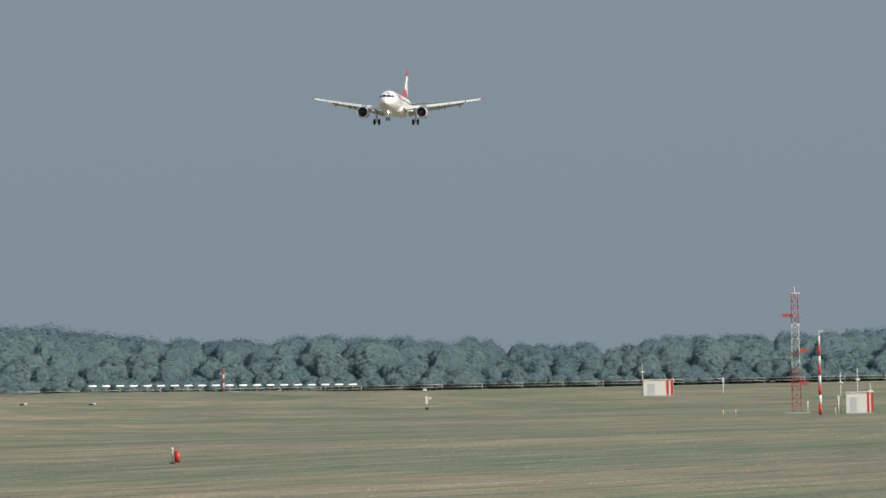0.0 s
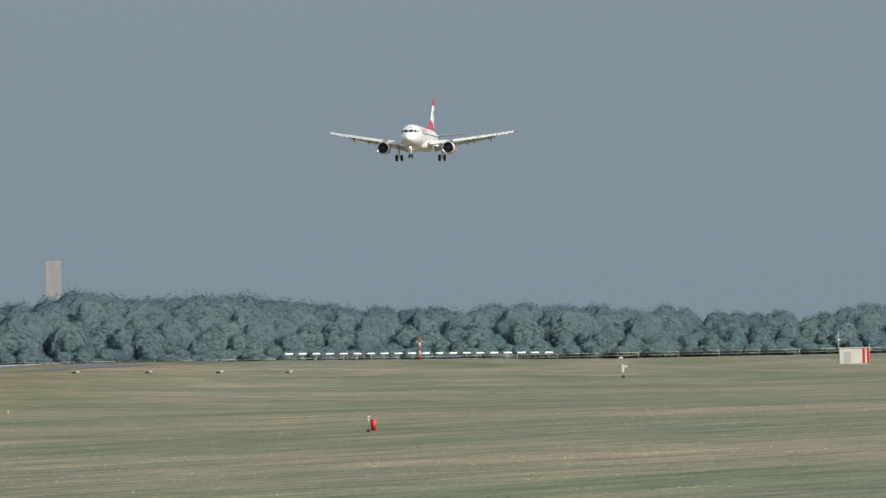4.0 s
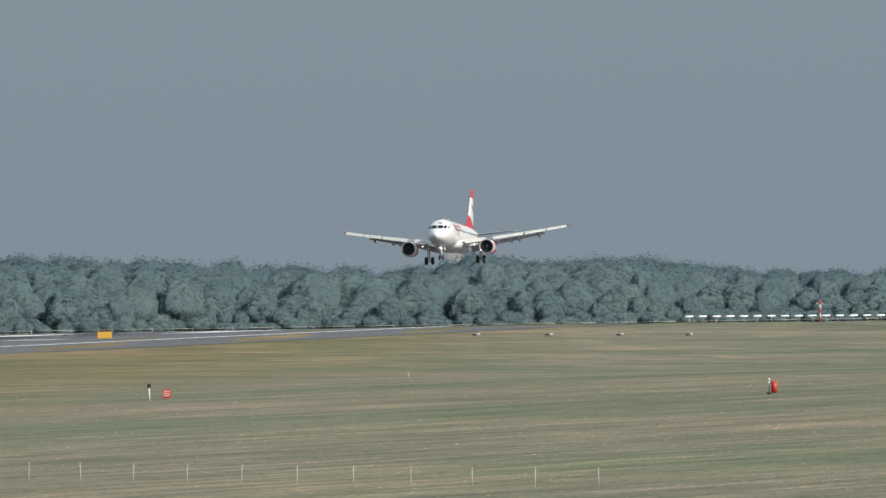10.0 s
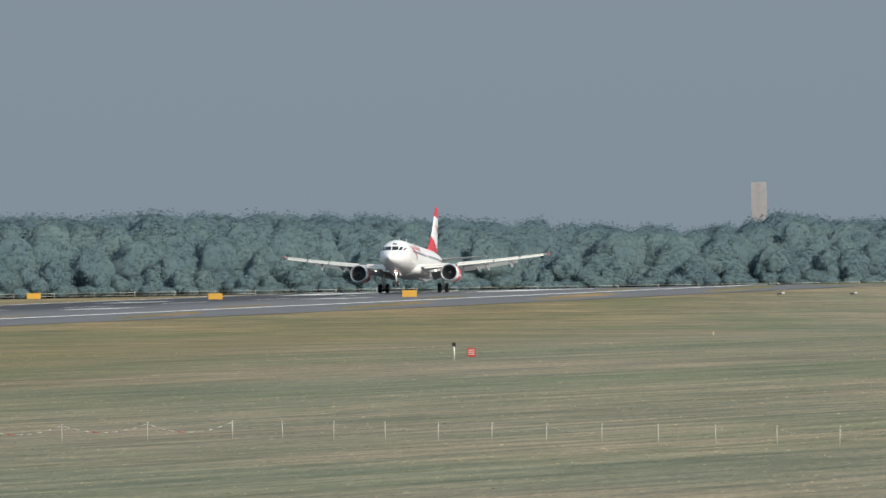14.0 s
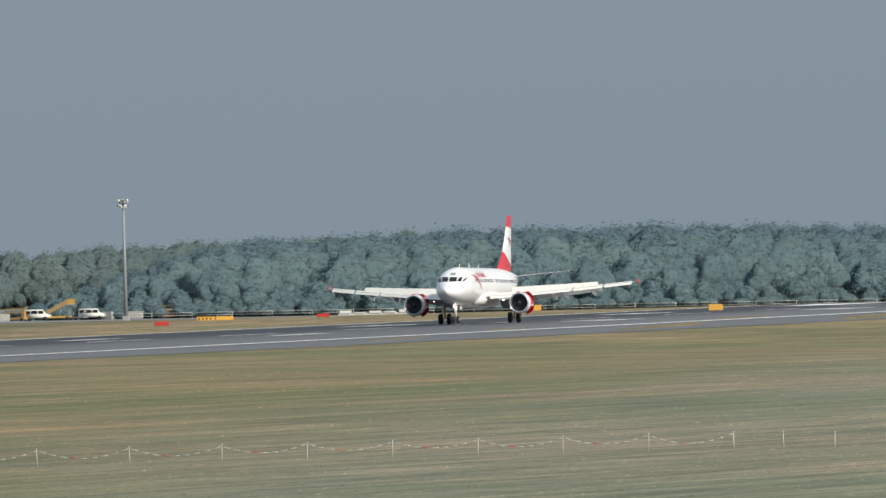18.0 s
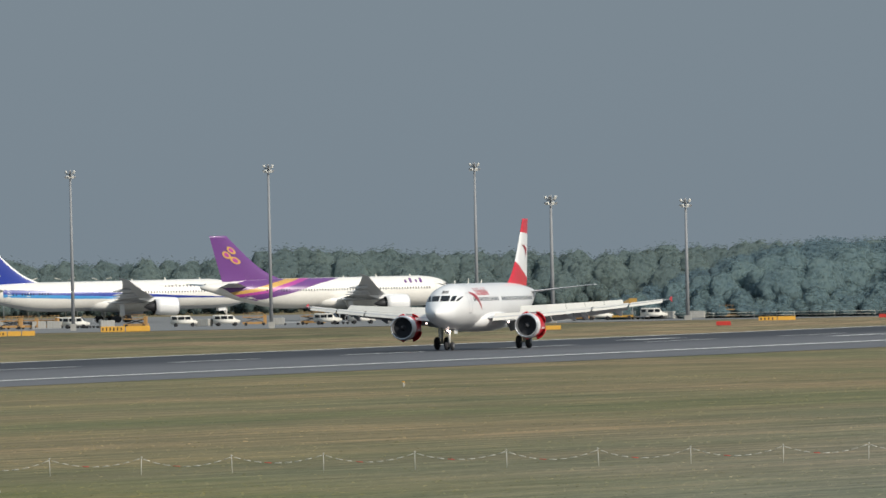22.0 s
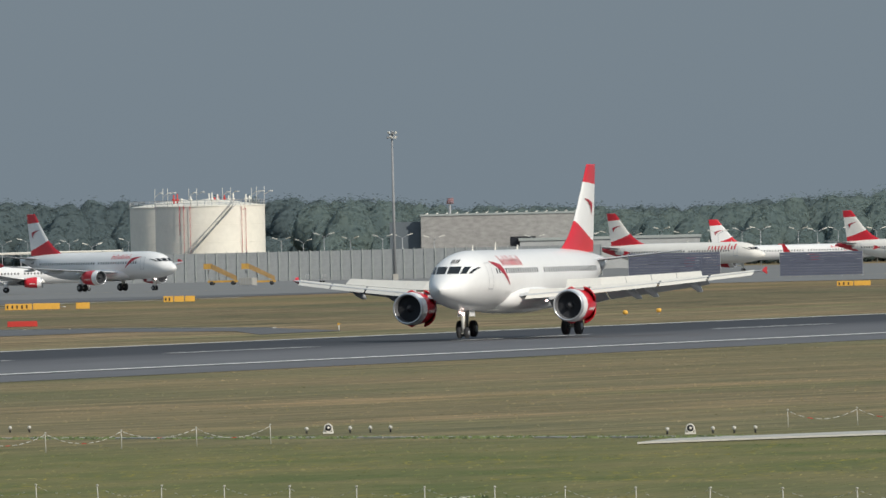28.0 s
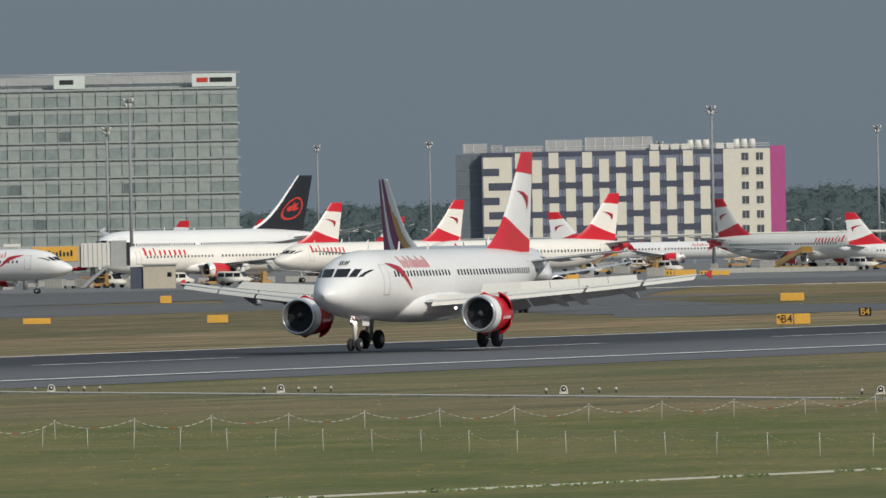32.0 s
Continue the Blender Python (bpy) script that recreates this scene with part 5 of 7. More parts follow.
silver = airliner("taxiing_silver_airliner", "silver-grey airliner with burgundy and gold fin, taxiing", NARROW_BODY, SILVER_HULL, headed(-352, 1250, -141), "taxiing airliners")


# ---------------------------------------------------------------- buildings
# haze is put into the hotel's window wall and wing, lifted paler and bluer
HOTELGLASS = mat("hazed_window_wall", (0.20, 0.225, 0.29), 0.3, var=0.25, scale=0.25)
HOTELWING = mat("hazed_blue_glazing", (0.155, 0.180, 0.205), 0.3, var=0.15, scale=0.3)
HOTELPANE = mat("grey_hotel_pane", (0.09, 0.10, 0.115), 0.2, var=0.2, scale=0.8)
TREETONE = mat("tree_toned_wall", (0.055, 0.070, 0.075), 0.35, var=0.2, scale=0.4)
WALLGREY = mat("grey_wall_panel", (0.27, 0.29, 0.30), 0.7, var=0.12, scale=0.25)
HOTELDARK = mat("dark_blue_cladding", (0.075, 0.085, 0.125), 0.5, var=0.1, scale=0.3)
HOTELCREAM = mat("cream_render", (0.74, 0.70, 0.60), 0.8, var=0.05, scale=0.2)
HOTELPINK = mat("pink_render", (0.46, 0.085, 0.26), 0.7, var=0.06, scale=0.2)
# office tones drawn close together, haze put into glass, bands and panes
OFFICEGLASS = mat("green_grey_glass", (0.25, 0.295, 0.285), 0.4, var=0.2, scale=0.35, other=(0.205, 0.25, 0.245), fine=3)
OFFICEBAND = mat("pale_spandrel", (0.35, 0.38, 0.37), 0.6, var=0.08, scale=0.3)
SIGNPALE = mat("pale_sign_board", (0.66, 0.72, 0.68), 0.5, var=0.05)
TIMBER = mat("grey_brick_cladding", (0.33, 0.322, 0.31), 0.85, var=0.3, scale=0.6, stretch=(1, 1, 2.4), bump=0.2)
TOWERPINK = mat("hazy_pinkish_concrete", (0.37, 0.36, 0.375), 0.9, var=0.08, scale=0.1)


def facade(a, b, base):
    """A frame with x along the wall from a to b and y into the building."""
    d = Vector((b[0] - a[0], b[1] - a[1], 0))
    return pose(a[0], a[1], base, 0, 0, math.degrees(math.atan2(d.y, d.x))), d.length


def hotel():
    m, wide = facade((-836.6, 3036.9), (-777.2, 3052.6), land(-800, 3040))
    root = thing("hotel", "hotel block with woven dark and cream facade and pink end wall", "hotel", m=m)
    top, deep = 24.0, 16.0

    def slab(name, x0, x1, y0, y1, z0, z1, material, parent=root, label=""):
        bm = bmesh.new()
        box(bm, x0, x1, y0, y1, z0, z1)
        return part(name, recalc(bm), material, parent, label, smooth=False)
    slab("wall", 0, wide, 0, deep, 0, top, HOTELGLASS, label="blue-grey window wall")
    slab("end_wall", wide + .01, wide + 3.2, 1.5, deep, 0, top + .4, HOTELPINK, label="pink end wall")
    slab("side_wing", -5.6, -.01, 3, deep + 2, 0, top - .3, HOTELWING, label="dark glazed side wing")
    for j in range(6):
        slab("wing_band", -5.62, -.02, 2.9, 2.99, top - 3.6 - j * 3.1, top - 3.4 - j * 3.1, HOTELGLASS)
    end = wide - 10.0
    levels = [top - 4.2 - 3.08 * i for i in range(6)]
    # dark bands, one a storey, with cream panels woven over every second one
    slab("dark_band", 6.7, end + 1.4, -.08, 0, top - 1.05, top - .02, HOTELDARK, label="dark blue band")
    for z in levels:
        slab("dark_band", 6.7, end + 1.2, -.08, 0, z - .82, z + .82, HOTELDARK)
    for i in range(12):
        x = wide - 14.95 - 3.58 * (11 - i)
        over = [z for j, z in enumerate(levels) if (j + i) % 2]
        for z in over:
            slab("facade_panel", x, x + 2.1, -.2, -.085, max(.2, z - 2.42), z + 2.42, HOTELCREAM, label="upright cream panel")
        if (i % 2) == 0:
            slab("facade_panel", x, x + 2.1, -.2, -.085, levels[0] + .66, top - .25, HOTELCREAM, label="short cream panel")
    for i in range(13):                                  # reveals beside the panels
        x = wide - 14.95 - 3.58 * (11 - i) - .75
        if x < end:
            slab("mullion", x - .05, x + .05, -.05, 0, .3, top - 1.1, HOTELDARK)
    slab("corner_panel", .3, 6.4, -.10, 0, .2, top - 1.0, HOTELCREAM, label="cream corner with comb-like slots")
    slab("dark_band", 0, 6.6, -.14, -.101, top - .98, top - .02, HOTELDARK)
    for j, z in enumerate(levels):
        x0, x1 = (.0, 3.7) if j % 2 == 0 else (1.4, 6.62)
        slab("comb_slot", x0, x1, -.14, -.101, z - .8, z + .8, HOTELDARK, label="dark slot of the comb")
    slab("end_bay", end, wide - .01, -.22, 0, .2, top - .1, HOTELCREAM, label="cream end bay with windows")
    for j in range(7):
        for i in range(2):
            x, z = end + 3.9 + i * 3.1, top - 2.6 - j * 3.08
            w = slab("window", x, x + 1.5, -.25, -.21, z, z + 1.6, HOTELPANE)
            slab("window_sill", x - .08, x + 1.58, -.32, -.25, z - .12, z, OFFWHITE, w)
            slab("window_bar", x + .72, x + .78, -.27, -.251, z, z + 1.6, OFFWHITE, w)
    for x0, x1, h, mt in ((-4, 1.2, 2.0, PANELGREY), (2, 4.5, 1.7, STEEL), (5, 13, 1.3, PANELGREY), (13.6, 21.5, 2.5, PANELGREY), (22, 36.5, 2.9, PANELGREY), (37.5, 43, 1.1, STEEL)):
        r = slab("roof_plant", x0, x1, 4, 10, top - .02, top + h, mt)
        for q in range(int((x1 - x0) / 2)):
            slab("louvre", x0 + q * 2 + .2, x0 + q * 2 + .35, 3.9, 3.99, top + .2, top + h - .1, OFFWHITE, r)
    for x in (44.5, 46.2, 47.9, 54.3, 56.0, 57.7):
        bm = bmesh.new()
        tube(bm, (x, 5, top), (x, 5, top + 2.0), .8, .62, 10)
        part("roof_fan", recalc(bm), OFFWHITE, root)
    for x in (36, 38.2, 40.4, 42.6, 50.0, 52.2):
        slab("roof_unit", x, x + 1.7, 2.5, 4, top - .01, top + 1.2, OFFWHITE)
    for i in range(int(wide / 2)):
        bm = bmesh.new()
        tube(bm, (i * 2 + .3, .3, top), (i * 2 + .3, .3, top + 1.0), .04, None, 4)
        part("rail_post", recalc(bm), OFFWHITE, root)
    for z in (.5, 1.0):
        bm = bmesh.new()
        tube(bm, (0, .3, top + z), (wide, .3, top + z), .05, None, 4)
        part("roof_rail", recalc(bm), OFFWHITE, root)


def office():
    m, wide = facade((-985, 2993), (-886.4, 3022.7), land(-930, 3010))
    root = thing("office_block", "tall glazed office block with pale floor bands", "office building", m=m)
    top = 42.4
    bm = bmesh.new()
    box(bm, 0, wide, .4, 22, 0, top - 3.2)
    part("body", recalc(bm), OFFICEGLASS, root, smooth=False)
    storey = 3.72
    n = int((top - 3.4) / storey)
    for j in range(n + 1):
        z = (top - 3.4) - j * storey
        bm = bmesh.new()
        box(bm, -.3, wide + .5, -.1, .38, z - .22, z + .14)
        part("floor_band", recalc(bm), OFFICEBAND, root, smooth=False)
    for j in range(n):
        z = (top - 3.4) - j * storey
        bm = bmesh.new()
        box(bm, 0, wide, .3, .39, z - 1.4, z - .25)
        part("spandrel", recalc(bm), OFFICEBAND, root, smooth=False)
    k = int(wide / 2.7)
    rnd = random.Random(5)
    shade = [mat("pale_blind", (0.31, 0.35, 0.335), 0.7, var=0.15, scale=.6), mat("dark_office_pane", (0.15, 0.185, 0.185), 0.3, var=0.2), OFFICEGLASS]
    for i in range(k):
        bm = bmesh.new()
        box(bm, i * 2.7 - .06, i * 2.7 + .06, .12, .4, 0, top - 3.4)
        part("mullion", recalc(bm), OFFICEBAND, root, smooth=False)
    for j in range(n):
        for i in range(k):
            if i < k - 24:
                continue
            bm = bmesh.new()
            z = (top - 3.4) - (j + 1) * storey
            box(bm, i * 2.7 + .12, i * 2.7 + 2.58, .36, .395, z + .2, z + 2.2)
            q = rnd.random()
            part("pane", recalc(bm), shade[0] if q < .5 else shade[2] if q < .97 else shade[1], root, smooth=False)
    # crown: set-back top floor behind a frame
    bm = bmesh.new()
    box(bm, 0, wide - 1, 3, 20, top - 3.2, top - .5)
    part("top_floor", recalc(bm), PANELGREY, root, smooth=False)
    bm = bmesh.new()
    for z in (top - .35, top):
        tube(bm, (-.5, .2, z), (wide + .6, .2, z), .12, None, 6)
    for i in range(0, k + 1, 2):
        tube(bm, (i * 2.7, .2, top - 3.3), (i * 2.7, .2, top), .07, None, 5)
    part("crown_frame", recalc(bm), STEEL, root)
    for x0, x1, bars_at in ((wide - 9.6, wide - .2, ((1.0, 3.4, SIGNRED), (3.8, 8.6, DARKMET))), (wide - 39, wide - 32.4, ((1.2, 4.2, DARKMET),))):
        bm = bmesh.new()
        box(bm, x0, x1, -.12, .1, top - 3.1, top - .4)
        s = part("roof_sign", recalc(bm), SIGNPALE, root, "pale roof sign with plain bars", smooth=False)
        for a, b, mt in bars_at:
            bm = bmesh.new()
            box(bm, x0 + a, x0 + b, -.16, -.125, top - 2.2, top - 1.2)
            part("sign_bar", recalc(bm), mt, s, smooth=False)


def tank(x, y, r, h, dome, name_label):
    root = thing("fuel_tank", name_label, "storage tank", "fuel tanks", m=pose(x, y, land(x, y)))
    bm = bmesh.new()
    turned(bm, [(0, r), (h * .33, r), (h * .66, r), (h, r)], 72, "Z")
    part("shell", bm, CREAM, root)
    for z in (h * .25, h * .5, h * .75):
        bm = bmesh.new()
        turned(bm, [(z - .04, r), (z - .04, r + .05), (z + .04, r + .05), (z + .04, r)], 72, "Z")
        part("weld_ring", bm, CREAM, root)
    bm = bmesh.new()
    turned(bm, [(h, r + .15), (h + .18, r + .15), (h + .25, r * .96), (h + dome * .6, r * .5), (h + dome, .05)], 72, "Z")
    part("roof", bm, CREAM, root)
    bm = bmesh.new()
    n = 48
    for i in range(n):
        a = i * math.tau / n
        tube(bm, (r * math.cos(a), r * math.sin(a), h + .2), (r * math.cos(a), r * math.sin(a), h + 1.35), .045, None, 4)
    for z in (.75, 1.35):
        turned(bm, [(h + z - .04, r - .04), (h + z - .04, r + .04), (h + z + .04, r + .04), (h + z + .04, r - .04), (h + z - .04, r - .04)], 48, "Z")
    part("rail", recalc(bm), STEEL, root)
    return root


TANK_A, TANK_B = (-710.5, 3120.1), (-724.9, 3157.9)


def tanks():
    h = 15.2
    t = tank(*TANK_A, 11.7, h, 1.7, "big cream fuel tank with steel stair and red pipes")
    tank(*TANK_B, 11.6, h, 1.7, "cream fuel tank standing behind another")
    # stair winding up the front
    bm = bmesh.new()
    a0, a1, n = radians(-116), radians(-52), 30
    for i in range(n):
        a = a0 + (a1 - a0) * i / n
        z = 1.0 + (h - .6) * i / n
        q = pose(12.4 * math.cos(a), 12.4 * math.sin(a), z, 0, 0, math.degrees(a))
        box(bm, -.5, .5, -.22, .22, -.04, .04, q)
    for rr in (11.85, 12.95):
        for dz in (.0, 1.1):
            for i in range(n):
                p = [(rr * math.cos(a0 + (a1 - a0) * j / n), rr * math.sin(a0 + (a1 - a0) * j / n), 1.0 + (h - .6) * j / n + dz) for j in (i, i + 1)]
                tube(bm, p[0], p[1], .055, None, 4)
                if i % 3 == 0 and dz:
                    tube(bm, p[0], (p[0][0], p[0][1], p[0][2] - 1.1), .03, None, 4)
    part("stair", recalc(bm), STEEL, t, "grey steel stair winding up the tank", smooth=False)
    for a in (-110, -105, -98, -43, -38):
        bm = bmesh.new()
        p = (12.0 * math.cos(radians(a)), 12.0 * math.sin(radians(a)))
        tube(bm, (*p, h * (.02 if a != -110 else .6)), (*p, h + .2 if a < -60 else h * .95), .05, None, 6)
        tube(bm, (*p, h * .95), (11.5 * math.cos(radians(a)), 11.5 * math.sin(radians(a)), h + .3), .05, None, 6)
        part("pipe", recalc(bm), DEEPRED, t, "red pipe up the tank wall")
    bm = bmesh.new()
    tube(bm, (12.1 * math.cos(radians(-43)), 12.1 * math.sin(radians(-43)), h * .95), (12.1 * math.cos(radians(-38)), 12.1 * math.sin(radians(-38)), h * .95), .05, None, 6)
    part("pipe", recalc(bm), DEEPRED, t)
    rnd = random.Random(3)
    for i in range(14):
        a, rr = rnd.uniform(0, math.tau), rnd.uniform(1, 10)
        bm = bmesh.new()
        tube(bm, (rr * math.cos(a), rr * math.sin(a), h + .3), (rr * math.cos(a), rr * math.sin(a), h + 1.4 + rnd.uniform(.4, 1.6)), .16, None, 6)
        box(bm, rr * math.cos(a) - .35, rr * math.cos(a) + .35, rr * math.sin(a) - .2, rr * math.sin(a) + .2, h + 1.3, h + 1.7)
        part("roof_vent", recalc(bm), SIGNRED if i % 3 == 0 else OFFWHITE, t)
    for i in range(10):
        a = math.tau * i / 10 + .3
        bm = bmesh.new()
        x, y = 11.7 * math.cos(a), 11.7 * math.sin(a)
        tube(bm, (x, y, h), (x, y, h + 4.0), .05, None, 5)
        tube(bm, (x, y, h + 2.3), (x + 1.2, y - .2, h + 3.1), .05, None, 5)
        box(bm, x + .9, x + 1.9, y - .35, y - .05, h + 3.0, h + 3.15)
        part("roof_lamp", recalc(bm), OFFWHITE, t)


def hall():
    m, wide = facade((-698.0, 3276.5), (-663.3, 3283.7), land(-680, 3280))
    root = thing("flat_hall", "long flat grey hall with dark loading bay", "hall", m=m)
    bm = bmesh.new()
    box(bm, 0, wide, 0, 30, 0, 12.6)
    part("wall", recalc(bm), TIMBER, root, smooth=False)
    # stands for the hall's shaded side wall, shade put into its colour
    bm = bmesh.new()
    box(bm, -7, -.01, 3, 30, 0, 11.4)
    part("side_block", recalc(bm), mat("hall_side_shade", (0.12, 0.145, 0.165), 0.8, scale=0.4), root, "side block with shade in its dark colour", smooth=False)
    bm = bmesh.new()
    box(bm, -.2, wide + .2, -.2, 30.2, 12.58, 13.0)
    part("roof_edge", recalc(bm), OFFICEBAND, root, smooth=False)
    bm = bmesh.new()
    box(bm, wide * .56, wide * .72, -.1, .05, 5.0, 7.6)
    part("loading_bay", recalc(bm), BLACKP, root, smooth=False)
    bm = bmesh.new()
    box(bm, wide * .62, wide * 1.75, -8, 8, 0, 6.6)
    part("annex", recalc(bm), PANELGREY, root, smooth=False)
    bm = bmesh.new()
    box(bm, wide * .62 - .3, wide * 1.75 + .3, -8.3, 8.3, 6.58, 7.2)
    part("annex_roof", recalc(bm), OFFICEBAND, root, smooth=False)
    for i in range(16):
        bm = bmesh.new()
        x = 1 + i * wide / 16
        tube(bm, (x, 3, 12.9), (x + .7, 3, 13.25), .16, .12, 6)
        part("roof_light", recalc(bm), OFFWHITE, root)


def blast_wall():
    a, b = (-649.1, 2775.1), (-560.4, 2794.4)
    m, wide = facade(a, b, land(-620, 2800) - .3)
    root = thing("noise_wall", "long grey corrugated noise wall behind the apron", "wall", m=m, kind="structure")
    n = 46
    w = wide / n
    me = None
    for i in range(n):
        if me is None:
            bm = bmesh.new()
            box(bm, .06, w - .06, -.1, .1, 0, 5.9)
            for k in range(6):
                box(bm, .08, w - .08, -.125, -.1, .3 + k * .92, 1.08 + k * .92)
            ob = part("panel", recalc(bm), WALLGREY, root, smooth=False)
            me = ob.data
        else:
            ob = new("panel", me)
            ob.parent = root
        ob.location = (i * w, 0, 0)
    pm = None
    for i in range(0, n + 1):
        if pm is None:
            bm = bmesh.new()
            box(bm, -.09, .09, -.28, .2, 0, 6.1)
            ob = part("post", recalc(bm), OFFICEBAND, root, smooth=False)
            pm = ob.data
        else:
            ob = new("post", pm)
            ob.parent = root
        ob.location = (i * w, 0, 0)


def plain_block(name, label, category, a, b, deep, h, material):
    m, wide = facade(a, b, land(*a))
    root = thing(name, label, category, m=m)
    bm = bmesh.new()
    box(bm, 0, wide, 0, deep, 0, h)
    part("wall", recalc(bm), material, root, smooth=False)
    return root, wide


hotel()
office()
tanks()
hall()
blast_wall()
# haze put into the tower's colours: wall, slot and windows kept nearly alike
tw, w = plain_block("distant_tower_block", "pale pinkish tower block far off in the haze", "tower block", (-184.3, 4696.4), (-179.5, 4696.6), 6, 25.5, TOWERPINK)
bm = bmesh.new()
box(bm, w * .44, w * .56, -.08, .02, 4, 25.2)
part("stair_slot", recalc(bm), mat("shaded_slot", (0.345, 0.34, 0.355), 0.9), tw, "darker upright slot", smooth=False)
for i in range(9):
    bm = bmesh.new()
    box(bm, .2, w - .2, -.05, .01, 3 + i * 2.4, 3.9 + i * 2.4)
    part("window_band", recalc(bm), mat("hazy_window", (0.36, 0.35, 0.365), 0.8) if i == 0 else bpy.data.materials["hazy_window"], tw, smooth=False)
# wall added under the roof, toned dark like the trees showing there
pier, w = plain_block("pier_roof", "long pale roofed walkway behind the parked jets", "walkway", (-600.5, 3448.1), (-567.1, 3453.7), 8, 8.3, TREETONE)
bm = bmesh.new()
box(bm, -1, w + 1, -1, 9, 8.31, 9.7)
part("roof", recalc(bm), OFFWHITE, pier, "pale flat roof", smooth=False)


RADARRED = mat("pale_radar_red", (0.34, 0.19, 0.20), 0.6, var=0.15, scale=0.6)


def radar(x, y, h):
    root = thing("radar_aerial", "small red radar aerial on a pole above the trees", "radar", "radar aerials", pose(x, y, land(x, y)))
    bm = bmesh.new()
    tube(bm, (0, 0, 0), (0, 0, h - 1.5), .5, .3, 8)
    part("tower", recalc(bm), STEEL, root)
    bm = bmesh.new()
    for i in range(7):
        a = i * .28 - .84
        tube(bm, (1.0 * math.sin(a), -.4 + .5 * a * a, h - 1.3), (.8 * math.sin(a) + .25, -.2 + .5 * a * a, h - .1), .10, None, 5)
    for z in (h - 1.2, h - .6, h - .1):
        tube(bm, (-.8, .1, z), (.9, .1, z + .15), .09, None, 5)
    part("dish", recalc(bm), RADARRED, root)


radar(*(-726.7, 3444.2), 16.8)
radar(*(-562.2, 3474.8), 16.9)
shed, w = plain_block("low_sheds", "row of low white sheds by the wood", "shed", (-255.9, 2547.2), (-240.8, 2548.6), 6, .75, OFFWHITE)
for i in range(6):
    bm = bmesh.new()
    box(bm, i * w / 6 + .3, (i + 1) * w / 6 - .3, -.2, 5.5, .76, .9 + (.35, 0, .2, .1, .3, 0)[i])
    part("roof_bay", recalc(bm), OFFWHITE, shed, smooth=False)


def pipe_rack():
    a, b = (-800.0, 2839.0), (-672.0, 2872.5)
    m, wide = facade(a, b, land(*b))
    root = thing("pipe_rack", "long low steel rack carrying a pale pipe past the tanks", "pipe rack", m=m)
    for dy, z, r in ((0, 5.95, .16), (.7, 5.75, .13)):
        bm = bmesh.new()
        tube(bm, (0, dy, z), (wide, dy, z + .35), r, None, 8)
        part("pipe", recalc(bm), OFFWHITE, root, "pale insulated pipe")
    n = 20
    for i in range(n + 1):
        x = wide * i / n
        bm = bmesh.new()
        box(bm, x - .12, x + .12, -.1, .14, -.3, 5.6 + .35 * i / n)
        box(bm, x - .1, x + .1, -.4, 1.1, 5.4 + .35 * i / n, 5.6 + .35 * i / n)
        part("trestle", recalc(bm), STEEL, root, smooth=False)


pipe_rack()


def blast_fence(a, b, h):
    m, wide = facade(a, b, land(*a))
    root = thing("blast_fence", "dark blue-grey slatted blast fence on the apron", "fence", "blast fences", m)
    n = max(4, int(wide / 1.6))
    for i in range(n + 1):
        bm = bmesh.new()
        box(bm, wide * i / n - .08, wide * i / n + .08, -.1, .3, 0, h + .1)
        part("post", recalc(bm), STEEL, root, smooth=False)
    for j in range(9):
        bm = bmesh.new()
        z = .25 + j * (h - .2) / 9
        loft(bm, [[(x, -.18, z), (x, -.10, z + (h - .2) / 9 - .03), (x, -.04, z + (h - .2) / 9 - .03), (x, -.12, z)] for x in (0, wide)])
        part("slat", recalc(bm), HOTELDARK, root, smooth=False)


blast_fence((-473.6, 2515.8), (-459.8, 2518.4), 4.2)
blast_fence((-498.9, 2510.9), (-483.6, 2513.9), 4.4)


# ---------------------------------------------------------------- masts, signs, fences and small things
MASTGREY = mat("weathered_mast_grey", (0.27, 0.28, 0.29), 0.65, var=0.12, scale=0.8)


def flood_mast(x, y, h):
    root = thing("floodlight_mast", "tall galvanised apron floodlight mast", "light mast", "floodlight masts", pose(x, y, land(x, y)))
    bm = bmesh.new()
    tube(bm, (0, 0, -.2), (0, 0, h - .4), .33, .17, 12)
    part("pole", recalc(bm), MASTGREY, root)
    bm = bmesh.new()
    turned(bm, [(h - 1.2, .1), (h - 1.2, .62), (h - 1.0, .62), (h - 1.0, .1)], 16, "Z")
    part("ring", recalc(bm), MASTGREY, root)
    for i in range(7):
        a = math.pi * (1.02 + i * .16)
        bm = bmesh.new()
        q = pose(.80 * math.cos(a), .80 * math.sin(a), h - (.75 if i % 2 else 1.6), 30, 0, math.degrees(a) + 90)
        box(bm, -.22, .22, -.12, .12, -.22, .22, q)
        part("lamp_head", recalc(bm), OFFWHITE if i % 3 else MASTGREY, root, smooth=False)
    bm = bmesh.new()
    box(bm, -.5, .5, -.5, .5, 0, 1.2)
    part("footing", recalc(bm), CONCRETE, root, smooth=False)
    return root


mast28 = flood_mast(-325.3, 2523.1, 28)
for x, y, h in ((-356.2, 2492.7, 28), (-398.9, 2551.0, 28), (-437.9, 2605.5, 28), (-479.9, 2675.3, 28), (-582.4, 2710.1, 28), (-614.1, 2373.9, 28), (-724.7, 2935.9, 28),
                (-877.6, 3342.7, 28), (-889.2, 3184.2, 28), (-924.4, 3215.8, 28), (-772.5, 2549.5, 28), (-813.6, 2608.0, 28)):
    copy_thing(mast28, pose(x, y, land(x, y), 0, 0, (x * 7) % 25))
flood_mast(-267.4, 2159.5, 19)
flood_mast(-269.0, 2344.6, 20)
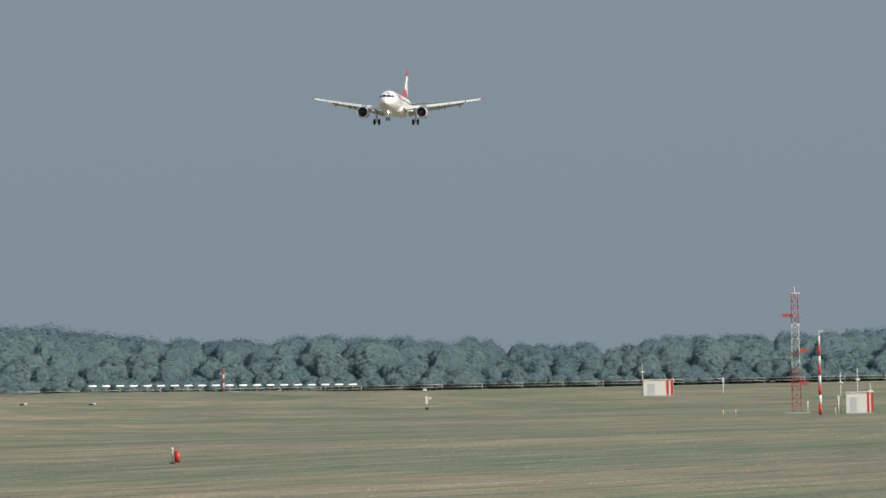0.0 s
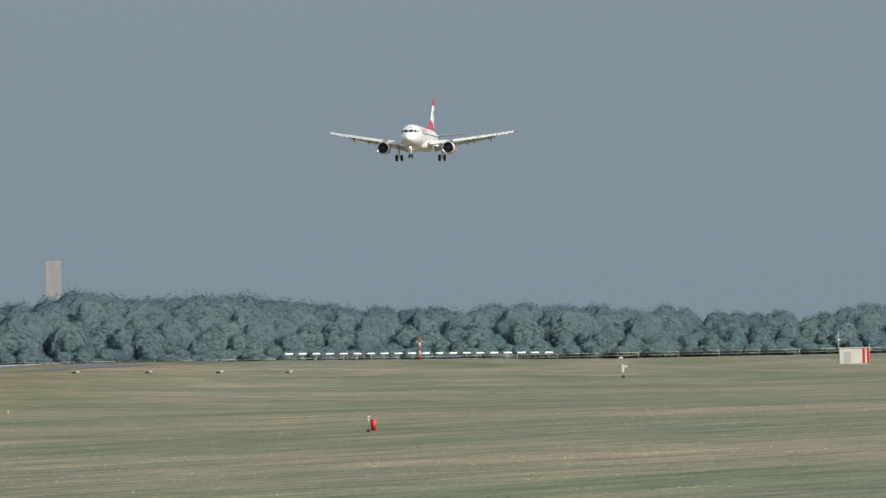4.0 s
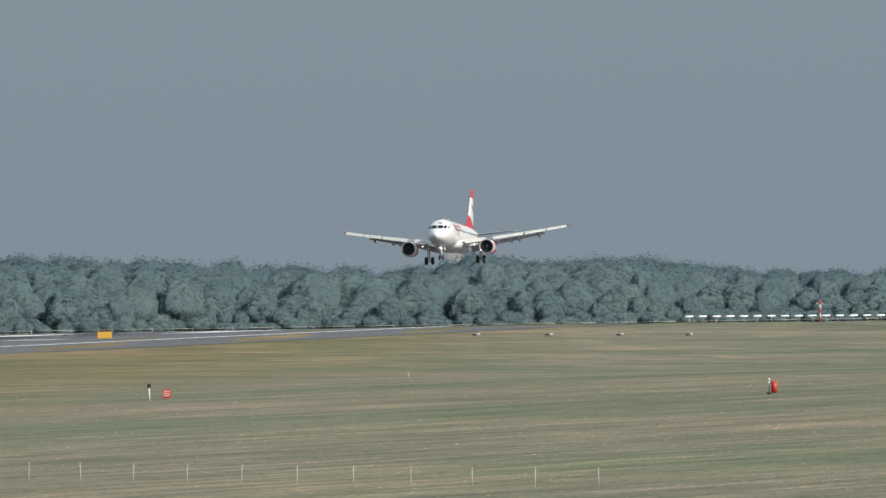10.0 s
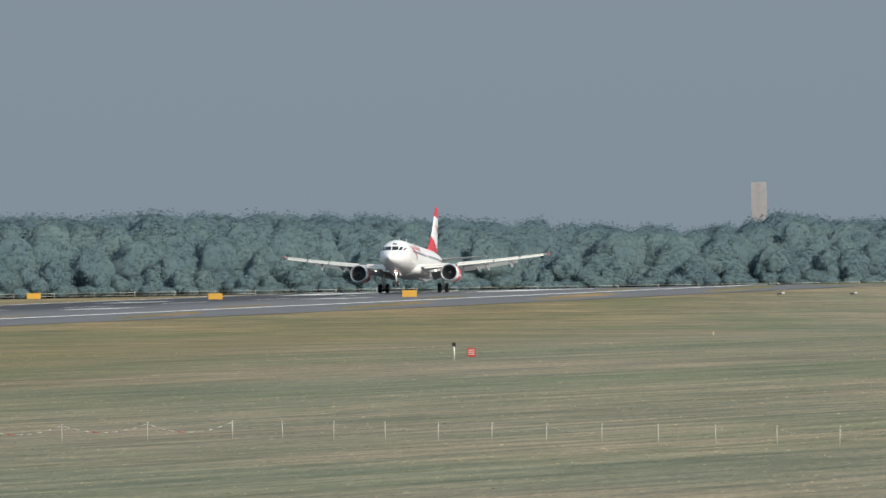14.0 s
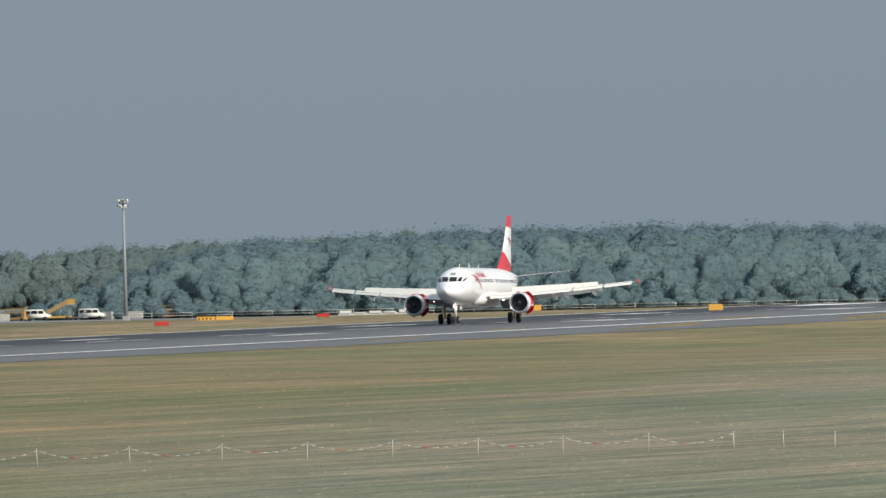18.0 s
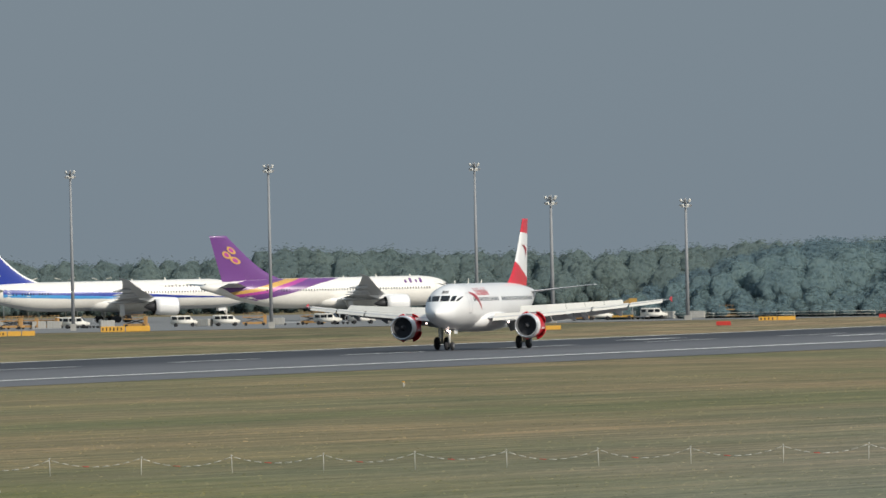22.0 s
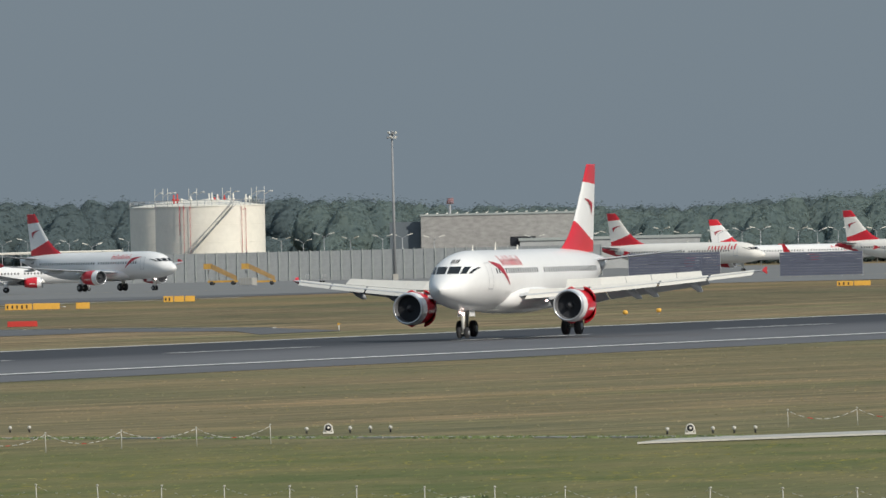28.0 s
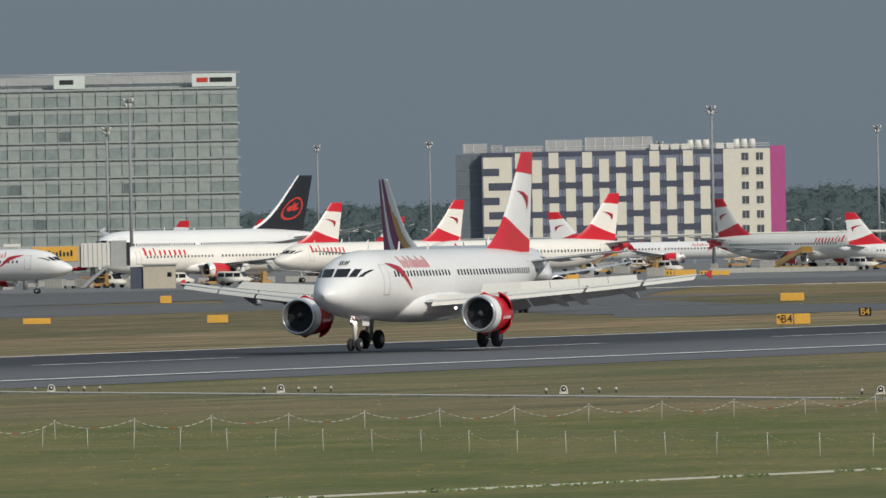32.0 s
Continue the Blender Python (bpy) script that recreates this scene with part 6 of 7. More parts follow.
flood_mast(-676.9, 2246.2, 30)


def street_lamp(x, y, h, turn):
    root = thing("street_lamp", "slender two-armed car park street lamp", "street lamp", "car park lamps", pose(x, y, land(x, y), 0, 0, turn))
    bm = bmesh.new()
    tube(bm, (0, 0, -.1), (0, 0, h - .6), .10, .06, 6)
    part("pole", recalc(bm), STEEL, root)
    for s in (-1, 1):
        bm = bmesh.new()
        tube(bm, (0, 0, h - .7), (s * 1.3, 0, h), .05, None, 5)
        part("arm", recalc(bm), STEEL, root)
        bm = bmesh.new()
        box(bm, -.6, .6, -.2, .2, -.07, .1, pose(s * 1.75, 0, h + .08, 0, -s * 14, 0))
        part("lamp_head", recalc(bm), OFFWHITE, root, smooth=False)
    return root


lamp0 = street_lamp(-560, 3300, 9, 0)
rnd = random.Random(21)
for i in range(74):
    az = -15.9 + i * .098 + rnd.uniform(-.03, .03)
    d = rnd.uniform(3260, 3540)
    x, y = d * math.sin(radians(az)), d * math.cos(radians(az))
    copy_thing(lamp0, pose(x, y, land(x, y) - rnd.uniform(0, 1.5), 0, 0, rnd.uniform(-30, 30)))


def taxi_sign(x, y, wide, h, text="", material=YELLOW, lab="yellow box-shaped taxiway sign", turn=0.0, panels=1):
    root = thing("taxiway_sign", lab, "airfield sign", "airfield signs", pose(x, y, land(x, y), 0, 0, math.degrees(math.atan2(-x, y)) + turn))
    gap = .12
    w = (wide - gap * (panels - 1)) / panels
    for k in range(panels):
        x0 = -wide / 2 + k * (w + gap)
        bm = bmesh.new()
        vs = box(bm, x0, x0 + w, -.16, .16, .12, h)
        bmesh.ops.bevel(bm, geom=bm.edges[:], offset=.02, segments=1, affect="EDGES")
        b = part("panel", recalc(bm), material, root, smooth=False)
        if not text and panels > 1 and material is YELLOW and k == 0:
            n = max(2, int(w / .5))
            for i in range(n):
                bm = bmesh.new()
                xx = x0 + .2 + i * (w - .3) / n
                box(bm, xx, xx + .16, -.185, -.165, h * .35, h * .8)
                part("sign_bar", recalc(bm), BLACKP, b, smooth=False)
    for s in (-1, 1):
        bm = bmesh.new()
        tube(bm, (s * wide * .35, 0, 0), (s * wide * .35, 0, .2), .05, None, 6)
        part("leg", recalc(bm), STEEL, root)
    if text:
        cu = bpy.data.curves.new("lettering", "FONT")
        cu.body, cu.size, cu.align_x, cu.align_y, cu.extrude = text, h * .95, "CENTER", "CENTER", .01
        cu.materials.append(YELLOW if material is BLACKP else BLACKP)
        ob = new("lettering", cu)
        ob.parent = root
        ob.matrix_basis = pose(-wide * .2 if panels == 2 else 0, -.19, h * .56, 90, 0, 0)
        if panels == 2:                                  # an arrow pointing up and to the left
            bm = bmesh.new()
            c = (-wide * .44, h * .62)
            for p in (((-.05, .18), (.12, .18), (.12, .12), (-.0, .12)), ((-.05, .18), (-.05, .0), (.0, .0), (.0, .12)), ((-.02, .12), (.03, .14), (.2, -.1), (.15, -.13))):
                bm.faces.new([bm.verts.new((c[0] + a, -.19, c[1] + b)) for a, b in p])
            part("arrow", recalc(bm), BLACKP, root, smooth=False)
    return root


for x, y, w, h, n in ((-134.3, 1787.4, 1.7, .85, 1), (-108.7, 1748.7, 1.7, .9, 1), (-168.3, 1928.0, 1.8, .85, 1), (-203.6, 1872.5, 4.6, .6, 2), (-214.6, 1725.2, 3.7, .6, 2), (-231.7, 1385.2, 1.6, .5, 1),
                      (-300.3, 1964.9, 6.5, .85, 2), (-300.7, 1874.7, 5.2, .75, 3), (-397.1, 1726.4, 3.7, .8, 3), (-385, 1602, 6.0, .8, 2), (-378.3, 1597.7, 1.5, .8, 1),
                      (-328.7, 1300.7, 2.2, .85, 1), (-330.0, 1116.6, 1.7, .75, 1), (-353.0, 1141.6, 2.3, .6, 1), (-441.1, 1474.4, 1.2, .9, 1),
                      (-240.0, 1186.0, 1.05, .6, 1), (-361.5, 1812.5, 3.5, .75, 3), (-322.0, 1757.5, 4.0, .7, 2), (-532.7, 1974.4, 4.9, .8, 3), (-542.0, 2072.3, 6.3, .95, 2), (-530.8, 2052.5, 4.3, .8, 3)):
    taxi_sign(x, y, w, h, panels=n)
taxi_sign(-248.4, 984.2, 2.4, .85, "B4", panels=2, lab="yellow taxiway sign reading B4 with an arrow")
taxi_sign(-262.5, 1062.1, .95, .75, "B4", material=BLACKP, lab="small black taxiway sign with yellow B4")
for x, y, w, h in ((-191.8, 1890.3, 1.6, .55), (-196.2, 1746.4, 1.7, .6), (-306.1, 1269.8, 2.6, .6)):
    taxi_sign(x, y, w, h, material=SIGNRED, lab="red box-shaped airfield sign")


POSTGREY = mat("weathered_post", (0.52, 0.51, 0.46), 0.7, var=0.12, scale=2.0)


def fence(points, gap, rope, h, group, lab):
    """Posts along a broken line with a sagging tape of short strips between them."""
    pts = []
    for (xa, ya), (xb, yb) in zip(points, points[1:]):
        n = max(1, round(math.hypot(xb - xa, yb - ya) / gap))
        pts += [(xa + (xb - xa) * i / n, ya + (yb - ya) * i / n) for i in range(n)]
    pts.append(points[-1])
    root = thing("tape_fence", lab, "fence", group)
    rnd = random.Random(int(h * 100) + len(pts))
    me = None
    for x, y in pts:
        if me is None:
            bm = bmesh.new()
            tube(bm, (0, 0, -.1), (0, 0, h), .016, .013, 6)
            box(bm, -.03, .03, -.02, .02, h - .035, h + .015)
            ob = part("post", recalc(bm), POSTGREY, root)
            me = ob.data
        else:
            ob = new("post", me)
            ob.parent = root
        ob.matrix_basis = pose(x, y, land(x, y), rnd.uniform(-2, 2), rnd.uniform(-2.5, 2.5), 0)
    for k, ((xa, ya), (xb, yb)) in enumerate(zip(pts, pts[1:])):
        lng = math.hypot(xb - xa, yb - ya)
        bm = bmesh.new()
        n = max(5, int(lng / (.34 if rope else .30)))
        sag = (.30 if rope else .22) * h / .63 * rnd.uniform(.8, 1.15)
        for i in range(n):
            if not rope and rnd.random() < .35:
                continue
            a, b = (i + .12) / n, (i + (.80 if rope else .65)) / n
            p, q = [(xa + (xb - xa) * s, ya + (yb - ya) * s, h - .05 - sag * 4 * s * (1 - s)) for s in (a, b)]
            tube(bm, p, q, .013 if rope else .007, None, 4, mi=1 if rope and i % 6 == 5 else 0)
        tagged(part("tape", recalc(bm), [POSTGREY, SIGNRED], root, "sagging white and red warning tape"), kind="stuff")
    return root


fence([(-14.4, 489.4), (-21.1, 503), (-40.2, 542)], 4.7, False, .64, "fences", "line of thin white posts with slack tape in the grass")
fence([(-40.2, 542), (-58.6, 540), (-89, 541.5), (-99.8, 531)], 3.25, True, .64, "fences", "line of white posts with sagging white tape")
fence([(-115.5, 516), (-149, 452)], 4.1, True, .68, "fences", "line of white posts with sagging white tape near the lamps")
fence([(-60, 358.5), (-85.75, 385.14), (-118.34, 421.56), (-152, 457.5)], 3.4, False, .70, "fences", "line of thin white posts across the meadow")


def lamp_group(x, y, n=5):
    """A short row of low lamps with one big round reflector."""
    for i in range(n):
        px = x + (i - 1.6) * .76 + (.12 if i > 1 else 0)
        root = thing("ground_lamp", "small white ground lamp on a short post", "ground light", "row of ground lamps", pose(px, y, land(px, y), 0, 0, math.degrees(math.atan2(-x, y))))
        bm = bmesh.new()
        tube(bm, (0, 0, 0), (0, 0, .14), .035, None, 6)
        part("post", recalc(bm), DARKMET, root)
        bm = bmesh.new()
        turned(bm, [(.12, .03), (.15, .07), (.20, .075), (.25, .035), (.255, .01)], 12, "Z")
        part("head", bm, POSTGREY, root)
    root = thing("round_ground_light", "big round white ground light on a frame", "ground light", "row of ground lamps", pose(x - .33, y - .3, land(x, y), 0, 0, math.degrees(math.atan2(-x, y))))
    bm = bmesh.new()
    box(bm, -.19, .19, -.08, .08, 0, .06)
    for s in (-1, 1):
        tube(bm, (s * .17, 0, .05), (s * .14, 0, .2), .025, None, 5)
    part("frame", recalc(bm), OFFWHITE, root, smooth=False)
    bm = bmesh.new()
    turned(bm, [(-.06, .12), (-.07, .15), (0, .16), (.06, .13), (.10, .02)], 20, "Y", (0, 0, .21))
    part("ring", bm, OFFWHITE, root)
    bm = bmesh.new()
    turned(bm, [(-.045, .01), (-.05, .12), (-.03, .12)], 16, "Y", (0, 0, .21))
    part("lens", bm, DARKMET, root)
    bm = bmesh.new()
    turned(bm, [(-.075, .01), (-.065, .05), (-.05, .05)], 12, "Y", (0, 0, .21))
    part("bulb", bm, OFFWHITE, root)


for x, y in ((-81.6, 492.5), (-100.7, 519.2), (-118.3, 540), (-137, 561), (-156.4, 582), (-175.9, 605), (-192, 622)):
    lamp_group(x, y)
bm = bmesh.new()
pts = [(-98.3, 495.5), (-91.0, 506.5), (-93.0, 512.5), (-98.6, 502.5)]
for z in (.03, .09):
    bm.faces.new([bm.verts.new((x, y, z)) for x, y in pts])
f0, f1 = list(bm.faces)
for i in range(4):
    bm.faces.new((f0.verts[i], f0.verts[(i + 1) % 4], f1.verts[(i + 1) % 4], f1.verts[i]))
tagged(part("concrete_slab", recalc(bm), SLAB, None, smooth=False), "pale concrete slab let into the grass", "slab")


def kerb(points, label):
    """A low pale concrete kerb along a bent line, stone by stone."""
    root = thing("kerb", label, "kerb", kind="structure")
    for (xa, ya), (xb, yb) in zip(points, points[1:]):
        n = max(1, int(math.hypot(xb - xa, yb - ya) / 6))
        for i in range(n):
            p, q = (Vector((xa + (xb - xa) * t, ya + (yb - ya) * t, 0)) for t in ((i + .02) / n, (i + .98) / n))
            side = (q - p).normalized().cross(Vector((0, 0, 1))) * .15
            z = land(p.x, p.y) + .03
            bm = bmesh.new()
            loft(bm, [[c - side + Vector((0, 0, z)), c - side + Vector((0, 0, z + .09)), c + side + Vector((0, 0, z + .09)), c + side + Vector((0, 0, z))] for c in (p, q)])
            part("kerb_stone", recalc(bm), SLAB, root, smooth=False)


kerb(((-345, 1292), (-327.6, 1264.5), (-306.3, 1239.6), (-286.1, 1220.5), (-264, 1182)), "low pale kerb between the exit road and the dry grass")
kerb(((-436, 1630), (-430, 1688), (-414.5, 1692), (-398, 1672)), "low pale kerb round the tip of a grass island")


def drain_channel(a, b, wide, weeds, seed):
    """A shallow concrete channel across the meadow, its edges half overgrown by rank green grass."""
    rng = np.random.default_rng(seed)
    d = Vector((b[0] - a[0], b[1] - a[1], 0))
    n = d.normalized().cross(Vector((0, 0, 1)))
    root = thing("drain_channel", "narrow pale concrete drain channel half overgrown with grass", "drain", "drain channels")
    k = max(2, int(d.length / 3.0))
    for i in range(k):                                   # one slab after another
        p, q = Vector((*a, 0)) + d * ((i + .01) / k), Vector((*a, 0)) + d * ((i + .99) / k)
        w = wide * .5
        z = land(p.x, p.y)
        bm = bmesh.new()
        loft(bm, [[c - n * w + Vector((0, 0, z)), c - n * w + Vector((0, 0, z + .05)), c - n * w * .5 + Vector((0, 0, z + .03)), c + n * w * .5 + Vector((0, 0, z + .03)), c + n * w + Vector((0, 0, z + .05)), c + n * w + Vector((0, 0, z))] for c in (p, q)])
        part("slab", recalc(bm), SLAB, root, smooth=False)
    bm = bmesh.new()
    for i in range(weeds):
        s = rng.uniform(0, 1)
        if math.sin(s * 23 + seed) + math.sin(s * 61) < -.5:
            continue
        side = -1 if rng.random() < .5 else 1
        c = Vector((*a, 0)) + d * s + n * side * (wide * .5 + rng.uniform(-.25, .9))
        c.z = land(c.x, c.y) - .02
        t, w, h = rng.uniform(-.8, .8), rng.uniform(.05, .13), rng.uniform(.04, .11)
        u = Vector((math.cos(t), math.sin(t), 0)) * w
        bm.faces.new([bm.verts.new(c + o) for o in (-u, u, u * .7 + Vector((0, .05, h * .7)), Vector((0, .06, h)), -u * .6 + Vector((0, .05, h * .8)))])
    tagged(part("rank_grass", bm, WEED, root, "rank green grass along the channel", smooth=False), kind="stuff")


WEED = mat("rank_green_grass", (0.120, 0.150, 0.058), 0.95, var=0.3, scale=0.8, other=(0.085, 0.112, 0.044))
drain_channel((-199.0, 628.0), (-135.0, 546.2), 1.5, 60, 3)
drain_channel((-135.0, 546.2), (-97.5, 508.5), .6, 2600, 4)
drain_channel((-104.5, 322.0), (-84.0, 402.0), .12, 1500, 5)


# field equipment by the far threshold
def red_box(x, y):
    root = thing("red_marker_box", "red cabinet with a white lamp post beside it", "marker", m=pose(x, y, land(x, y)))
    bm = bmesh.new()
    box(bm, .0, .32, -.15, .15, .06, .70)
    bmesh.ops.bevel(bm, geom=bm.edges[:], offset=.03, segments=2, affect="EDGES")
    part("cabinet", recalc(bm), SIGNRED, root)
    bm = bmesh.new()
    tube(bm, (-.12, 0, 0), (-.12, 0, .85), .035, None, 6)
    part("post", recalc(bm), OFFWHITE, root)
    bm = bmesh.new()
    turned(bm, [(.74, .02), (.76, .07), (.86, .07), (.89, .02)], 10, "Z", (-.12, 0, 0))
    part("lamp", bm, OFFWHITE, root)
    bm = bmesh.new()
    box(bm, -.26, -.02, -.1, .1, 0, .1)
    part("foot", recalc(bm), DARKMET, root, smooth=False)


def red_board(x, y):
    root = thing("red_direction_board", "small red and white board on two legs", "board", m=pose(x, y, land(x, y)))
    bm = bmesh.new()
    box(bm, -.24, .24, -.03, .03, .12, .62)
    part("board", recalc(bm), SIGNRED, root, smooth=False)
    for z in (.24, .36, .48):
        bm = bmesh.new()
        box(bm, -.18, .18, -.036, -.031, z, z + .05)
        part("white_bar", recalc(bm), OFFWHITE, root, smooth=False)
    for s in (-1, 1):
        bm = bmesh.new()
        tube(bm, (s * .2, 0, 0), (s * .2, 0, .2), .025, None, 5)
        part("leg", recalc(bm), STEEL, root)


def slim_post(x, y, h, lab, head=DARKMET):
    root = thing("marker_post", lab, "post", "marker posts", pose(x, y, land(x, y)))
    bm = bmesh.new()
    tube(bm, (0, 0, 0), (0, 0, h * .8), .04 + .01 * h, None, 6)
    part("post", recalc(bm), OFFWHITE, root)
    bm = bmesh.new()
    box(bm, -.08 - .02 * h, .08 + .02 * h, -.06, .06, h * .78, h)
    part("head", recalc(bm), head, root, smooth=False)


MASTRED = mat("faded_mast_red", (0.42, 0.085, 0.075), 0.6, var=0.15, scale=0.6)


def lattice_mast(x, y, h):
    h *= .955
    root = thing("lattice_mast", "red and white lattice measuring mast", "mast", m=pose(x, y, land(x, y)))
    n = 16
    w0, w1 = .55, .36
    for i in range(n):
        z0, z1 = h * i / n, h * (i + 1) / n
        a, b = w0 + (w1 - w0) * i / n, w0 + (w1 - w0) * (i + 1) / n
        bm = bmesh.new()
        ca = [(a, a), (-a, a), (-a, -a), (a, -a)]
        cb = [(b, b), (-b, b), (-b, -b), (b, -b)]
        for k in range(4):
            j = (k + 1) % 4
            tube(bm, (*ca[k], z0), (*cb[k], z1), .042, None, 5)
            tube(bm, (*ca[k], z0), (*cb[j], z1), .025, None, 4)
            tube(bm, (*cb[k], z1), (*cb[j], z1), .025, None, 4)
        part("segment", recalc(bm), MASTRED if i < 6 or i > 11 else OFFWHITE, root)
    bm = bmesh.new()
    tube(bm, (0, 0, h), (0, 0, h + 1.0), .05, .03, 6)
    tube(bm, (-.9, 0, h + .05), (.7, 0, h + .05), .05, None, 5)
    part("top_aerial", recalc(bm), OFFWHITE, root)
    for z, s in ((h * .82, -1), (h * .52, 1), (h * .25, 1)):
        bm = bmesh.new()
        box(bm, s * .5, s * 1.5, -.3, .3, z - .2, z + .2)
        box(bm, -.7, .7, -.7, .7, z - .3, z - .22)
        part("platform", recalc(bm), MASTRED, root, smooth=False)
    bm = bmesh.new()
    box(bm, -1.4, 1.6, -1.4, 1.4, -.1, .12)
    part("footing", recalc(bm), CONCRETE, root, smooth=False)


def striped_pole(x, y, h):
    root = thing("striped_pole", "red and white striped pole with a wind vane", "pole", m=pose(x, y, land(x, y)))
    for i in range(8):
        bm = bmesh.new()
        tube(bm, (0, 0, h * i / 8), (0, 0, h * (i + 1) / 8), .19 - .008 * i, None, 10)
        part("band", recalc(bm), SIGNRED if i % 2 == 0 else OFFWHITE, root)
    bm = bmesh.new()
    tube(bm, (0, 0, h), (0, 0, h + .7), .05, None, 6)
    tube(bm, (0, 0, h + .5), (.5, 0, h + .6), .05, None, 6)
    part("vane", recalc(bm), OFFWHITE, root)


def equipment_cabin(x, y, w, h, poles):
    root = thing("equipment_cabin", "white equipment cabin with red edges", "cabin", "equipment cabins", pose(x, y, land(x, y)))
    bm = bmesh.new()
    box(bm, -w / 2, w / 2, -1.2, 1.2, .12, h)
    part("body", recalc(bm), OFFWHITE, root, smooth=False)
    bm = bmesh.new()
    box(bm, -w / 2 - .1, w / 2 + .1, -1.3, 1.3, h, h + .1)
    part("roof", recalc(bm), OFFWHITE, root, smooth=False)
    for a in (w * .27, w * .42):
        bm = bmesh.new()
        box(bm, a, a + w * .08, -1.24, -1.2, .15, h - .02)
        part("red_stripe", recalc(bm), SIGNRED, root, smooth=False)
    bm = bmesh.new()
    box(bm, -w * .36, -w * .12, -1.23, -1.2, .2, h * .78)
    part("door", recalc(bm), GREYPAINT, root, smooth=False)
    bm = bmesh.new()
    box(bm, -w / 2, w / 2, -1.2, 1.2, -.2, .12)
    part("plinth", recalc(bm), CONCRETE, root, smooth=False)
    for px, ph in poles:
        bm = bmesh.new()
        tube(bm, (px, 0, 0), (px, 0, ph), .05, .03, 6)
        box(bm, px - .25, px + .25, -.05, .05, ph * .72, ph * .76)
        part("aerial", recalc(bm), OFFWHITE, root)


red_box(-14.8, 829.9)
red_board(-50.6, 870.9)
slim_post(-51.3, 865.6, 1.0, "slim white post with a dark head")
slim_post(-52, 1239.5, .35, "short yellow-white marker stake", YELLOW)
slim_post(-125.2, 934.1, .33, "short yellow-white marker stake", YELLOW)
slim_post(-247.3, 1129.7, .65, "white and orange marker stake", YELLOW)
gauge = thing("wind_gauge_post", "slim white post with a tilted lamp head and small boxes", "post", "marker posts", pose(-1.9, 1944, land(-1.9, 1944)))
for nm, mt, shapes in (("post", STEEL, ()), ("lamp_head", OFFWHITE, ((-.45, .02, 2.45, 2.72),)), ("box", OFFWHITE, ((-.16, .16, .75, 1.75),)), ("arm", OFFWHITE, ((.1, .62, 1.35, 1.6),)), ("foot", DARKMET, ((-.22, .22, -.05, .3),))):
    bm = bmesh.new()
    if not shapes:
        tube(bm, (0, 0, 0), (0, 0, 2.5), .05, None, 6)
    for a, b, c, d in shapes:
        box(bm, a, b, -.12, .12, c, d)
    part(nm, recalc(bm), mt, gauge, smooth=False)
slim_post(33.7, 1799.7, .9, "short red and white post", SIGNRED)
slim_post(35.2, 1799.7, .9, "short red and white post", SIGNRED)
slim_post(42.8, 2282.6, 2.4, "thin white lamp post", OFFWHITE)
lattice_mast(42.6, 1803.5, 15.0)
striped_pole(44.5, 1766.4, 9.2)
equipment_cabin(32.0, 2216.8, 4.4, 2.4, ((-2.3, 4.9), (2.2, 3.0)))
equipment_cabin(49.2, 1769.3, 3.2, 2.5, ((-2.2, 5.0), (-.2, 5.4), (1.3, 3.6)))
slim_post(46.7, 1768, 2.2, "white instrument post on the grass", OFFWHITE)
slim_post(43.6, 1790, 1.5, "white instrument post on the grass", OFFWHITE)
slim_post(46.2, 1764, 1.1, "red instrument post on the grass", SIGNRED)
for i in range(20):                                     # approach crossbar
    q = i / 19
    x, y = -61.4 + 45.8 * q, 2649.3 + .7 * q
    root = thing("approach_light", "white approach light bar on a slim mast", "approach light", "approach lights", pose(x, y, land(x, y)))
    hh = -1.75 - .65 * q - land(x, y)
    bm = bmesh.new()
    tube(bm, (0, 0, -.1), (0, 0, hh), .045, None, 5)
    part("mast", recalc(bm), STEEL, root)
    bm = bmesh.new()
    box(bm, -.72, .72, -.12, .12, hh - .09, hh + .12)
    bmesh.ops.bevel(bm, geom=bm.edges[:], offset=.06, segments=2, affect="EDGES")
    part("light_bar", recalc(bm), APPROACH, root)
loc = thing("landing_aid_mast", "red and white mast beside the approach lights", "mast", m=pose(-38.2, 2640, land(-38, 2640)))
for i in range(6):
    bm = bmesh.new()
    tube(bm, (0, 0, .75 * i), (0, 0, .75 * (i + 1)), .16, None, 8)
    part("band", recalc(bm), SIGNRED if i % 2 else OFFWHITE, loc)
bm = bmesh.new()
for dx in (-.7, .7):
    tube(bm, (0, 0, 3.7), (dx, 0, 4.0), .05, None, 5)
part("cross_arm", recalc(bm), OFFWHITE, loc)
for i in range(4):
    x, y = -67.5 + 8 * i, 1804.7 + 23 * i
    root = thing("glide_slope_lamp", "low dark glide slope lamp box", "airfield light", "glide slope lamps", pose(x, y, land(x, y)))
    bm = bmesh.new()
    box(bm, -.42, .42, -.4, .4, .12, .36)
    part("housing", recalc(bm), STEEL, root, smooth=False)
    bm = bmesh.new()
    box(bm, -.38, .1, -.43, -.4, .15, .33)
    part("lens_slot", recalc(bm), DARKMET, root, smooth=False)
    bm = bmesh.new()
    box(bm, .14, .46, -.45, .3, .22, .42)
    part("shade", recalc(bm), OFFWHITE, root, "pale end shade", smooth=False)
    for s in (-1, 1):
        bm = bmesh.new()
        tube(bm, (s * .35, 0, 0), (s * .35, 0, .15), .04, None, 5)
        part("leg", recalc(bm), STEEL, root)
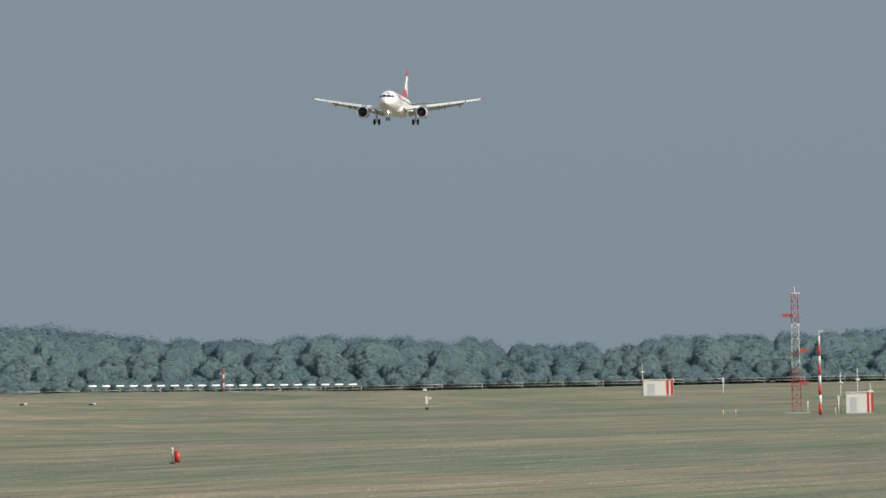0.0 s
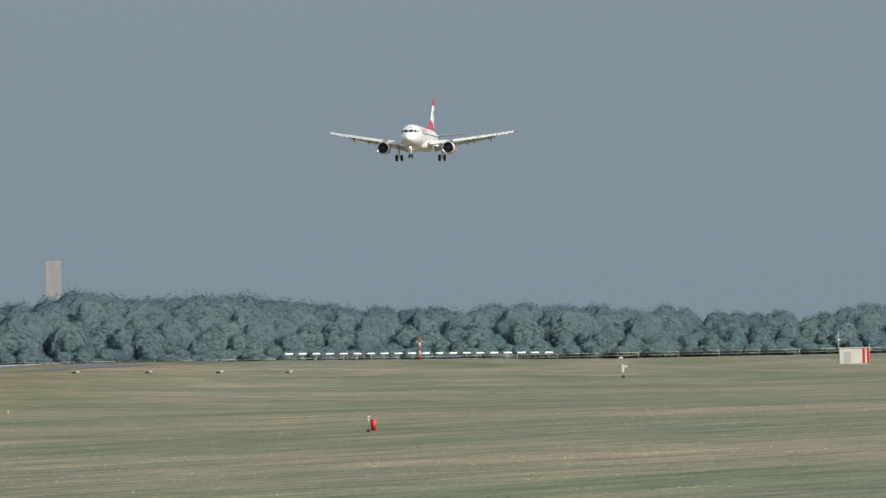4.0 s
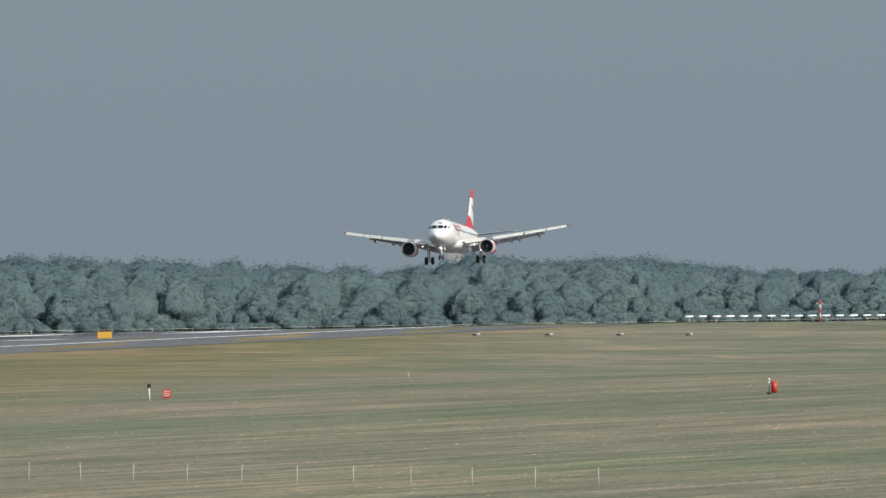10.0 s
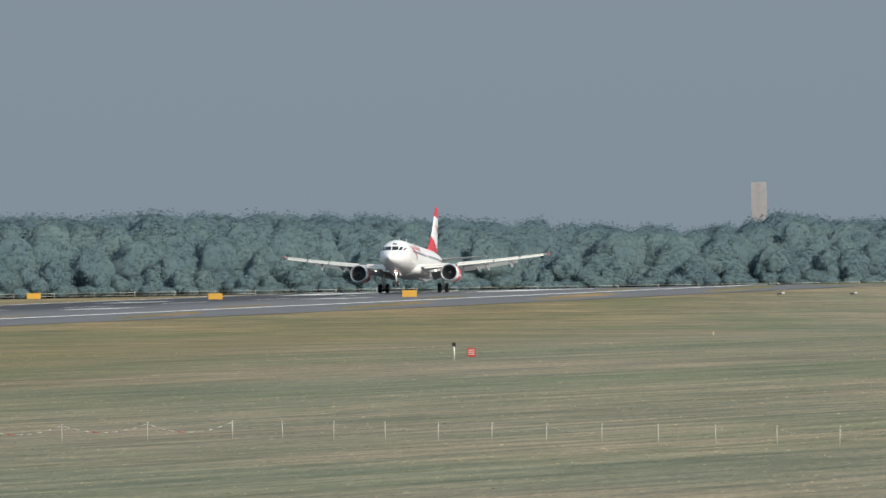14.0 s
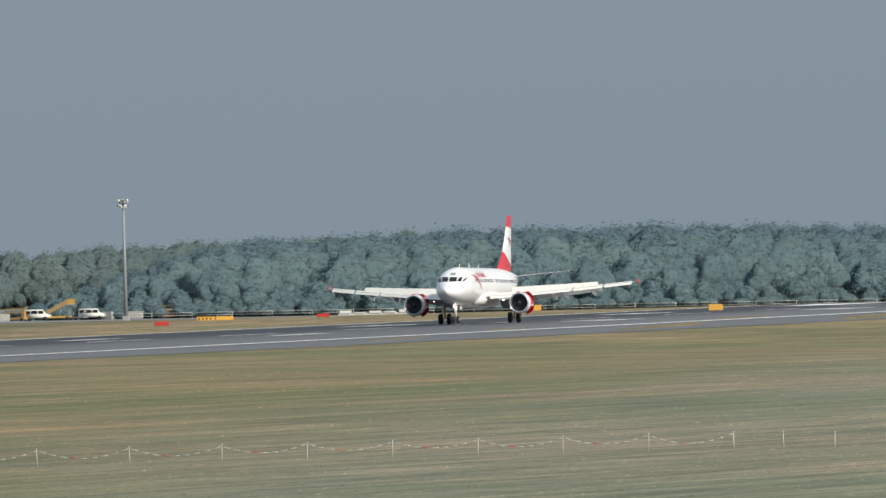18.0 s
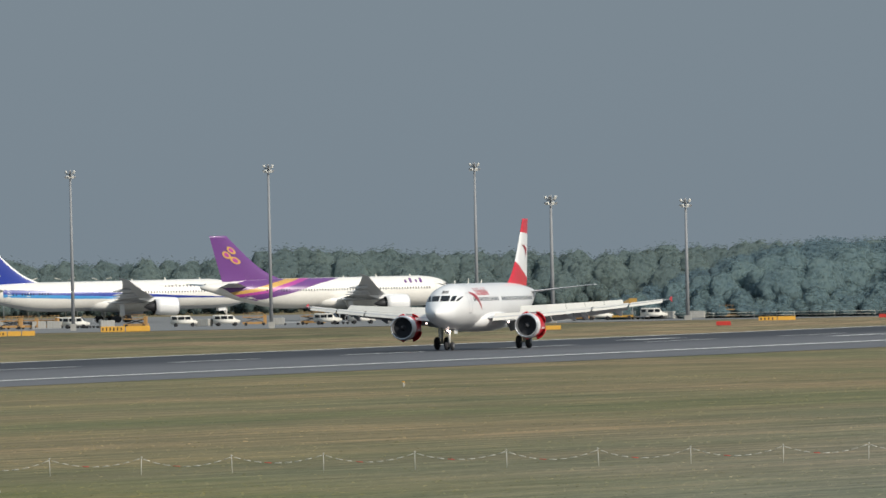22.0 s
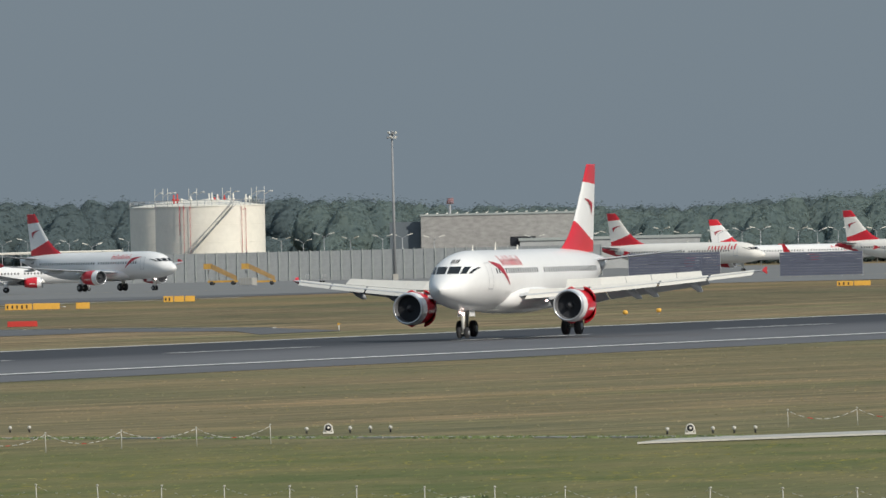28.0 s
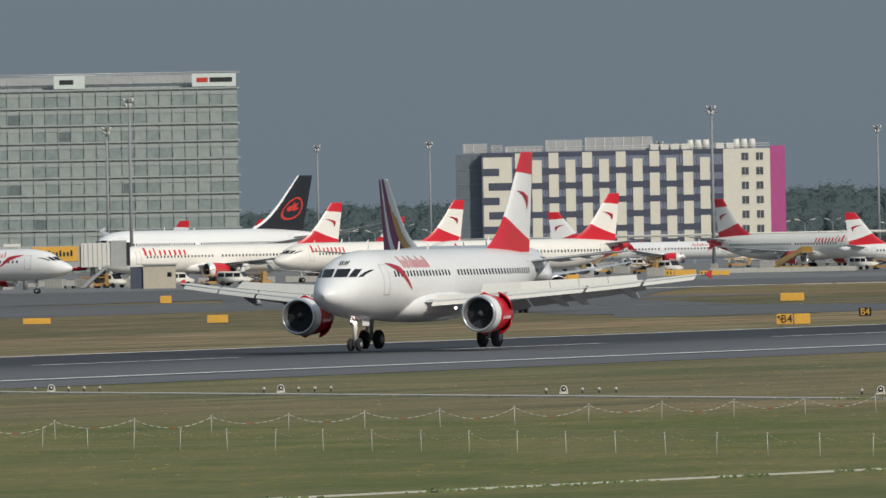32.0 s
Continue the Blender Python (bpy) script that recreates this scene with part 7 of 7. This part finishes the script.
def edge_lamp(x, y, g, h, lab):
    root = thing("runway_lamp", lab, "airfield light", "runway lamps", pose(x, y, g))
    bm = bmesh.new()
    tube(bm, (0, 0, -.1), (0, 0, h - .12), .05, None, 6)
    part("stem", recalc(bm), YELLOW, root)
    bm = bmesh.new()
    turned(bm, [(h - .16, .05), (h - .10, .19), (h + .10, .17), (h + .18, .04)], 12, "Z")
    part("lens", bm, EDGEGLOW, root)


for s in (-2285, -2314, -2346, -2375, -2406, -2435, -2465, -2495, -2524, -2553, -2583):
    x, y = on_runway(s)
    g = land(x, y)
    edge_lamp(x, y, g, max(.4, -1.84 + 1.56 * (s + 2285) / 298 - g), "lit approach lamp on a short yellow stem")
for x, y in ((-247.5, 1243.7), (-249.1, 1266.5)):
    root = thing("marker_lamp", "small amber marker lamp standing in dry grass", "airfield light", "marker lamps", pose(x, y, land(x, y)))
    bm = bmesh.new()
    tube(bm, (0, 0, -.05), (0, 0, .2), .05, None, 6)
    part("stem", recalc(bm), STEEL, root)
    bm = bmesh.new()
    turned(bm, [(.18, .08), (.22, .22), (.42, .24), (.52, .16), (.55, .02)], 12, "Z")
    part("lens", bm, YELLOW, root)
for s in (-2222,):
    x, y = on_runway(s, -33.5)
    edge_lamp(x, y, land(x, y), .45, "small lit runway edge lamp")


def perimeter_fence():
    """Low pale boundary fence at the foot of the forest."""
    root = thing("perimeter_fence", "low pale boundary fence along the forest's foot", "fence", "fences")
    n = 56
    pts = []
    for i in range(n + 1):
        az = radians(-6.6 + 8.6 * i / n)
        x, y = 2686 * math.sin(az), 2686 * math.cos(az)
        pts.append(Vector((x, y, land(x, y))))
    me = None
    for p in pts:
        if me is None:
            bm = bmesh.new()
            tube(bm, (0, 0, -.1), (0, 0, 1.15), .05, None, 5)
            ob = part("post", recalc(bm), POSTGREY, root)
            me = ob.data
        else:
            ob = new("post", me)
            ob.parent = root
        ob.location = p
    for a, b in zip(pts, pts[1:]):
        for z in (.55, 1.05):
            bm = bmesh.new()
            tube(bm, a + Vector((0, 0, z)), b + Vector((0, 0, z)), .035, None, 4)
            part("rail", recalc(bm), POSTGREY, root)


perimeter_fence()


# ---------------------------------------------------------------- ground service things on the apron
ORANGE = mat("loader_orange", (0.44, 0.25, 0.09), 0.55, var=0.15, scale=0.6)
BEIGE = mat("beige_cabin_wall", (0.52, 0.47, 0.38), 0.8, var=0.08, scale=0.4)


def wheels(root, pts, r=.36):
    for x, y in pts:
        bm = bmesh.new()
        turned(bm, [(-.13, .02), (-.13, r * .9), (-.08, r), (.08, r), (.13, r * .9), (.13, .02)], 14, "Y", (x, y, r))
        part("wheel", bm, TYRE, root)


def van(m):
    root = thing("service_van", "white service van on the apron", "van", "apron vehicles", m)
    bm = bmesh.new()
    loft(bm, [[(-2.4, y, .45), (2.3, y, .45), (2.45, y, 1.0), (1.6, y, 1.2), (1.05, y, 2.0), (-2.3, y, 2.05), (-2.45, y, 1.4)] for y in (-.9, .9)])
    bmesh.ops.bevel(bm, geom=bm.edges[:], offset=.06, segments=2, affect="EDGES")
    part("body", recalc(bm), OFFWHITE, root)
    for x0, x1 in ((.2, 1.15), (-1.1, .05), (-2.2, -1.25)):
        for y in (-.912, .912):
            bm = bmesh.new()
            box(bm, x0, x1, y - .006, y + .006, 1.25, 1.8)
            part("window", recalc(bm), GLASS, root, smooth=False)
    bm = bmesh.new()
    loft(bm, [[(1.62, y, 1.24), (1.10, y, 1.96), (1.13, y, 1.97), (1.65, y, 1.26)] for y in (-.8, .8)])
    part("windscreen", recalc(bm), GLASS, root, smooth=False)
    wheels(root, [(x, y) for x in (-1.5, 1.5) for y in (-.85, .85)])
    return root


OCHRE = mat("ochre_painted_steel", (0.48, 0.28, 0.06), 0.55, var=0.2, scale=1.2)
BROWN = mat("brown_stair_side", (0.34, 0.22, 0.09), 0.65, var=0.25, scale=1.4)


def stairs(m):
    root = thing("passenger_stairs", "ochre mobile passenger stairs on a chassis", "stairs", "apron vehicles", m)
    bm = bmesh.new()
    box(bm, -2.6, 2.6, -.9, .9, .45, .8)
    part("chassis", recalc(bm), OCHRE, root, smooth=False)
    for i in range(12):
        bm = bmesh.new()
        x, z = -2.3 + i * .36, .8 + i * .19
        box(bm, x, x + .38, -.7, .7, z, z + .08)
        part("step", recalc(bm), STEEL, root, smooth=False)
    for y in (-.75, .75):
        bm = bmesh.new()
        loft(bm, [[(-2.4, y + e, .75), (-2.4, y + e, 1.5), (2.0, y + e, 3.75), (2.0, y + e, 2.85)] for e in (-.04, .04)])
        part("side_panel", recalc(bm), BROWN, root, smooth=False)
        bm = bmesh.new()
        box(bm, 2.0, 3.3, y - .05, y + .05, 2.85, 3.8)
        part("platform_side", recalc(bm), OCHRE, root, smooth=False)
    bm = bmesh.new()
    box(bm, 2.0, 3.2, -.8, .8, 2.77, 2.85)
    part("platform", recalc(bm), STEEL, root, smooth=False)
    for x in (.6, 2.4):
        bm = bmesh.new()
        tube(bm, (x, 0, .7), (x + .2, 0, 2.8 if x > 1 else 2.2), .09, None, 6)
        part("prop", recalc(bm), STEEL, root)
    wheels(root, [(x, y) for x in (-1.9, 1.9) for y in (-.8, .8)])
    return root


def loader(m):
    root = thing("cargo_loader", "orange scissor-lift cargo loader", "cargo loader", "apron vehicles", m)
    bm = bmesh.new()
    box(bm, -3, 3, -1.2, 1.2, .4, .95)
    part("chassis", recalc(bm), ORANGE, root, smooth=False)
    bm = bmesh.new()
    box(bm, -2.9, 2.4, -1.2, 1.2, 2.0, 2.25)
    part("platform", recalc(bm), ORANGE, root, smooth=False)
    for y in (-1.0, 1.0):
        for s in (-1, 1):
            bm = bmesh.new()
            tube(bm, (-2.2 * s, y, .95), (2.0 * s, y, 2.0), .09, None, 6)
            part("scissor_arm", recalc(bm), DARKMET, root)
    bm = bmesh.new()
    box(bm, 2.2, 3.0, -1.1, -.1, .95, 2.7)
    part("cab", recalc(bm), ORANGE, root, smooth=False)
    bm = bmesh.new()
    for x in (-2.8, -1.2, .4, 2.2):
        tube(bm, (x, 1.15, 2.2), (x, 1.15, 3.2), .05, None, 5)
    tube(bm, (-2.8, 1.15, 3.2), (2.2, 1.15, 3.2), .05, None, 5)
    part("rail", recalc(bm), ORANGE, root)
    wheels(root, [(x, y) for x in (-2.2, 2.2) for y in (-1.1, 1.1)], .42)
    root.scale = (.72, .72, .72)                        # scaled down to fit the camera's view
    return root


def cart(m):
    root = thing("baggage_cart", "low flat baggage cart", "cart", "apron vehicles", m)
    bm = bmesh.new()
    box(bm, -1.7, 1.7, -.8, .8, .4, .6)
    part("deck", recalc(bm), STEEL, root, smooth=False)
    for x in (-1.65, 1.65):
        bm = bmesh.new()
        for y in (-.7, 0, .7):
            tube(bm, (x, y, .6), (x, y, 1.5), .04, None, 5)
        tube(bm, (x, -.7, 1.5), (x, .7, 1.5), .04, None, 5)
        part("end_frame", recalc(bm), STEEL, root)
    wheels(root, [(x, y) for x in (-1.2, 1.2) for y in (-.7, .7)], .22)
    return root


def crate(m):
    root = thing("freight_container", "pale freight container on the apron", "container", "apron vehicles", m)
    bm = bmesh.new()
    box(bm, -1.3, 1.3, -1, 1, .12, 1.35)
    bmesh.ops.bevel(bm, geom=bm.edges[:], offset=.05, segments=1, affect="EDGES")
    part("shell", recalc(bm), CONCRETE, root, smooth=False)
    for i in range(5):
        bm = bmesh.new()
        box(bm, -1.05 + i * .5, -.95 + i * .5, -1.03, -1.001, .2, 1.27)
        part("rib", recalc(bm), PANELGREY, root, smooth=False)
    bm = bmesh.new()
    box(bm, -1.35, 1.35, -1.05, 1.05, 0, .12)
    part("pallet", recalc(bm), STEEL, root, smooth=False)
    return root


wall_a, wall_b = (-567.9, 2192.7), (-546.0, 2198.5)
low_wall_m, low_wall_w = facade(wall_a, wall_b, land(*wall_a) + .05)
low_wall = thing("low_wall", "low pale concrete wall at the apron edge", "wall", m=low_wall_m)
for i in range(9):
    bm = bmesh.new()
    box(bm, low_wall_w * i / 9 + .02, low_wall_w * (i + 1) / 9 - .02, -.2, .2, 0, .72)
    part("wall_block", recalc(bm), SLAB, low_wall, smooth=False)


MAKERS = dict(van=van, stairs=stairs, loader=loader, cart=cart, box=crate)
MADE = {}
for kind, x, y, turn in (
    ("loader", -374.6, 2673.9, -15),
    ("van", -365.8, 2675.1, 15),
    ("cart", -369.8, 2674.6, -25),
    ("loader", -348.5, 2677.4, 10),
    ("cart", -352.5, 2676.9, -30),
    ("van", -346.3, 2677.7, -16),
    ("box", -342.8, 2678.2, 19),
    ("loader", -339.5, 2678.6, -20),
    ("box", -332.4, 2679.5, -10),
    ("loader", -327.4, 2680.1, -20),
    ("box", -329.9, 2679.8, 15),
    ("stairs", -320.1, 2681.0, 4),
    ("van", -313.7, 2681.7, -5),
    ("box", -310.9, 2682.0, -26),
    ("cart", -316.2, 2681.4, -30),
    ("loader", -426.7, 2655.9, 5),
    ("box", -419.0, 2657.2, 10),
    ("van", -415.1, 2657.8, 0),
    ("cart", -412.2, 2658.2, -10),
    ("box", -409.7, 2658.6, 20),
    ("loader", -404.5, 2659.4, -5),
    ("van", -396.0, 2660.7, 10),
    ("box", -392.5, 2661.2, -15),
    ("van", -388.5, 2661.8, 15),
    ("loader", -383.5, 2662.5, 8),
    ("box", -379.5, 2663.1, 5),
    ("cart", -377.0, 2663.4, 12),
    ("van", -370.5, 2664.3, -8),
    ("box", -359.5, 2675.6, 8),
    ("box", -356.0, 2676.2, -12),
    ("cart", -335.5, 2679.0, 10),
    ("van", -323.5, 2680.7, 0),
    ("box", -306.0, 2682.5, 0),
    ("loader", -300.0, 2683.0, 12),
    ("van", -447.8, 2662.6, 10),
    ("loader", -427.8, 2665.9, -25),
    ("box", -430.8, 2665.4, 5),
    ("loader", -421.4, 2666.9, -20),
    ("van", -417.9, 2667.5, 15),
    ("box", -433.7, 2664.9, -25),
    ("cart", -414.9, 2667.9, -15),
    ("box", -423.4, 2666.6, 20),
    ("van", -450.3, 2662.2, -15),
    ("loader", -425.4, 2666.3, 0),
    ("stairs", -587.1, 2587.2, 185),
    ("stairs", -571.6, 2548.7, 190),
    ("box", -569.4, 2528.7, -10),
    ("cart", -576.9, 2617.2, -10),
    ("stairs", -570.6, 2254.6, -5),
    ("van", -559.0, 2255.4, -30),
    ("box", -562.8, 2266.0, -5),
    ("cart", -581.2, 2266.7, -30),
    ("loader", -553.2, 2246.7, 0),
    ("box", -617.4, 2422.6, 10),
    ("van", -595.4, 2221.6, 0),
    ("stairs", -593.8, 2222.0, 20),
    ("box", -590.0, 2223.0, 5),
    ("loader", -586.3, 2224.0, -10),
    ("van", -582.9, 2224.9, -30),
    ("cart", -598.8, 2220.7, 20),
    ("box", -618.0, 1986.1, -30),
    ("loader", -605.4, 1990.0, 5),
    ("van", -603.3, 1990.6, -30),
    ("cart", -609.5, 1988.7, 15),
    ("box", -610.7, 1988.3, 0),
    ("loader", -588.8, 1994.9, 25),
    ("loader", -583.4, 1996.5, -30),
    ("box", -600.0, 1991.6, 10),
    ("van", -594.2, 1993.3, 20),
    ("cart", -591.3, 1994.2, -5),
    ("box", -606.6, 1989.6, -10),
    ("van", -586.1, 1994.7, -5),
    ("box", -621.2, 1985.1, -10),
    ("van", -670.3, 2492.4, 10),
    ("box", -676.3, 2539.5, 0),
    ("cart", -660.8, 2488.8, 20),
    ("loader", -660.9, 2510.5, -10),
    ("van", -661.4, 2501.0, 30),
    ("loader", -656.2, 2554.0, 15),
    ("cart", -646.9, 2529.6, 0),
    ("stairs", -652.2, 2577.8, 70),
    ("cart", -647.8, 2590.2, 10),
    ("van", -632.0, 2538.5, -20),
    ("box", -664.2, 2486.8, 15),
    # these two boxes stand in for grey concrete blocks
    ("box", -541.5, 2019.9, 12),
    ("box", -534.9, 2034.6, 12),
):
    m = pose(x, y, land(x, y) + 0.06, 0, 0, turn)
    if kind in MADE:
        copy_thing(MADE[kind], m)
    else:
        MADE[kind] = MAKERS[kind](m)


def jet_bridge(x, y, turn):
    root = thing("jet_bridge", "grey passenger boarding bridge with a yellow panel", "jet bridge", m=pose(x, y, land(x, y) + .06, 0, 0, turn))
    bm = bmesh.new()
    box(bm, -22, 1.0, -1.5, 1.5, 3.1, 6.1)
    part("tunnel", recalc(bm), PANELGREY, root, smooth=False)
    bm = bmesh.new()
    box(bm, -5.9, .6, -1.58, -1.5, 3.9, 6.0)
    p = part("advert_panel", recalc(bm), YELLOW, root, "yellow panel with plain dark bars", smooth=False)
    for i in range(10):
        bm = bmesh.new()
        box(bm, -5.2 + i * .52, -4.9 + i * .52, -1.61, -1.58, 4.6, 5.2 if i % 3 else 5.45)
        part("panel_bar", recalc(bm), DARKMET, p, smooth=False)
    bm = bmesh.new()
    box(bm, 1.0, 5.2, -1.75, 1.75, 3.0, 6.4)
    seg = part("outer_tunnel", recalc(bm), OFFWHITE, root, "pale outer tunnel section", smooth=False)
    for i in range(6):
        bm = bmesh.new()
        box(bm, 1.3 + i * .66, 1.4 + i * .66, -1.8, -1.75, 3.1, 6.3)
        part("rib", recalc(bm), PANELGREY, seg, smooth=False)
    bm = bmesh.new()
    box(bm, 5.2, 7.4, -1.9, 1.9, 2.9, 6.7)
    part("cab", recalc(bm), PANELGREY, root, smooth=False)
    bm = bmesh.new()
    box(bm, 7.4, 7.9, -1.7, 1.7, 3.1, 6.4)
    part("cab_bellows", recalc(bm), DARKMET, root, smooth=False)
    for xx in (-16, -7, 2.6):
        bm = bmesh.new()
        tube(bm, (xx, 0, 0), (xx, 0, 3.15), .35, None, 10)
        part("column", recalc(bm), STEEL, root)
    bm = bmesh.new()
    loft(bm, [[(4.4, e, 3.2), (5.1, e, 3.2), (1.5, e, .1), (.8, e, .1)] for e in (-2.7, -1.9)])
    part("service_stair", recalc(bm), STEEL, root, smooth=False)
    for xx in (-20, -15, -10):
        bm = bmesh.new()
        box(bm, xx, xx + 2.4, -.9, .9, 6.1, 6.5)
        part("roof_unit", recalc(bm), OFFWHITE, root, smooth=False)


jet_bridge(*(-608.1, 1989.1), 16)
hut = thing("apron_hut", "beige flat-roofed hut on the apron", "hut", m=pose(*(-579.4, 1935.1), 0.05, 0, 0, 15))
bm = bmesh.new()
box(bm, -2.2, 2.2, -1.5, 1.5, 0, 3.2)
part("wall", recalc(bm), BEIGE, hut, smooth=False)
bm = bmesh.new()
box(bm, -2.4, 2.4, -1.7, 1.7, 3.2, 3.4)
part("roof", recalc(bm), PANELGREY, hut, smooth=False)
bm = bmesh.new()
box(bm, -4.0, -2.25, -1.2, 1.2, 0, 3.0)
part("annex", recalc(bm), HOTELDARK, hut, "dark annex", smooth=False)
bm = bmesh.new()
box(bm, 1.1, 1.7, -1.53, -1.5, 1.6, 2.2)
part("window", recalc(bm), GLASS, hut, smooth=False)
for i in range(9):
    x, y = -700 + i * 13.0, 2105 + i * 2.2
    bar = thing("concrete_barrier", "low pale concrete barrier at the apron edge", "barrier", "apron barriers", pose(x, y, land(x, y) + .05, 0, 0, 10))
    bm = bmesh.new()
    loft(bm, [[(xx, -.4, 0), (xx, .4, 0), (xx, .18, .9), (xx, -.18, .9)] for xx in (-5.8, 5.8)])
    part("block", recalc(bm), CONCRETE, bar, smooth=False)


# ---------------------------------------------------------------- what moves
LANDING = [
    (0, -2908.0, -0.28, 46.87, 2.9, -1.4), (0.5, -2874.1, -0.57, 44.83, 2.9, -1.5), (1, -2839.6, -0.90, 43.03, 2.8, -2.4),
    (1.5, -2804.6, -1.07, 41.08, 2.8, -2.9), (2, -2769.2, -1.06, 39.37, 2.7, -3.3), (2.5, -2733.4, -0.74, 37.58, 2.7, -2.8),
    (4.5, -2586.5, 0.03, 29.59, 1.9, -0.3), (5, -2549.1, 0.31, 27.49, 2.0, 0.0), (5.5, -2511.4, 0.31, 25.30, 2.0, 0.2),
    (6, -2473.5, 0.28, 23.44, 2.1, 0.4), (6.5, -2435.4, 0.28, 21.27, 2.2, 0.5), (7, -2397.2, 0.32, 19.20, 2.3, 0.7), (7.5, -2358.9, 0.33, 17.06, 2.4, 0.8),
    (8, -2320.5, 0.34, 15.32, 2.4, 0.9), (8.5, -2282.0, 0.40, 13.49, 2.5, 1.1), (9, -2243.6, 0.52, 11.73, 2.6, 1.2), (9.5, -2205.1, 0.54, 9.85, 2.8, 0.9),
    (10, -2166.7, 0.41, 8.05, 2.9, 0.7), (10.5, -2128.3, 0.22, 6.26, 3.0, 0.3), (11, -2090.1, 0.09, 4.69, 3.2, -0.1),
    (11.5, -2051.9, -0.05, 3.05, 3.4, -1.5), (12, -2014.0, -0.17, 1.78, 3.5, -2.8), (12.5, -1976.2, -0.21, 0.99, 3.8, -2.2),
    (13, -1938.6, -0.18, 0.45, 4.0, -1.2), (13.5, -1901.3, -0.09, 0.08, 3.9, -0.5), (15.5, -1755.0, -0.03, 0.00, 3.4, 0.0),
    (16, -1720.4, 0.00, 0.00, 3.3, 0.0), (16.5, -1685.5, 0.00, 0.00, 3.2, 0.0), (17, -1650.3, 0.00, 0.00, 3.0, 0.0), (17.5, -1616.3, 0.00, 0.00, 2.1, 0.0),
    (18, -1582.7, 0.00, 0.00, 0.7, 0.0), (18.5, -1549.8, 0.00, 0.00, 0.1, 0.0), (19, -1516.6, 0.00, 0.00, 0.0, 0.0), (19.5, -1483.5, 0.00, 0.00, 0.0, 0.0),
    (20, -1450.4, 0.00, 0.00, 0.0, 0.0), (20.5, -1417.9, 0.00, 0.00, 0.0, 0.0), (21, -1385.8, 0.00, 0.00, 0.0, 0.0), (21.5, -1353.9, 0.00, 0.00, 0.0, 0.0),
    (22, -1322.7, 0.00, 0.00, 0.0, 0.0), (22.5, -1292.1, 0.00, 0.00, 0.0, 0.0), (23, -1262.3, 0.00, 0.00, 0.0, 0.0), (23.5, -1233.1, 0.00, 0.00, 0.0, 0.0),
    (24, -1203.9, 0.00, 0.00, 0.0, 0.0), (24.5, -1175.6, 0.00, 0.00, 0.0, 0.0), (26.5, -1064.9, 0.00, 0.00, 0.0, 0.0), (27, -1037.4, 0.00, 0.00, 0.0, 0.0),
    (27.5, -1010.8, 0.00, 0.00, 0.0, 0.0), (28, -984.5, 0.00, 0.00, 0.0, 0.0), (28.5, -958.6, 0.00, 0.00, 0.0, 0.0), (29, -933.0, 0.00, 0.00, 0.0, 0.0),
    (29.5, -907.9, 0.00, 0.00, 0.0, 0.0), (30, -883.3, 0.00, 0.00, 0.0, 0.0), (30.5, -858.8, 0.00, 0.00, 0.0, 0.0), (31, -835.0, 0.00, 0.00, 0.0, 0.0),
    (31.5, -812.0, 0.00, 0.00, 0.0, 0.0), (32, -789.4, 0.00, 0.00, 0.0, 0.0),
]



def ease(t, a, b, full):
    """Grows from nothing at a to full at b."""
    q = min(1.0, max(0.0, (t - a) / (b - a)))
    return full * q * q * (3 - 2 * q)


def motions():
    rows = []
    for t, s, r, h, nose_up, bank in LANDING:
        x, y = on_runway(s - ease(t, 29, 31, 1.4), r)
        veer = ease(t, 24.5, 26.5, .4) - ease(t, 28.5, 31, 1.0) + ease(t, 30.8, 32.4, 2.2)
        rows.append((t, pose(x, y, h + 0.06 + ease(t, 24.5, 26.5, .11), bank, -nose_up, -96.01 - (0.9 if t < 13 else 0.4) + veer)))
    walk(lander, rows)
    for ob, side, z in WINGS:                            # the wings bend up while they carry the weight
        walk(ob, [(t, pose(0, side * 1.1, z, side * a, 0, 0) @ pose(0, -side * 1.1, -z)) for t, a in ((0, 4.4), (6, 4.4), (12.5, 4.0), (13.5, 3.0), (15.5, 1.2), (17.5, 0), (24, 0), (32, 0))])
    for ob, at, rise, turn in SPOILERS:
        walk(ob, [(t, pose(*at, rise, 0, turn) @ pose(0, 0, 0, 0, a, 0)) for t, a in ((0, 0), (14.2, 0), (15.2, 0), (16.5, 2), (17.8, 42), (30, 42), (32, 42))])
    for ob, x, y, z, r, around in REVERSERS:
        turn = pose(x, y, z, around, 0, 0)
        rows = []
        for t, a in ((0, 0), (15.6, 0), (17.1, 0), (18.3, 22), (25, 22), (32, 22)):
            rows.append((t, turn @ pose(-0.25 * a / 22, 0, r + 0.05 * a / 22, 0, -a, 0)))
        walk(ob, rows)

    for ob, x, y, b, v, t0 in ((taxier, -514.1, 2184.3, -129, 5.6, 28.0), (silver, -335.2, 1204.2, -141, 5.0, 31.2)):
        a = radians(90 + b)
        walk(ob, [(t, pose(x + math.cos(a) * v * (t - t0), y + math.sin(a) * v * (t - t0), 0.06, 0, 0, 90 + b)) for t in (0, 8, 16, 24, 28, 30, 32)])


motions()
